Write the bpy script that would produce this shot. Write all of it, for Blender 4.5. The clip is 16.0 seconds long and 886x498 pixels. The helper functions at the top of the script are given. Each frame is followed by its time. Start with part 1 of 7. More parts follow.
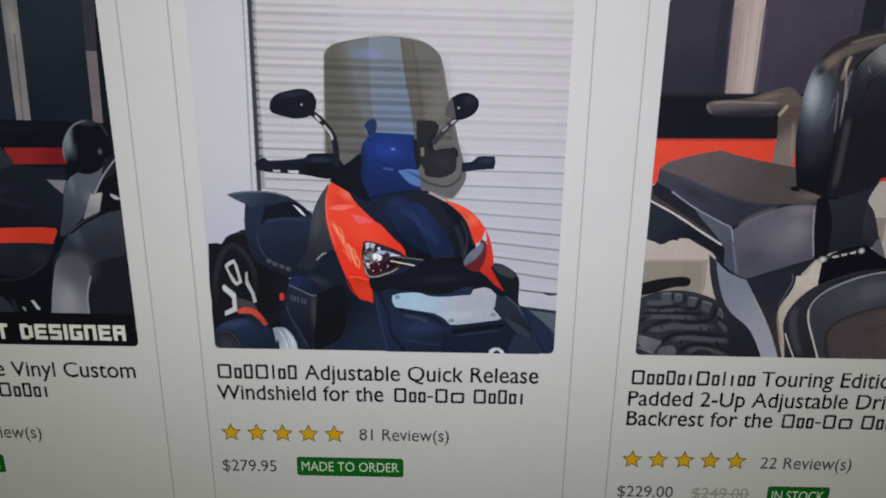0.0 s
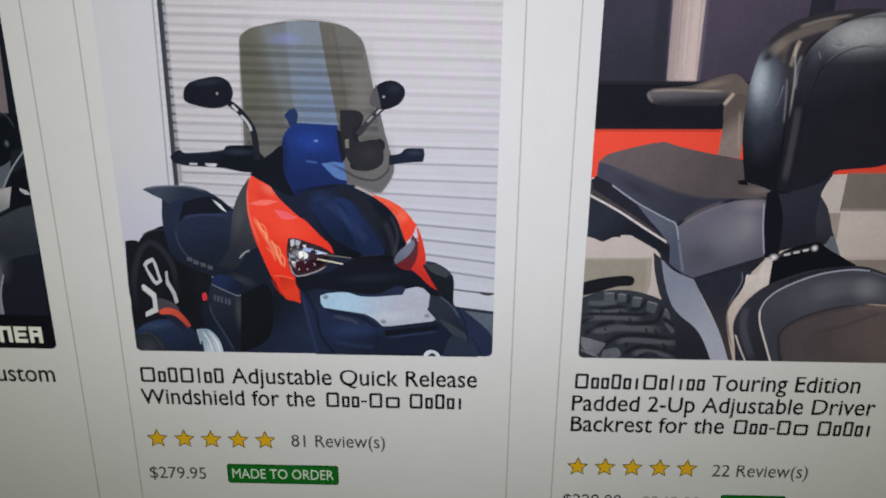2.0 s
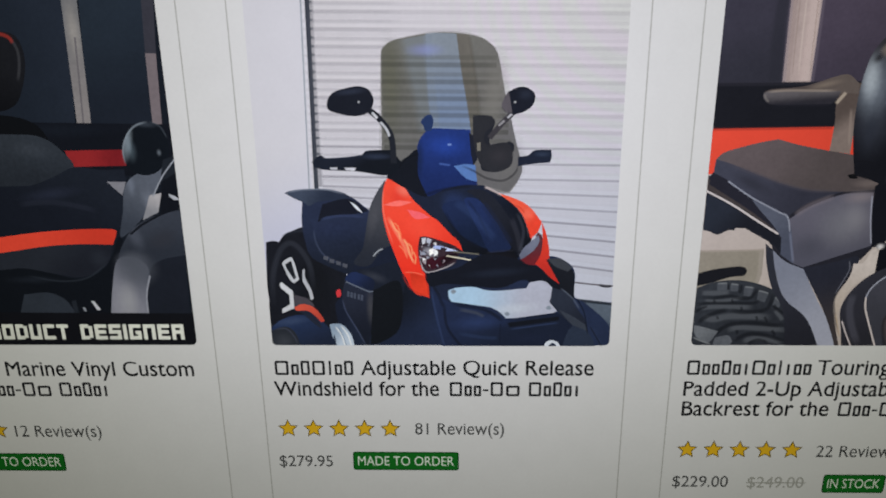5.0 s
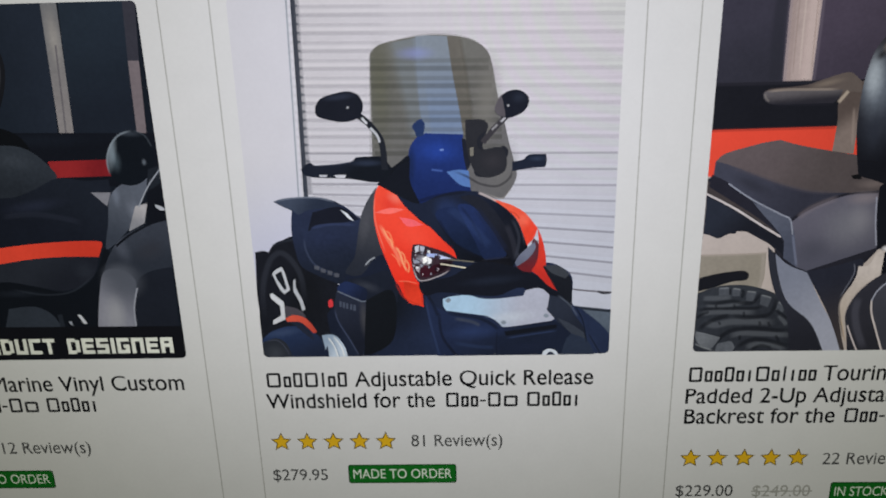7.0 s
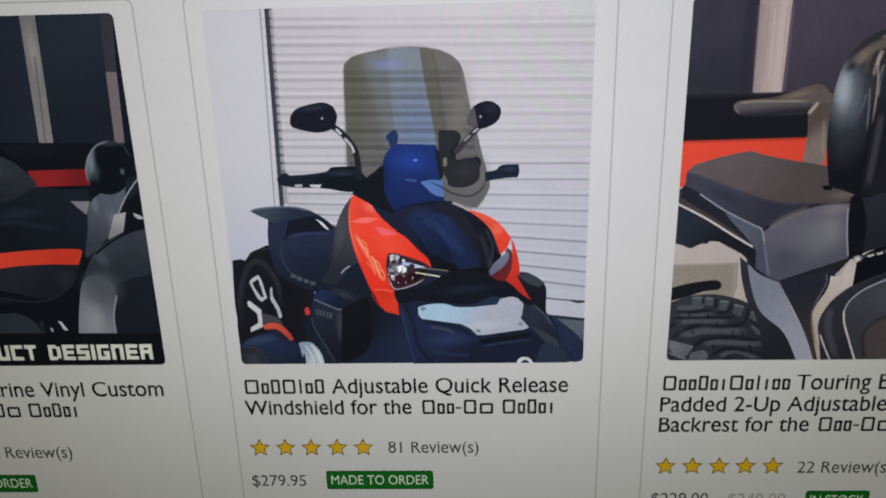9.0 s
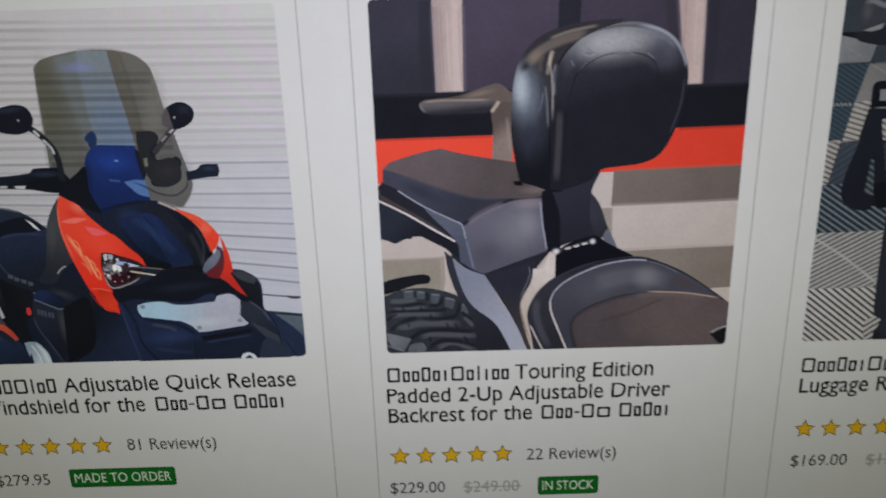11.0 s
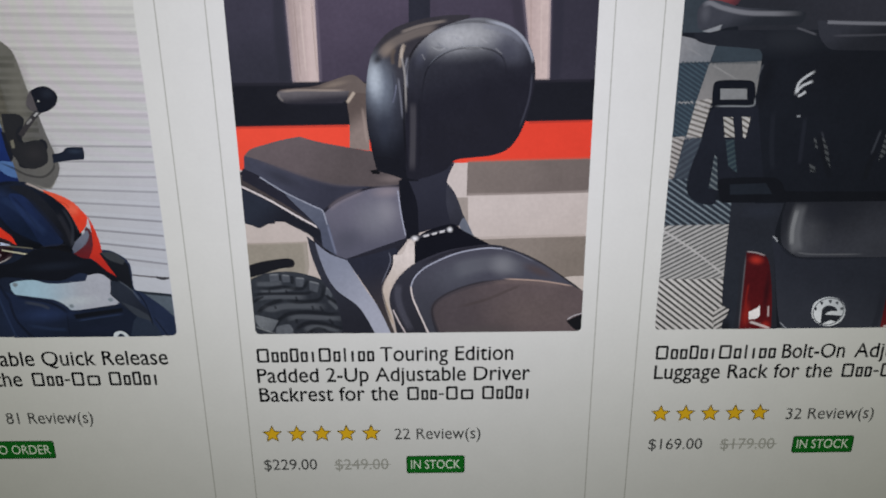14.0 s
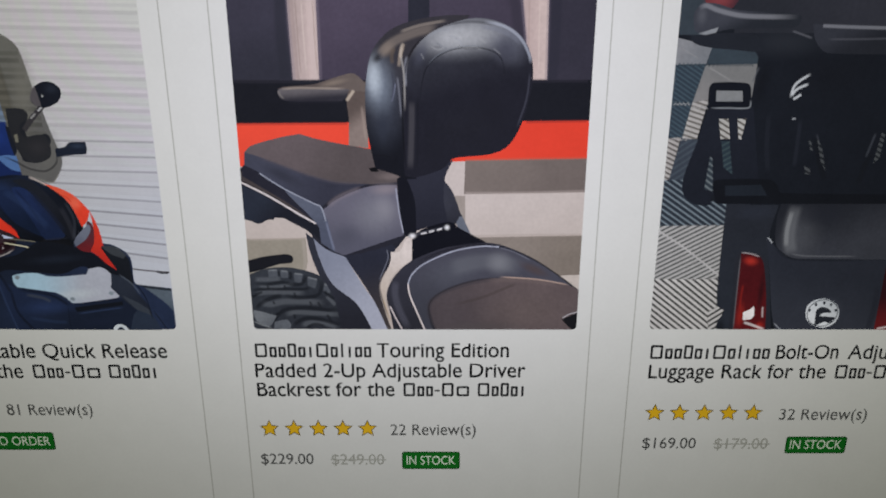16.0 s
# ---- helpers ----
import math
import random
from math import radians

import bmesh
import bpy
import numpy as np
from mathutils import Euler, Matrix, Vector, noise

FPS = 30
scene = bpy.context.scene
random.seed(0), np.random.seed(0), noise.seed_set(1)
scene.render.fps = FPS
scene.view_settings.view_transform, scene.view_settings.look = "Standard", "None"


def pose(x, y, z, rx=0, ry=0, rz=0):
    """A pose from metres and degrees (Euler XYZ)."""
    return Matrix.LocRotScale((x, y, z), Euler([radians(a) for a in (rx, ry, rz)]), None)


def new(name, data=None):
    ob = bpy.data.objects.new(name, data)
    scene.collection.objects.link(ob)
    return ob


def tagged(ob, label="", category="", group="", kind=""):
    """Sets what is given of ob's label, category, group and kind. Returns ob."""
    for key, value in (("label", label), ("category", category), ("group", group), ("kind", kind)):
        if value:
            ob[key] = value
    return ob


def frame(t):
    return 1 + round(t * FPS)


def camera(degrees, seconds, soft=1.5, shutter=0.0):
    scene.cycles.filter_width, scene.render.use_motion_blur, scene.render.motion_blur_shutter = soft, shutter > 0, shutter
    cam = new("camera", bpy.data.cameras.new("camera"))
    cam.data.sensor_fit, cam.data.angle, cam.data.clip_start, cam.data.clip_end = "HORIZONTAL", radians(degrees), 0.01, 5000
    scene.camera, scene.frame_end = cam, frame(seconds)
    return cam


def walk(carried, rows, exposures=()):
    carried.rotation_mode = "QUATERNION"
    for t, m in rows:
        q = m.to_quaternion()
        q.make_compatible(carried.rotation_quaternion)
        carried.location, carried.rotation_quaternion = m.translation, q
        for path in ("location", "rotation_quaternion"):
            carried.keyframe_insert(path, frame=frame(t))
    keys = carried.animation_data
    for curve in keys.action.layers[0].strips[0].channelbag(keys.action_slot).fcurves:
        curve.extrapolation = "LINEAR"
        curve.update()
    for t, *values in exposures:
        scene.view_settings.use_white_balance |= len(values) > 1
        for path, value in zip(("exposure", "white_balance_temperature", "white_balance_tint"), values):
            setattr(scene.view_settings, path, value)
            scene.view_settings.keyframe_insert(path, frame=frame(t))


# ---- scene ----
cam = camera(68.2, 16.0, soft=1.9, shutter=0.4)

# seconds, eye x y z in metres, pitch, roll, yaw in degrees
PATH = [
    (0.0, 0.00525, 0.00222, 1.10646, -15.728, 0.603, 0.841),
    (0.5, 0.00914, 0.00673, 1.10556, -15.493, 0.656, 0.691),
    (1.0, 0.01465, 0.01130, 1.10663, -15.776, 0.971, 0.214),
    (1.5, 0.02286, 0.01378, 1.10428, -16.311, 0.759, 0.951),
    (2.0, 0.02449, 0.01239, 1.10491, -16.279, 0.518, 1.020),
    (2.5, 0.02140, 0.01094, 1.10597, -16.576, 0.267, 1.556),
    (3.0, 0.01023, 0.01079, 1.10705, -16.506, 0.341, 1.257),
    (3.5, 0.00542, 0.00574, 1.10658, -16.451, 0.172, 1.180),
    (4.0, -0.00210, 0.00120, 1.10594, -16.575, -0.018, 1.030),
    (4.5, -0.00836, 0.00025, 1.10612, -16.132, -0.332, 1.320),
    (7.0, -0.00631, 0.00591, 1.10690, -16.010, -1.427, 1.687),
    (7.5, -0.00600, 0.00578, 1.10657, -15.700, -1.728, 1.675),
    (8.0, -0.00616, 0.00566, 1.10697, -15.851, -1.574, 1.464),
    (8.2, -0.00418, 0.00524, 1.10690, -15.812, -1.453, 2.184),
    (10.3, 0.03557, 0.00488, 1.11363, -15.898, -0.342, 1.017),
    (10.5, 0.04848, 0.00731, 1.11197, -15.532, -0.592, 0.010),
    (11.0, 0.07768, 0.00133, 1.10722, -15.808, -1.714, 0.230),
    (11.5, 0.08498, -0.01049, 1.10932, -16.103, -1.628, -0.953),
    (12.0, 0.10069, -0.01542, 1.10827, -15.618, -1.864, 0.114),
    (12.5, 0.11210, -0.00955, 1.10387, -15.474, -1.827, 0.375),
    (13.0, 0.11388, -0.00668, 1.10846, -15.724, -1.396, -0.384),
    (13.5, 0.11663, -0.00497, 1.10771, -15.913, -0.882, -0.650),
    (14.0, 0.11590, -0.00590, 1.10695, -16.563, -0.458, -0.419),
    (14.5, 0.11707, -0.00634, 1.10750, -16.607, -0.091, -0.385),
    (15.0, 0.11887, -0.00628, 1.10871, -16.541, 0.229, -0.493),
    (15.5, 0.11821, -0.00692, 1.10934, -16.366, 0.263, -0.578),
    (16.0, 0.11753, -0.00805, 1.10656, -16.479, 0.111, -0.178),
]
walk(cam, [(t, pose(x, y, z, 90 + pitch, 0, yaw) @ pose(0, 0, 0, 0, 0, roll)) for t, x, y, z, pitch, roll, yaw in PATH],
     exposures=[(0.0, -0.16), (1.6, -0.16), (1.9, 0.02), (8.2, 0.0), (10.3, -0.27), (11.0, -0.17), (11.3, 0.02), (16.0, 0.02)])

# ---- light: the room is dark, and the lit display is its only lamp ----
world = bpy.data.worlds.new("dark_room")
world.use_nodes = True
world.node_tree.nodes["Background"].inputs["Color"].default_value = (0.02, 0.02, 0.022, 1)
world.node_tree.nodes["Background"].inputs["Strength"].default_value = 0.3
scene.world = world

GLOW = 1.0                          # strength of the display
GLOW_LOW = 0.69                     # emission painted dimmer towards the lower edge, imitating the panel's view-angle falloff
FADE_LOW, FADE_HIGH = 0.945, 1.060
FALLOFF_COAT = (0.044, 0.045, 0.022)      # added dark coat, swallows more of a slanting ray, imitating vignetting and view-angle falloff

LEAK = (0.0024, 0.0025, 0.0030)     # light that the panel lets through where it shows black


# ---- materials ----
def linear(code):
    """Linear colour from a hex code."""
    c = [int(code[i:i + 2], 16) / 255 for i in (1, 3, 5)]
    return (*[v / 12.92 if v <= 0.04045 else ((v + 0.055) / 1.055) ** 2.4 for v in c], 1.0)


class Graph:
    """Short hand for building a node tree."""

    def __init__(self, name):
        self.mat = bpy.data.materials.new(name)
        self.mat.use_nodes = True
        self.tree = self.mat.node_tree
        self.bsdf = self.tree.nodes["Principled BSDF"]

    def node(self, kind):
        return self.tree.nodes.new(kind)

    def put(self, value, socket):
        if isinstance(value, bpy.types.NodeSocket):
            self.tree.links.new(value, socket)
        else:
            socket.default_value = value

    def vector(self, operation, a, b=None):
        n = self.node("ShaderNodeVectorMath")
        n.operation = operation
        self.put(a, n.inputs[0])
        if b is not None:
            self.put(b, n.inputs[1])
        return n

    def math(self, operation, a, b=0.0):
        n = self.node("ShaderNodeMath")
        n.operation = operation
        self.put(a, n.inputs[0])
        self.put(b, n.inputs[1])
        return n.outputs[0]

    def ramp(self, value, a, b, c, d, kind="SMOOTHSTEP"):
        n = self.node("ShaderNodeMapRange")
        n.interpolation_type = kind
        for socket, v in zip(n.inputs, (value, a, b, c, d)):
            self.put(v, socket)
        return n.outputs[0]

    def mix(self, factor, a, b):
        n = self.node("ShaderNodeMix")
        n.data_type = "RGBA"
        self.put(factor, n.inputs[0])
        self.put(a, n.inputs[6])
        self.put(b, n.inputs[7])
        return n.outputs[2]


def lit(colour, to=None, spots=(), grain=0.055, stripes=None, soft=0.0, name="display", fringe=None):
    """A patch of the lit display. Lengths are in millimetres from the lower left corner of its picture.
    to: a second colour and the line along which the first one turns into it. spots: soft patches (u, v, radius u, radius v, degrees,
    colour, strength). stripes: period, degrees, colour, share. soft: how dense the middle of a patch is that fades out towards its rim. fringe: centre and strength of faint pink and green rings."""
    g = Graph(name)
    at = g.vector("MULTIPLY", g.node("ShaderNodeTexCoord").outputs["Object"], (1000, 1000, 1000)).outputs[0]
    c = linear(colour)
    if to:
        second, a, b = to
        dx, dz = b[0] - a[0], b[1] - a[1]
        n = max(dx * dx + dz * dz, 1e-6)
        off = g.vector("SUBTRACT", at, (a[0], 0, a[1])).outputs[0]
        along = g.vector("DOT_PRODUCT", off, (dx / n, 0, dz / n)).outputs["Value"]
        c = g.mix(g.ramp(along, 0, 1, 0, 1), c, linear(second))
    if stripes:
        period, turn, second, share = stripes
        a = radians(turn)
        along = g.vector("DOT_PRODUCT", at, (-math.sin(a) / period, 0, math.cos(a) / period)).outputs["Value"]
        wave = g.math("PINGPONG", along, 0.5)
        c = g.mix(g.ramp(wave, share * 0.5 - 0.08, share * 0.5 + 0.08, 1, 0), c, linear(second))
    for u, v, ru, rv, turn, second, strength in spots:
        n = g.node("ShaderNodeMapping")
        n.vector_type = "TEXTURE"
        g.put(at, n.inputs["Vector"])
        n.inputs["Location"].default_value = (u, 0, v)
        n.inputs["Rotation"].default_value = (0, -radians(turn), 0)
        n.inputs["Scale"].default_value = (ru, 1, rv)
        reach = g.vector("LENGTH", n.outputs[0]).outputs["Value"]
        c = g.mix(g.ramp(reach, 0, 1.25, strength, 0), c, linear(second))
    if fringe:
        u, v, strength = fringe
        off = g.vector("SUBTRACT", at, (u, 0, v)).outputs[0]
        square = g.vector("DOT_PRODUCT", off, off).outputs["Value"]
        wave = g.math("SINE", g.math("MULTIPLY", square, 2 * math.pi / 290))
        tint = g.mix(g.ramp(wave, -0.8, 0.8, 0, 1), linear("#dcc8df"), linear("#c9d6c3"))
        near = g.ramp(square, 300, 3600, strength, 0)
        c = g.mix(near, c, tint)
    if grain and not soft:
        fine = g.node("ShaderNodeTexNoise")
        coarse = g.node("ShaderNodeTexNoise")
        for n, scale in ((fine, 0.9), (coarse, 0.14)):
            g.put(at, n.inputs["Vector"])
            n.inputs["Scale"].default_value = scale
            n.inputs["Detail"].default_value = 3
        both = g.math("ADD", fine.outputs[0], coarse.outputs[0])
        gain = g.ramp(both, 0.6, 1.4, 1 - 2.5 * grain, 1 + 2.5 * grain, "LINEAR")
        n = g.vector("MULTIPLY", c[:3] if isinstance(c, tuple) else c)
        n2 = g.node("ShaderNodeCombineXYZ")
        for s in n2.inputs:
            g.put(gain, s)
        g.put(n2.outputs[0], n.inputs[1])
        c = n.outputs[0]
    if soft:
        rim = g.node("ShaderNodeSeparateXYZ")
        g.put(g.node("ShaderNodeTexCoord").outputs["UV"], rim.inputs[0])
        g.put(g.math("MULTIPLY", g.ramp(rim.outputs["X"], 0, 1, soft, 0), g.ramp(rim.outputs["Y"], 0, 1, 1, 0)), g.bsdf.inputs["Alpha"])
    # height ramp paints the dimming towards the lower edge into the emission
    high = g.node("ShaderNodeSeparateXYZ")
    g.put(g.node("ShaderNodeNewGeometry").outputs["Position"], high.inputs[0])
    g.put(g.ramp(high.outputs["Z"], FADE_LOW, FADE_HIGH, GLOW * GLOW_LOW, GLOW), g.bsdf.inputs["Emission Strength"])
    c = g.vector("ADD", c[:3] if isinstance(c, tuple) else c, LEAK).outputs[0]
    gain = tuple(1 / v ** 1.01 for v in FALLOFF_COAT)
    g.put(g.vector("MULTIPLY", c, gain).outputs[0], g.bsdf.inputs["Emission Color"])
    # made-up coat over every lit patch, darkens it at slanting view
    g.bsdf.inputs["Coat Weight"].default_value = 1.0
    g.bsdf.inputs["Coat IOR"].default_value = 1.2
    g.bsdf.inputs["Coat Roughness"].default_value = 0.5
    g.bsdf.inputs["Coat Tint"].default_value = (*FALLOFF_COAT, 1)
    g.bsdf.inputs["Base Color"].default_value = (0.012, 0.012, 0.014, 1)
    g.bsdf.inputs["Roughness"].default_value = 0.55
    g.bsdf.inputs["Specular IOR Level"].default_value = 0.3
    return g.mat


def solid(name, colour, roughness, grain=0.1, scale=30.0, bump=0.1):
    """An unlit surface with two scales of variation."""
    g = Graph(name)
    at = g.node("ShaderNodeTexCoord").outputs["Object"]
    noises = []
    for s in (scale, scale * 14):
        n = g.node("ShaderNodeTexNoise")
        g.put(at, n.inputs["Vector"])
        n.inputs["Scale"].default_value = s
        n.inputs["Detail"].default_value = 4
        noises.append(n.outputs[0])
    both = g.math("ADD", *noises)
    c = linear(colour)
    dark = (*[v * (1 - grain) for v in c[:3]], 1)
    light = (*[min(1, v * (1 + grain)) for v in c[:3]], 1)
    g.put(g.mix(g.ramp(both, 0.7, 1.3, 0, 1), dark, light), g.bsdf.inputs["Base Color"])
    g.put(g.ramp(both, 0.7, 1.3, roughness - 0.06, roughness + 0.06), g.bsdf.inputs["Roughness"])
    b = g.node("ShaderNodeBump")
    b.inputs["Strength"].default_value = bump
    b.inputs["Distance"].default_value = 0.001
    g.put(noises[1], b.inputs["Height"])
    g.put(b.outputs[0], g.bsdf.inputs["Normal"])
    return g.mat


PAINT = solid("wall_paint", "#d8d5cf", 0.8, 0.04, 3.0, 0.2)
CEILING = solid("ceiling_paint", "#e6e4e0", 0.85, 0.03, 3.0, 0.2)
BOARDS = solid("floor_laminate", "#7a5f47", 0.5, 0.25, 5.0, 0.2)
PLASTIC = solid("black_plastic", "#141416", 0.45, 0.15, 60.0, 0.15)


# ---- the room ----
def mesh_of(name, bm, material):
    data = bpy.data.meshes.new(name)
    bm.to_mesh(data)
    bm.free()
    data.materials.append(material)
    return data


def box_bm(x0, y0, z0, x1, y1, z1, bevel=0.0):
    bm = bmesh.new()
    bmesh.ops.create_cube(bm, size=1, matrix=Matrix.Translation(((x0 + x1) / 2, (y0 + y1) / 2, (z0 + z1) / 2)) @ Matrix.Diagonal((x1 - x0, y1 - y0, z1 - z0, 1)))
    if bevel:
        bmesh.ops.bevel(bm, geom=bm.edges[:], offset=bevel, segments=3, affect="EDGES", profile=0.5)
    return bm


def setting(name, bounds, material, label):
    ob = new(name, mesh_of(name, box_bm(*bounds), material))
    return tagged(ob, label, name.split("_")[0], kind="structure")


BACK = 0.228          # the wall that the display hangs on
setting("floor", (-1.6, -2.4, -0.1, 1.7, BACK + 0.1, 0.0), BOARDS, "brown laminate floor of a dark room")
setting("ceiling", (-1.6, -2.4, 2.4, 1.7, BACK + 0.1, 2.5), CEILING, "plain off-white ceiling of a dark room")
setting("wall_north", (-1.6, BACK, 0.0, 1.7, BACK + 0.1, 2.4), PAINT, "plain off-white painted wall behind the display")
setting("wall_south", (-1.6, -2.4, 0.0, 1.7, -2.3, 2.4), PAINT, "plain off-white painted wall facing the display")
setting("wall_west", (-1.6, -2.3, 0.0, -1.5, BACK, 2.4), PAINT, "plain off-white painted side wall")
setting("wall_east", (1.6, -2.3, 0.0, 1.7, BACK, 2.4), PAINT, "plain off-white painted side wall")

# ---- the display ----
SX0, SX1, SZ0, SZ1 = -0.252, 0.347, 0.9618, 1.299     # lit area
FACE = 0.180
monitor = tagged(new("monitor"), "black flat-panel monitor on the wall showing a shopping page", "monitor")
monitor.location = ((SX0 + SX1) / 2, BACK, SZ0)


def part(name, data, parent, at=(0, 0, 0), label=""):
    """Hangs a mesh under a thing or part, with its origin at a place in the world."""
    ob = new(name, data)
    ob.parent = parent
    up = Vector(parent.location)
    while parent.parent:
        parent = parent.parent
        up += Vector(parent.location)
    ob.location = Vector(at) - up
    return tagged(ob, label)


part("rear_housing", mesh_of("rear_housing", box_bm(SX0 - 0.010, FACE + 0.004, SZ0 - 0.018, SX1 + 0.010, BACK, SZ1 + 0.010, 0.003), PLASTIC), monitor, label="matt black rear housing")
for name, bounds in (("bottom_bezel", (SX0 - 0.012, FACE - 0.003, SZ0 - 0.020, SX1 + 0.012, FACE + 0.012, SZ0)),
                     ("top_bezel", (SX0 - 0.012, FACE - 0.003, SZ1, SX1 + 0.012, FACE + 0.012, SZ1 + 0.012)),
                     ("side_bezel", (SX0 - 0.012, FACE - 0.003, SZ0, SX0, FACE + 0.012, SZ1)),
                     ("side_bezel", (SX1, FACE - 0.003, SZ0, SX1 + 0.012, FACE + 0.012, SZ1))):
    part(name, mesh_of(name, box_bm(*bounds, 0.0008), PLASTIC), monitor, label="black plastic bezel")

PAGE = "#d6d6da"
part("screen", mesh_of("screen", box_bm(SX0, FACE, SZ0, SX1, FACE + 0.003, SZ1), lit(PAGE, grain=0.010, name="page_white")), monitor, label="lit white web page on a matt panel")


# ---- flat shapes on the display ----
def smooth(points, closed=True):
    """A smooth outline through a few control points; a third value of 1 makes a point a sharp corner."""
    n, out = len(points), []
    for i in range(n if closed else n - 1):
        p0, p1, p2, p3 = (points[(i + k) % n] if closed else points[min(max(i + k, 0), n - 1)] for k in (-1, 0, 1, 2))
        a, b = Vector(p1[:2]), Vector(p2[:2])
        ta = (b - a) if len(p1) > 2 else (b - Vector(p0[:2])) / 2
        tb = (b - a) if len(p2) > 2 else (Vector(p3[:2]) - a) / 2
        limit = (b - a).length * 1.2
        for tangent in (ta, tb):
            if tangent.length > limit:
                tangent *= limit / tangent.length
        steps = 1 if len(p1) > 2 and len(p2) > 2 else 5
        for k in range(steps):
            s = k / steps
            out.append(a * (2 * s ** 3 - 3 * s * s + 1) + ta * (s ** 3 - 2 * s * s + s) + b * (3 * s * s - 2 * s ** 3) + tb * (s ** 3 - s * s))
    if not closed:
        out.append(Vector(points[-1][:2]))
    return out


def rounded(x0, z0, x1, z1, r, steps=5):
    """A rounded rectangle, anticlockwise."""
    out = []
    for cx, cz, start in ((x1 - r, z0 + r, -90), (x1 - r, z1 - r, 0), (x0 + r, z1 - r, 90), (x0 + r, z0 + r, 180)):
        for k in range(steps + 1):
            a = radians(start + 90 * k / steps)
            out.append(Vector((cx + r * math.cos(a), cz + r * math.sin(a))))
    return out


def clipped(poly, window):
    """The part of an outline inside a convex, anticlockwise window."""
    for i, a in enumerate(window):
        b = window[(i + 1) % len(window)]
        side = lambda p: (b.x - a.x) * (p.y - a.y) - (b.y - a.y) * (p.x - a.x)
        kept = []
        for k, p in enumerate(poly):
            q = poly[(k + 1) % len(poly)]
            sp, sq = side(p), side(q)
            if sp >= 0:
                kept.append(p)
            if (sp >= 0) != (sq >= 0):
                kept.append(p + (q - p) * (sp / (sp - sq)))
        poly = kept
        if len(poly) < 3:
            return []
    return poly


def sheet(name, polys, material):
    """A flat mesh in the plane of the display from outlines in millimetres."""
    bm = bmesh.new()
    for poly in polys:
        clean = [p for i, p in enumerate(poly) if (p - poly[i - 1]).length > 1e-4]
        if len(clean) < 3:
            continue
        face = bm.faces.new([bm.verts.new((p.x / 1000, 0, p.y / 1000)) for p in clean])
        face.normal_update()
        if face.normal.y > 0:
            face.normal_flip()
    bmesh.ops.remove_doubles(bm, verts=bm.verts[:], dist=1e-7)
    bmesh.ops.triangulate(bm, faces=bm.faces[:])
    return mesh_of(name, bm, material)


LAYER = 0.000003      # each shape lies this much in front of the one before
WIDE, HIGH = 100.0, 98.5
windows, depth = {}, {}


def photo(x0, material, label, left=0.0, right=WIDE):
    window = rounded(left, 0, right, HIGH, 1.4)
    ob = part("product_photo", sheet("product_photo", [window], material), monitor, (x0 / 1000, FACE - LAYER, 1.025), label)
    windows[ob.name], depth[ob.name] = window, 0
    return ob


def lay(picture, name, polys, material, label=""):
    polys = [c for c in (clipped(p, windows[picture.name]) for p in polys) if c]
    if not polys:
        return None
    depth[picture.name] += 1
    ob = new(name, sheet(name, polys, material))
    ob.parent = picture
    ob.location = (0, -LAYER * depth[picture.name], 0)
    return tagged(ob, label)


def shape(picture, name, points, material, label=""):
    return lay(picture, name, [smooth(points)], material, label)


def ribbon(points, width):
    line = smooth(points, closed=False)
    left, right = [], []
    for i, p in enumerate(line):
        d = (line[min(i + 1, len(line) - 1)] - line[max(i - 1, 0)]).normalized()
        n = Vector((-d.y, d.x)) * width / 2
        left.append(p + n)
        right.append(p - n)
    return left + right[::-1]


def stroke(picture, name, points, width, material, label=""):
    return lay(picture, name, [ribbon(points, width)], material, label)


def faded(picture, name, rows, material, label):
    """Lays a strip of quads; each row holds (point, fade across, fade along) values from 0 at full to 1 at gone."""
    bm = bmesh.new()
    uv = bm.loops.layers.uv.new("fade")
    inside = lambda p: Vector((min(max(p.x, 0.02), WIDE - 0.02), min(max(p.y, 0.02), HIGH - 0.02)))
    rows = [[(inside(p), a, b) for p, a, b in row] for row in rows]
    grid = [[(bm.verts.new((p.x / 1000, 0, p.y / 1000)), a, b) for p, a, b in row] for row in rows]
    for r0, r1 in zip(grid, grid[1:]):
        for k in range(len(r0) - 1):
            corners = (r0[k], r0[k + 1], r1[k + 1], r1[k])
            face = bm.faces.new([c[0] for c in corners])
            for loop, c in zip(face.loops, corners):
                loop[uv].uv = c[1:]
    bmesh.ops.recalc_face_normals(bm, faces=bm.faces[:])
    depth[picture.name] += 1
    ob = new(name, mesh_of(name, bm, material))
    ob.parent = picture
    ob.location = (0, -LAYER * depth[picture.name], 0)
    return tagged(ob, label)


def brush(picture, name, points, width, colour, dense, taper=True, label=""):
    """A soft line that fades out to both sides and, with taper, at its ends."""
    line = smooth(points, closed=False)
    rows, n = [], len(line) - 1
    for i, p in enumerate(line):
        d = (line[min(i + 1, n)] - line[max(i - 1, 0)]).normalized()
        side = Vector((-d.y, d.x)) * width / 2
        end = max(0.0, 1 - 5 * min(i, n - i) / n) if taper else 0.0
        rows.append([(p + side, 1.0, end), (p + side * 0.4, 0.4, end), (p - side * 0.4, 0.4, end), (p - side, 1.0, end)])
    return faded(picture, name, rows, lit(colour, soft=dense), label)


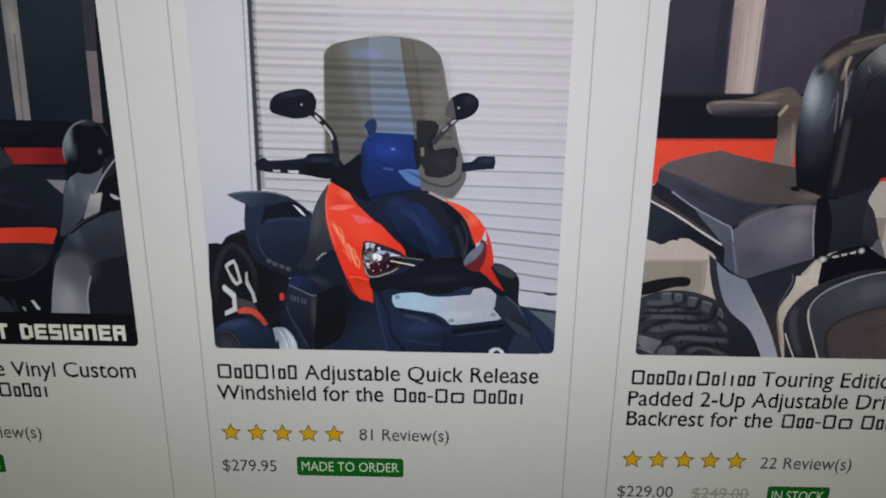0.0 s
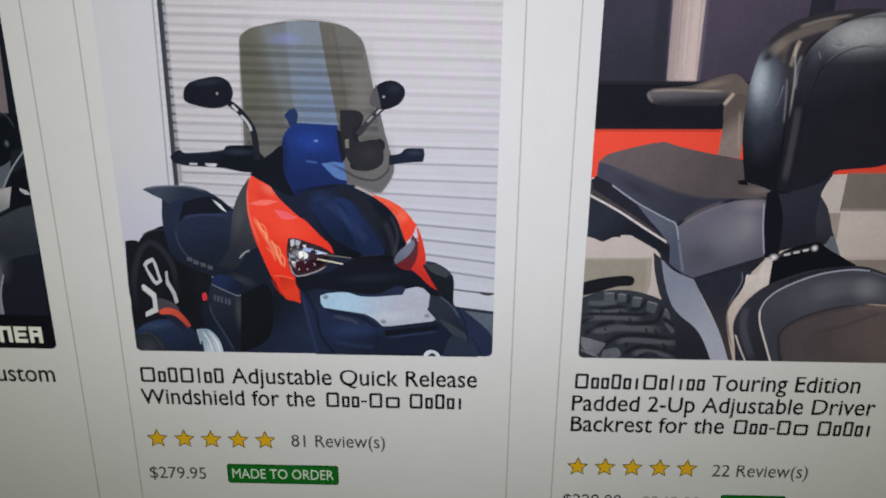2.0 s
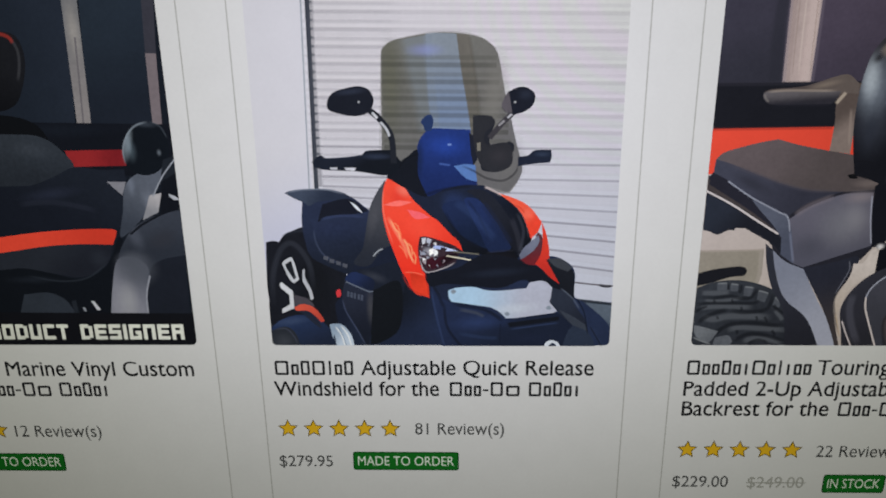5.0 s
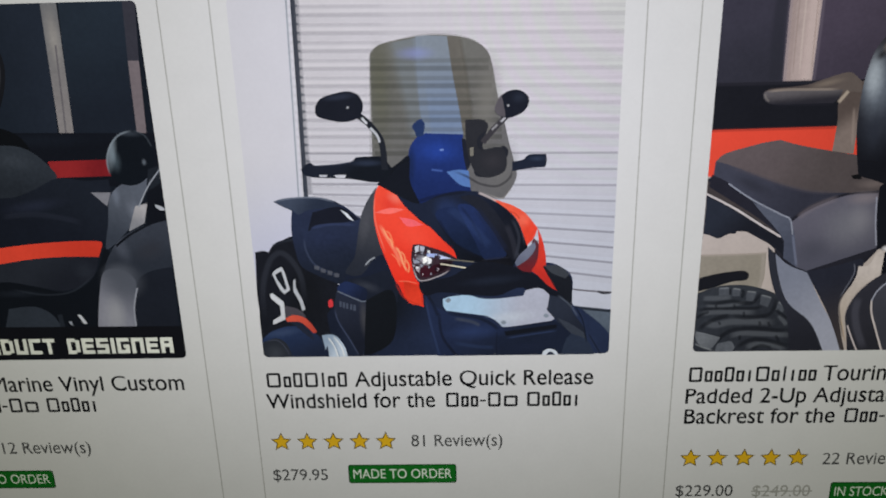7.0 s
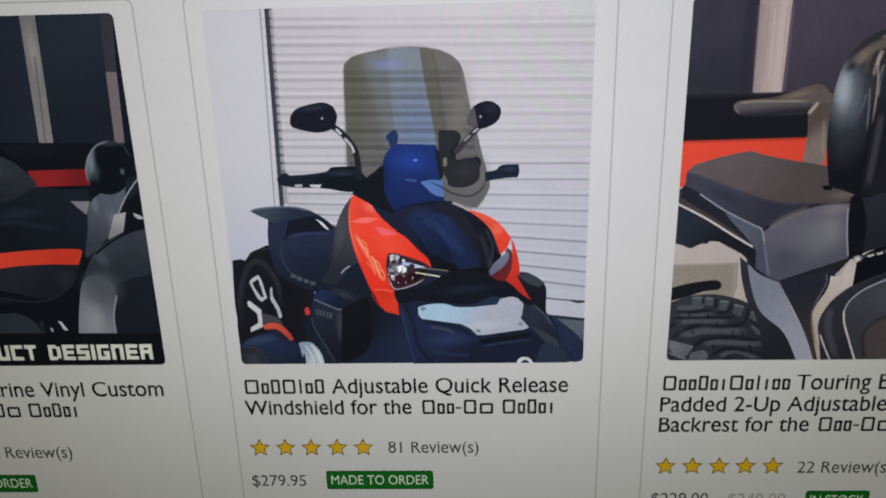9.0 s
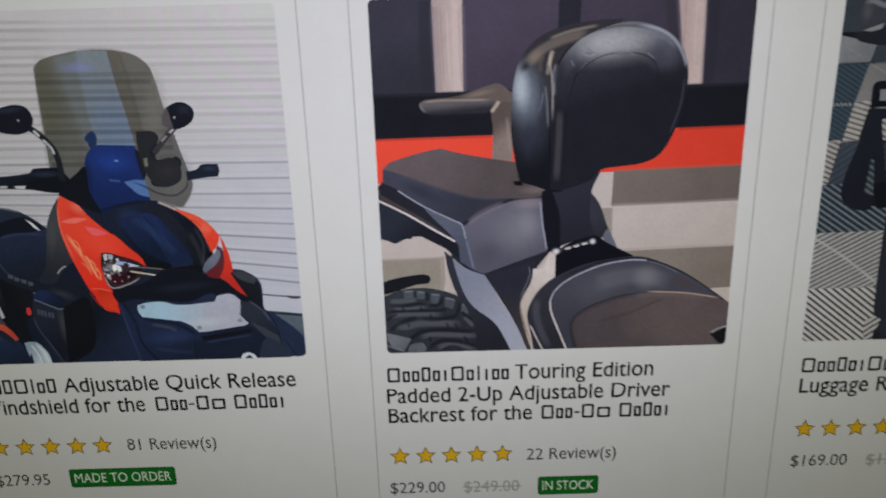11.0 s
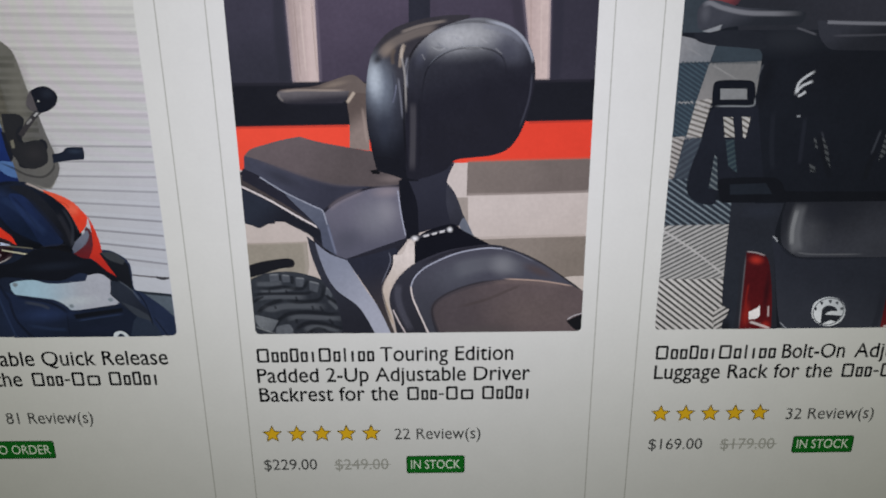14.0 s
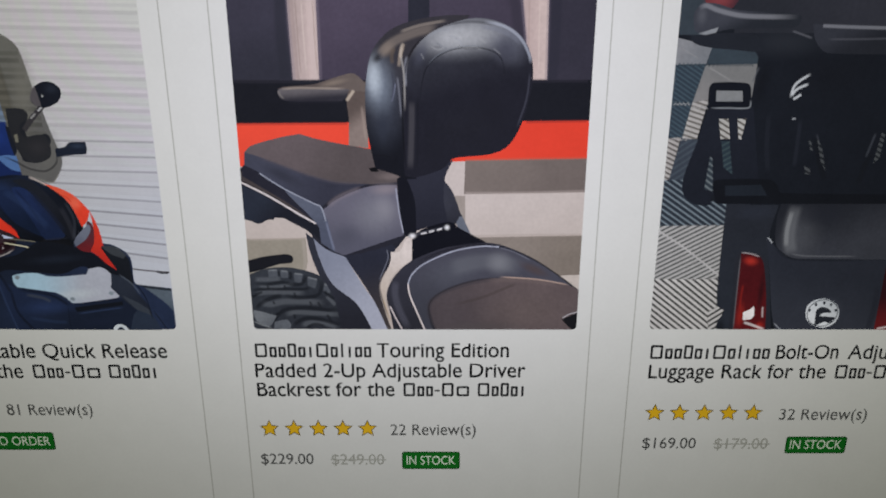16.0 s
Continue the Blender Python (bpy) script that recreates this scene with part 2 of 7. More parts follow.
def bloom(picture, name, u, v, ru, rv, turn, colour, dense, label=""):
    """A soft oval patch."""
    c, s = math.cos(radians(turn)), math.sin(radians(turn))
    rows = []
    for k in range(21):
        a = radians(18 * k)
        x, y = ru * math.cos(a), rv * math.sin(a)
        rim = Vector((x * c - y * s, x * s + y * c))
        rows.append([(Vector((u, v)) + rim * r, r, 0.0) for r in (0.001, 0.5, 1.0)])
    return faded(picture, name, rows, lit(colour, soft=dense), label)


# ---- writing ----
measured = {}


def letters(body, bold=0.0):
    """The mesh of a line of text, at size 1, with the built-in font."""
    curve = bpy.data.curves.new("text", "FONT")
    curve.body, curve.size, curve.offset, curve.resolution_u = body, 1.0, bold, 4
    ob = bpy.data.objects.new("text", curve)
    scene.collection.objects.link(ob)
    graph = bpy.context.evaluated_depsgraph_get()
    data = bpy.data.meshes.new_from_object(ob.evaluated_get(graph))
    bpy.data.objects.remove(ob)
    bpy.data.curves.remove(curve)
    return data


def extent(body):
    xs = [(v.co.x, v.co.y) for v in letters(body).vertices]
    return max(x for x, _ in xs) - min(x for x, _ in xs), max(y for _, y in xs)


def advance(char):
    if char not in measured:
        measured[char] = extent("H" + char + "H")[0] - extent("HH")[0]
    return measured[char]


CAP = extent("H")[1]


LOW = extent("x")[1]
LOW_SET = 0.755 * CAP


def raised(y):
    """The page's lettering has taller small letters than the built-in font."""
    if y <= 0 or y >= CAP:
        return y
    return y * LOW_SET / LOW if y < LOW else LOW_SET + (y - LOW) * (CAP - LOW_SET) / (CAP - LOW)


def text_width(body):
    return sum(advance(c) for c in body)


def write(name, body, x, z, per_em, cap, material, parent, layer=2, bold=0.0, label="", heavy=0.0):
    """A line of text from x (mm) on the baseline z (mm). per_em: mm a unit of width; cap: height of capitals in mm."""
    data = letters(body, bold)
    first = min(v.co.x for v in data.vertices)
    small_letters = any(c.islower() for c in body)
    for v in data.vertices:
        up = raised(v.co.y) if small_letters else v.co.y
        v.co = ((v.co.x - first) * per_em / 1000, 0, up * cap / CAP / 1000)
    if heavy:
        bm = bmesh.new()
        bm.from_mesh(data)
        first_faces = bm.faces[:]
        for right, up, proud in ((heavy, 0, 0.0000015), (heavy / 2, heavy * 0.7, 0.0000008)):
            twin = bmesh.ops.duplicate(bm, geom=first_faces)
            for v in twin["geom"]:
                if isinstance(v, bmesh.types.BMVert):
                    v.co += Vector((right / 1000, -proud, up / 1000))
        bm.to_mesh(data)
        bm.free()
    data.materials.clear()
    data.materials.append(material)
    return part(name, data, parent, (x / 1000, FACE - LAYER * layer, z / 1000), label)


PROXY = {"W": "M", "C": "C", "w": "m", "n": "a", "t": "d", "l": "t", "r": "r", "-": "-", " ": " "}


def bars(name, pattern, x0, x1, z, cap, material, parent, layer=2, label=""):
    """Plain hollow bars, one a letter, in place of a trade name. pattern: W, C wide and plain capitals; w, n, r
    low letters and t, l tall ones, wide to narrow."""
    width = [advance(PROXY[c]) for c in pattern]
    per_em, at = (x1 - x0) / sum(width), x0
    for c, w in zip(pattern, width):
        w *= per_em
        tall = cap if c in "WCtl" else cap * 0.76
        if c == "-":
            part("dash_bar", sheet("dash_bar", [[Vector((0, 0)), Vector((w * 0.8, 0)), Vector((w * 0.8, 0.6)), Vector((0, 0.6))]], material), parent, ((at + w * 0.1) / 1000, FACE - LAYER * layer, (z + cap * 0.36) / 1000))
        elif c != " ":
            right, t = w * 0.80, min(0.74, w * 0.3)
            if c in "lr":
                polys = [rounded(right * 0.3, 0, right * 0.3 + t, tall, 0.15, 2)]
            else:
                round_by = min(right, tall) * 0.16
                outer, inner = rounded(0, 0, right, tall, round_by), rounded(t, t, right - t, tall - t, max(round_by - t, 0.1))
                n = len(outer)
                polys = [[outer[i], outer[(i + 1) % n], inner[(i + 1) % n], inner[i]] for i in range(n)]
            part(name, sheet(name, polys, material), parent, ((at + w * 0.1) / 1000, FACE - LAYER * layer, z / 1000), label)
        at += w


INK = lit("#161719", name="title_ink")
INK_BAR = lit("#1b1c1f", name="title_bar_ink")
GREY = lit("#4a4b4d", name="grey_ink")
PALE = lit("#a2a2a0", name="pale_ink")
LINE = lit("#aeaeae", name="border_line")
GREEN = lit("#13691f", name="badge_green", grain=0.02)
BADGE_RIM = lit("#0d4a17", name="badge_rim")
WHITE = lit("#dfeadf", name="badge_white")
STAR_EDGE = lit("#705d22", name="star_edge")
STAR = lit("#e0b122", name="star_yellow", grain=0.02)

TITLE_EM = 70.1 / text_width("Adjustable Quick Release")
TITLE_CAP = 4.75


def title(words, x0, x1, z):
    """Some words of a product title between x0 and x1 (mm); without one end, at the common width of letter."""
    wide = TITLE_EM * text_width(words)
    x0 = x1 - wide if x0 is None else x0
    x1 = x0 + wide if x1 is None else x1
    write("title_text", words, x0, z, (x1 - x0) / text_width(words), TITLE_CAP, INK, monitor, label="dark grey title lettering", heavy=0.13)


def trade_name(pattern, x0, x1, z):
    bars("title_bar", pattern, x0, x1, z, TITLE_CAP, INK_BAR, monitor, label="dark bars in place of a trade name")


def small(name, body, x0, x1, z, material, label, cap=3.9, parent=None, layer=2, bold=0.0, heavy=0.05):
    return write(name, body, x0, z, (x1 - x0) / text_width(body), cap, material, parent or monitor, layer, bold, label, heavy)


def star_row(x, z):
    for k in range(5):
        cx, cz = x + 7.98 * k, z
        ring = lambda r: [Vector((r * s * math.cos(radians(90 + 36 * i)), r * s * math.sin(radians(90 + 36 * i)))) for i in range(10) for s in ((1.0,) if i % 2 == 0 else (0.47,))]
        at = (cx / 1000, FACE - 2 * LAYER, cz / 1000)
        star = part("rating_star", sheet("rating_star", [ring(3.35)], STAR_EDGE), monitor, at, "yellow rating star with a brown edge")
        face = new("star_face", sheet("star_face", [ring(2.6)], STAR))
        face.parent = star
        face.location = (0, -LAYER, 0)


def stock_badge(body, x0, x1, z0, z1):
    at = (x0 / 1000, FACE - 2 * LAYER, z0 / 1000)
    plate = part("stock_badge", sheet("stock_badge", [rounded(0, 0, x1 - x0, z1 - z0, 0.8)], GREEN), monitor, at, "green badge with white capitals")
    rim, core = rounded(0, 0, x1 - x0, z1 - z0, 0.8), rounded(0.4, 0.4, x1 - x0 - 0.4, z1 - z0 - 0.4, 0.5)
    n = len(rim)
    part("badge_rim", sheet("badge_rim", [[rim[i], rim[(i + 1) % n], core[(i + 1) % n], core[i]] for i in range(n)], BADGE_RIM), plate, (x0 / 1000, FACE - 3 * LAYER, z0 / 1000))
    small("badge_text", body, x0 + 1.5, x1 - 1.2, z0 + 1.7, WHITE, "white capitals", 3.25, plate, 4, 0.0, 0.0)


def card_border(x0, x1):
    """The thin rounded outline of a product card, which runs on below the edge of the screen."""
    outer, inner = rounded(x0, 950, x1, 1126.8, 2.0), rounded(x0 + 0.35, 950.35, x1 - 0.35, 1126.45, 1.7)
    n = len(outer)
    part("card_border", sheet("card_border", [[outer[i], outer[(i + 1) % n], inner[(i + 1) % n], inner[i]] for i in range(n)], LINE), monitor, (0, FACE - LAYER, 0), "thin grey card outline")


for x, left, right in ((-188.5, 5.2, 106.5), (-64.5, 4.6, 105.7), (59.5, 5.2, 104.7), (183.5, 6.3, 105.7)):
    card_border(x - left, x + right)

# first card
title("Marine", None, -128.7, 1014.5)
title("Vinyl Custom", -127.2, -89.2, 1014.5)
trade_name("Cnn-Cw Cntnr", -156.5, -116.4, 1007.6)
star_row(-186.2, 995.6)
small("review_text", "12 Review(s)", -149.0, -120.0, 993.3, GREY, "grey review count")
stock_badge("MADE TO ORDER", -168.2, -134.8, 980.9, 987.3)
# second card
trade_name("WntClnt", -65.1, -40.4, 1015.0)
title("Adjustable Quick Release", -38.5, 31.6, 1015.0)
title("Windshield for the", -65.3, -14.8, 1008.0)
trade_name("Cnn-Cw Cntnr", -12.1, 28.1, 1008.0)
star_row(-62.1, 996.6)
small("review_text", "81 Review(s)", -22.5, 5.5, 994.7, GREY, "grey review count")
small("price_text", "$279.95", -65.7, -48.2, 983.1, GREY, "grey price")
stock_badge("MADE TO ORDER", -42.3, -9.0, 981.9, 988.5)
# third card
trade_name("CnntnrCnlrnn", 58.7, 95.9, 1015.3)
title("Touring Edition", 97.4, 139.3, 1015.3)
title("Padded 2-Up Adjustable Driver", 58.7, 144.7, 1008.3)
title("Backrest for the", 58.8, 103.3, 1001.6)
trade_name("Cnn-Cw Cntnr", 105.1, 145.0, 1001.6)
star_row(61.7, 989.8)
small("review_text", "22 Review(s)", 101.1, 129.4, 987.4, GREY, "grey review count")
small("price_text", "$229.00", 58.1, 75.8, 976.5, GREY, "grey price")
small("old_price_text", "$249.00", 81.4, 99.2, 976.3, PALE, "pale struck-out price")
part("strike_line", sheet("strike_line", [rounded(81.0, 977.9, 99.5, 978.3, 0.1, 1)], PALE), monitor, (0, FACE - 3 * LAYER, 0), "pale line through a price")
stock_badge("IN STOCK", 104.7, 123.8, 974.6, 981.2)
# fourth card
trade_name("CnntnrCnlrnn", 183.0, 221.4, 1014.8)
title("Bolt-On", 223.1, 243.5, 1014.8)
title("Adjustable", 245.8, None, 1014.8)
title("Luggage Rack for the", 183.5, 240.5, 1008.0)
trade_name("Cnn-Cw Cntnr", 242.5, 282.5, 1008.0)
star_row(186.8, 995.6)
small("review_text", "32 Review(s)", 227.4, 256.5, 993.1, GREY, "grey review count")
small("price_text", "$169.00", 183.8, 201.8, 982.5, GREY, "grey price")
small("old_price_text", "$179.00", 207.5, 225.5, 982.3, PALE, "pale struck-out price")
part("strike_line", sheet("strike_line", [rounded(207.0, 983.9, 225.9, 984.3, 0.1, 1)], PALE), monitor, (0, FACE - 3 * LAYER, 0), "pale line through a price")
stock_badge("IN STOCK", 231.0, 251.0, 980.6, 986.9)


# ---- the four product pictures ----
photo_a = photo(-188.5, lit("#171c26", grain=0.05), "photo of a black seat with orange trim", right=101.0)
photo_b = photo(-64.5, lit("#cfced8", to=("#c2c4dc", (4, 60), (12, 25)), grain=0.01), "photo of an orange and black three-wheeled motorcycle")
photo_c = photo(59.5, lit("#3a3843", grain=0.04), "photo of a black padded backrest behind a seat")
photo_d = photo(183.5, lit("#1b1e26", grain=0.05), "photo of a black luggage rack on a tiled floor", left=-1.1)


def slat_line(k):
    """Height at the right edge and slope of one joint of the shutter."""
    v = 22.8 + 4.35 * k
    return v, -0.018 - 0.0045 * max(0.0, 50 - v)


def slat_joint(picture, name, k, u0, u1, thick, colour, dense, up=0.0):
    v, slope = slat_line(k)
    brush(picture, name, [(u, v + slope * (u - 100) + up) for u in (u0, (u0 + u1) / 2, u1)], thick, colour, dense, False)


def shutter_slats(picture):
    for k in range(17):
        crisp = k < 9
        left = 18.2 - 0.03 * k
        slat_joint(picture, "slat_joint", k, left, 99.9, 1.0 if crisp else 1.7, "#6f6d79" if crisp else "#9b98a1", (0.95 if k < 4 else 0.72) if crisp else 0.55)
        slat_joint(picture, "slat_shade", k, left, 99.9, 2.4, "#b2afba", 0.3, -1.1)
        slat_joint(picture, "slat_crease", k, left, 99.9, 1.5, "#a9a6b0", 0.4 if not crisp else 0.25, 1.9)
        if k > 5:
            v, slope = slat_line(k)
            for up in (0, 2.1):
                brush(picture, "slat_near_track", [(u, v + up + slope * (u - 100)) for u in (14, 22, 30, 42)], 1.3, "#86848e", 0.32)
    edge = lit("#6f727b")
    for k in range(15, 35):
        v = slat_line(k / 2)[0] + 1.6
        lay(picture, "slat_end", [[Vector((17.0, v + 0.45)), Vector((17.0, v - 0.45)), Vector((18.0, v - 0.15)), Vector((18.0, v + 0.15))]], edge)


def windshield_slats(picture):
    for k in range(8, 14):
        right = 69.3 - 0.85 * (k - 9)
        slat_joint(picture, "tinted_slat", k, 35.6, right, 2.0, "#33352f", 0.66)
        slat_joint(picture, "tinted_crease", k, 35.6, right, 1.8, "#43453e", 0.5, 1.9)


def block_letter(c, w, h):
    """Square-cut capitals as butted bars."""
    t, b, mid = 0.31 * w, 0.23 * h, 0.39 * h
    left, right = (0, 0, t, h), (w - t, 0, w, h)
    top, low, bar = (t, h - b, w - t, h), (t, 0, w - t, b), (t, mid, w - t, mid + b)
    boxes = {"P": [left, (t, h - b, w, h), (w - t, mid + b, w, h - b), (t, mid, w, mid + b)],
             "R": [left, top, right, bar],
             "O": [left, top, low, right],
             "D": [left, top, low, (w - t, b * 0.5, w, h - b * 0.5)],
             "U": [left, low, right],
             "C": [left, (t, h - b, w, h), (t, 0, w, b)],
             "T": [(0, h - b, w, h), ((w - t) / 2, 0, (w + t) / 2, h - b)],
             "E": [left, (t, h - b, w, h), (t, 0, w, b), (t, mid, w * 0.92, mid + b)],
             "S": [(0, h - b, w, h), (0, mid + b, t, h - b), (0, mid, w, mid + b), (w - t, b, w, mid), (0, 0, w, b)],
             "I": [(0, 0, t, h)],
             "G": [left, (t, h - b, w, h), (t, 0, w - t, b), (w - t, 0, w, mid + b * 0.8), (w * 0.52, mid - b * 0.2, w - t, mid + b * 0.8)],
             "N": [left, top, right]}[c]
    return [[Vector((x0, z0)), Vector((x1, z0)), Vector((x1, z1)), Vector((x0, z1))] for x0, z0, x1, z1 in boxes]


def caption(picture):
    ink = lit("#e6e8e2", name="caption_white", grain=0.05)
    high = 4.9
    for words, a, b in (("PRODUCT", 34.0, 63.3), ("DESIGNER", 66.3, 98.3)):
        wide = lambda c: 0.42 if c == "I" else 1.0
        step = (b - a) / sum(wide(c) for c in words)
        at = a
        for c in words:
            w = step * 0.84
            polys = [[p + Vector((at, 1.75)) for p in poly] for poly in block_letter(c, w, high)]
            lay(picture, "caption_letter", polys, ink, "white block capital")
            at += step * wide(c)


# photo b: three-wheeled motorcycle in front of a roller shutter
shape(photo_b, "roller_shutter", [(17.5, 105.5, 1), (104, 103.2, 1), (103.1, 13.6, 1), (13.4, 15, 1)],
      lit("#cdcad1", to=("#c1c4d4", (56.7, 88.5), (71.2, 18.5)), grain=0.02, fringe=(103, 99, 0.24)))
shutter_slats(photo_b)
shape(photo_b, "shutter_track", [(16.4, 105.5, 1), (17.6, 105.5, 1), (16.8, 46.8, 1), (15.6, 46.8, 1)],
      lit("#373c47", grain=0.1))
brush(photo_b, "track_shade", [(17.6, 100.3), (17.2, 77), (17.2, 47.9)], 2.62, "#4c4e58", 0.7, False)
stroke(photo_b, "track_line", [(15.4, 105.5), (14.2, 46.9)], 0.41, lit("#9ba1ad"))
shape(photo_b, "ground_beyond", [(84.8, 15.3, 1), (103.1, 13.1, 1), (104, -3.7, 1), (81.1, -3.4, 1)],
      lit("#5d6878", to=("#424d5c", (96.8, 12.7), (97.3, 0.8)), grain=0.08))
stroke(photo_b, "threshold", [(88, 14.4), (103.2, 12.6)], 0.82, lit("#2d333e"))
stroke(photo_b, "slat_foot", [(87.3, 19.9), (93.6, 19.1), (100.6, 18.5)], 0.5, lit("#6d6b74"))
stroke(photo_b, "dirt_mark", [(96.2, 18.9), (97.7, 18.4), (99.6, 18.5)], 0.7, lit("#3d3d44"))
shape(photo_b, "wheel_guard", [(0.7, 32, 1), (3.2, 32.3), (4.6, 31.3), (2.3, 23), (0.3, 12.7, 1), (0, 19.6)],
      lit("#1a1c24"))
shape(photo_b, "rear_wheel", [(1.7, 23), (3.3, 29.7), (5.9, 33.9), (8.6, 35.3), (12.1, 36.1), (15.4, 31.1), (22.4, 26), (23.1, 12.4), (17.3, 3.7), (0.1, 3.9, 1), (-0, 12.7)],
      lit("#1a1c24", spots=[(14.4, 19.4, 6.6, 11.5, 0, "#131519", 0.8)], grain=0.08))
brush(photo_b, "tyre_edge", [(1.4, 11), (1.8, 21.3), (4.5, 29.3), (7.6, 31.7), (10.6, 29.5), (13, 24.2), (13.4, 15.1)], 2.4, "#3b3f4b", 0.6)
brush(photo_b, "tyre_edge", [(5.3, 33.6), (8.6, 35), (12.4, 35.4)], 0.98, "#313642", 0.7)
shape(photo_b, "mauve_patch", [(7.3, 16.1, 1), (11.6, 14.7), (13.3, 12.2), (9.8, 12.6), (7.2, 11.6, 1)],
      lit("#4a4750"))
shape(photo_b, "wheel_spoke", [(4.8, 25.5, 1), (5.7, 26.6), (7.7, 27.6, 1), (8.4, 25.9), (9.5, 20.7, 1), (7.8, 19.5, 1), (6.6, 20.9)],
      lit("#c2c5ce"))
shape(photo_b, "spoke_gap", [(5.7, 25.3, 1), (7.5, 26.4, 1), (8.6, 21.2, 1), (7.9, 20.7, 1), (6, 24.1, 1)],
      lit("#1c1f26"))
shape(photo_b, "wheel_spoke", [(3.6, 19.4, 1), (4.3, 19.9, 1), (7.4, 17.1, 1), (7.4, 11.8, 1), (3.7, 10.2, 1), (3.8, 11.6, 1), (6.2, 13, 1), (6.2, 15.9, 1), (3.8, 18.2, 1)],
      lit("#cfd1da"))
shape(photo_b, "wheel_spoke", [(10.6, 23.5, 1), (11.3, 24, 1), (11.3, 21.2), (12.8, 17.7, 1), (13.4, 14.8, 1), (12.4, 14.3, 1), (11.9, 17.1, 1), (10.4, 20.2, 1)],
      lit("#b6b9c3"))
shape(photo_b, "saddle_frame", [(12, 43.8, 1), (19, 47.1), (25.6, 45.1), (30.5, 41.3), (34, 38.9), (33.4, 27.5), (25.9, 22.6), (23.5, 22.3), (17.3, 25.1), (13.3, 27.8), (11.9, 32.8), (11.4, 38)],
      lit("#272f47", to=("#1d2332", (18.4, 39.2), (20.4, 24.4)), spots=[(20.5, 35.9, 7.4, 3.6, 5, "#262e48", 0.8)], grain=0.08))
shape(photo_b, "rack_hollow", [(17.6, 43, 1), (25, 44.5), (30.5, 40.9, 1), (25.5, 40), (18.4, 39.5), (16.1, 37.9)],
      lit("#191c28"))
shape(photo_b, "tail_rack", [(7.1, 46.2, 1), (9.7, 47), (14.4, 47.3), (19.3, 47.2), (23.6, 46.2), (25.9, 44.8, 1), (21.9, 44.2), (16.4, 43.7), (13.9, 42.5), (12.5, 43.4, 1), (9.5, 44.8)],
      lit("#3f485b", to=("#283042", (11.2, 46.9), (18.7, 43.6))))
brush(photo_b, "rack_edge", [(7.4, 46.2), (12, 47.1), (19, 47.1), (24.4, 45.7)], 0.82, "#848d9f", 0.7)
shape(photo_b, "rack_highlight", [(25.2, 43.8, 1), (27.2, 42.5), (28.9, 40.3, 1), (27.3, 41.3)],
      lit("#dde2ec"))
brush(photo_b, "saddle_rim", [(14.7, 36), (15.1, 31.9), (17.5, 27.8), (23.9, 24.3)], 0.82, "#444e68", 0.7)
brush(photo_b, "saddle_top", [(16.4, 38.4), (22.3, 39.6), (29.6, 39.3)], 1.15, "#3d496f", 0.6)
shape(photo_b, "saddle_stud", [(17, 27.9, 1), (18.4, 27.6, 1), (18.2, 26.4, 1), (16.9, 26.8, 1)],
      lit("#50535f"))
shape(photo_b, "saddle_stud", [(18.7, 27.1, 1), (20.1, 26.7, 1), (19.9, 25.6, 1), (18.6, 25.9, 1)],
      lit("#50535f"))
shape(photo_b, "saddle_stud", [(20.6, 26.4, 1), (22, 26, 1), (21.7, 24.9, 1), (20.5, 25.2, 1)],
      lit("#50535f"))
shape(photo_b, "saddle_stud", [(22.4, 25.7, 1), (23.8, 25.3, 1), (23.6, 24.2, 1), (22.3, 24.5, 1)],
      lit("#50535f"))
shape(photo_b, "chassis", [(31.9, 30), (25.5, 24.3), (21.7, 15.9), (19.5, 12.5), (21.8, -2.7, 1), (101.5, -3.7, 1), (99.8, 6.1), (92, 13.6), (89.1, 15.5), (88.8, 23.3), (84.5, 27), (79.8, 28), (71.2, 31.8), (49.4, 35.4)],
      lit("#1b2132", to=("#26304b", (39.6, 25.7), (63.1, -0.5)), spots=[(37.6, 15.6, 9.8, 9.8, 0, "#14181f", 0.9), (59.9, 4.9, 14.8, 4.9, 0, "#2b385b", 0.7), (28.9, 5.3, 6.6, 8.2, 0, "#252d40", 0.8)], grain=0.06))
shape(photo_b, "front_fender", [(-0.1, 5.5, 1), (3.1, 8.1), (8.2, 9.7), (13.1, 9.1), (16.2, 6.9), (20.4, 1.9), (22.4, -2.7, 1), (-0.9, -2.4, 1)],
      lit("#263455", to=("#1f273c", (9.5, 9.1), (13.7, 0.2)), spots=[(6.1, 7.7, 6.6, 1.5, 8, "#3d4c6d", 0.7)]))
shape(photo_b, "front_tyre", [(-0.2, 4.6, 1), (4.2, 6), (7.3, 3.8), (8.8, -2.5, 1), (-0.9, -2.4, 1)],
      lit("#2a2e37", spots=[(3.5, 1.2, 3.3, 3, 0, "#40444e", 0.8)]))
brush(photo_b, "tyre_edge", [(0.8, 5), (4.5, 5.3), (6.9, 2.4), (7.8, -0.5)], 0.49, "#51566b", 0.7)
shape(photo_b, "under_trim", [(7.2, 11.2), (11, 11.4), (14, 8.7), (15.1, 5.5), (12.6, 7.3), (9.6, 10.2)],
      lit("#242939"))
shape(photo_b, "fender_trim", [(7.4, 12.1, 1), (9.8, 13.1), (12.7, 12.4), (14.8, 10.3), (16.2, 7.8, 1), (15.1, 7.4, 1), (13.6, 9.2), (11.3, 11), (8, 11.1)],
      lit("#d85845", to=("#bc473a", (9.8, 12.9), (15.6, 8))))
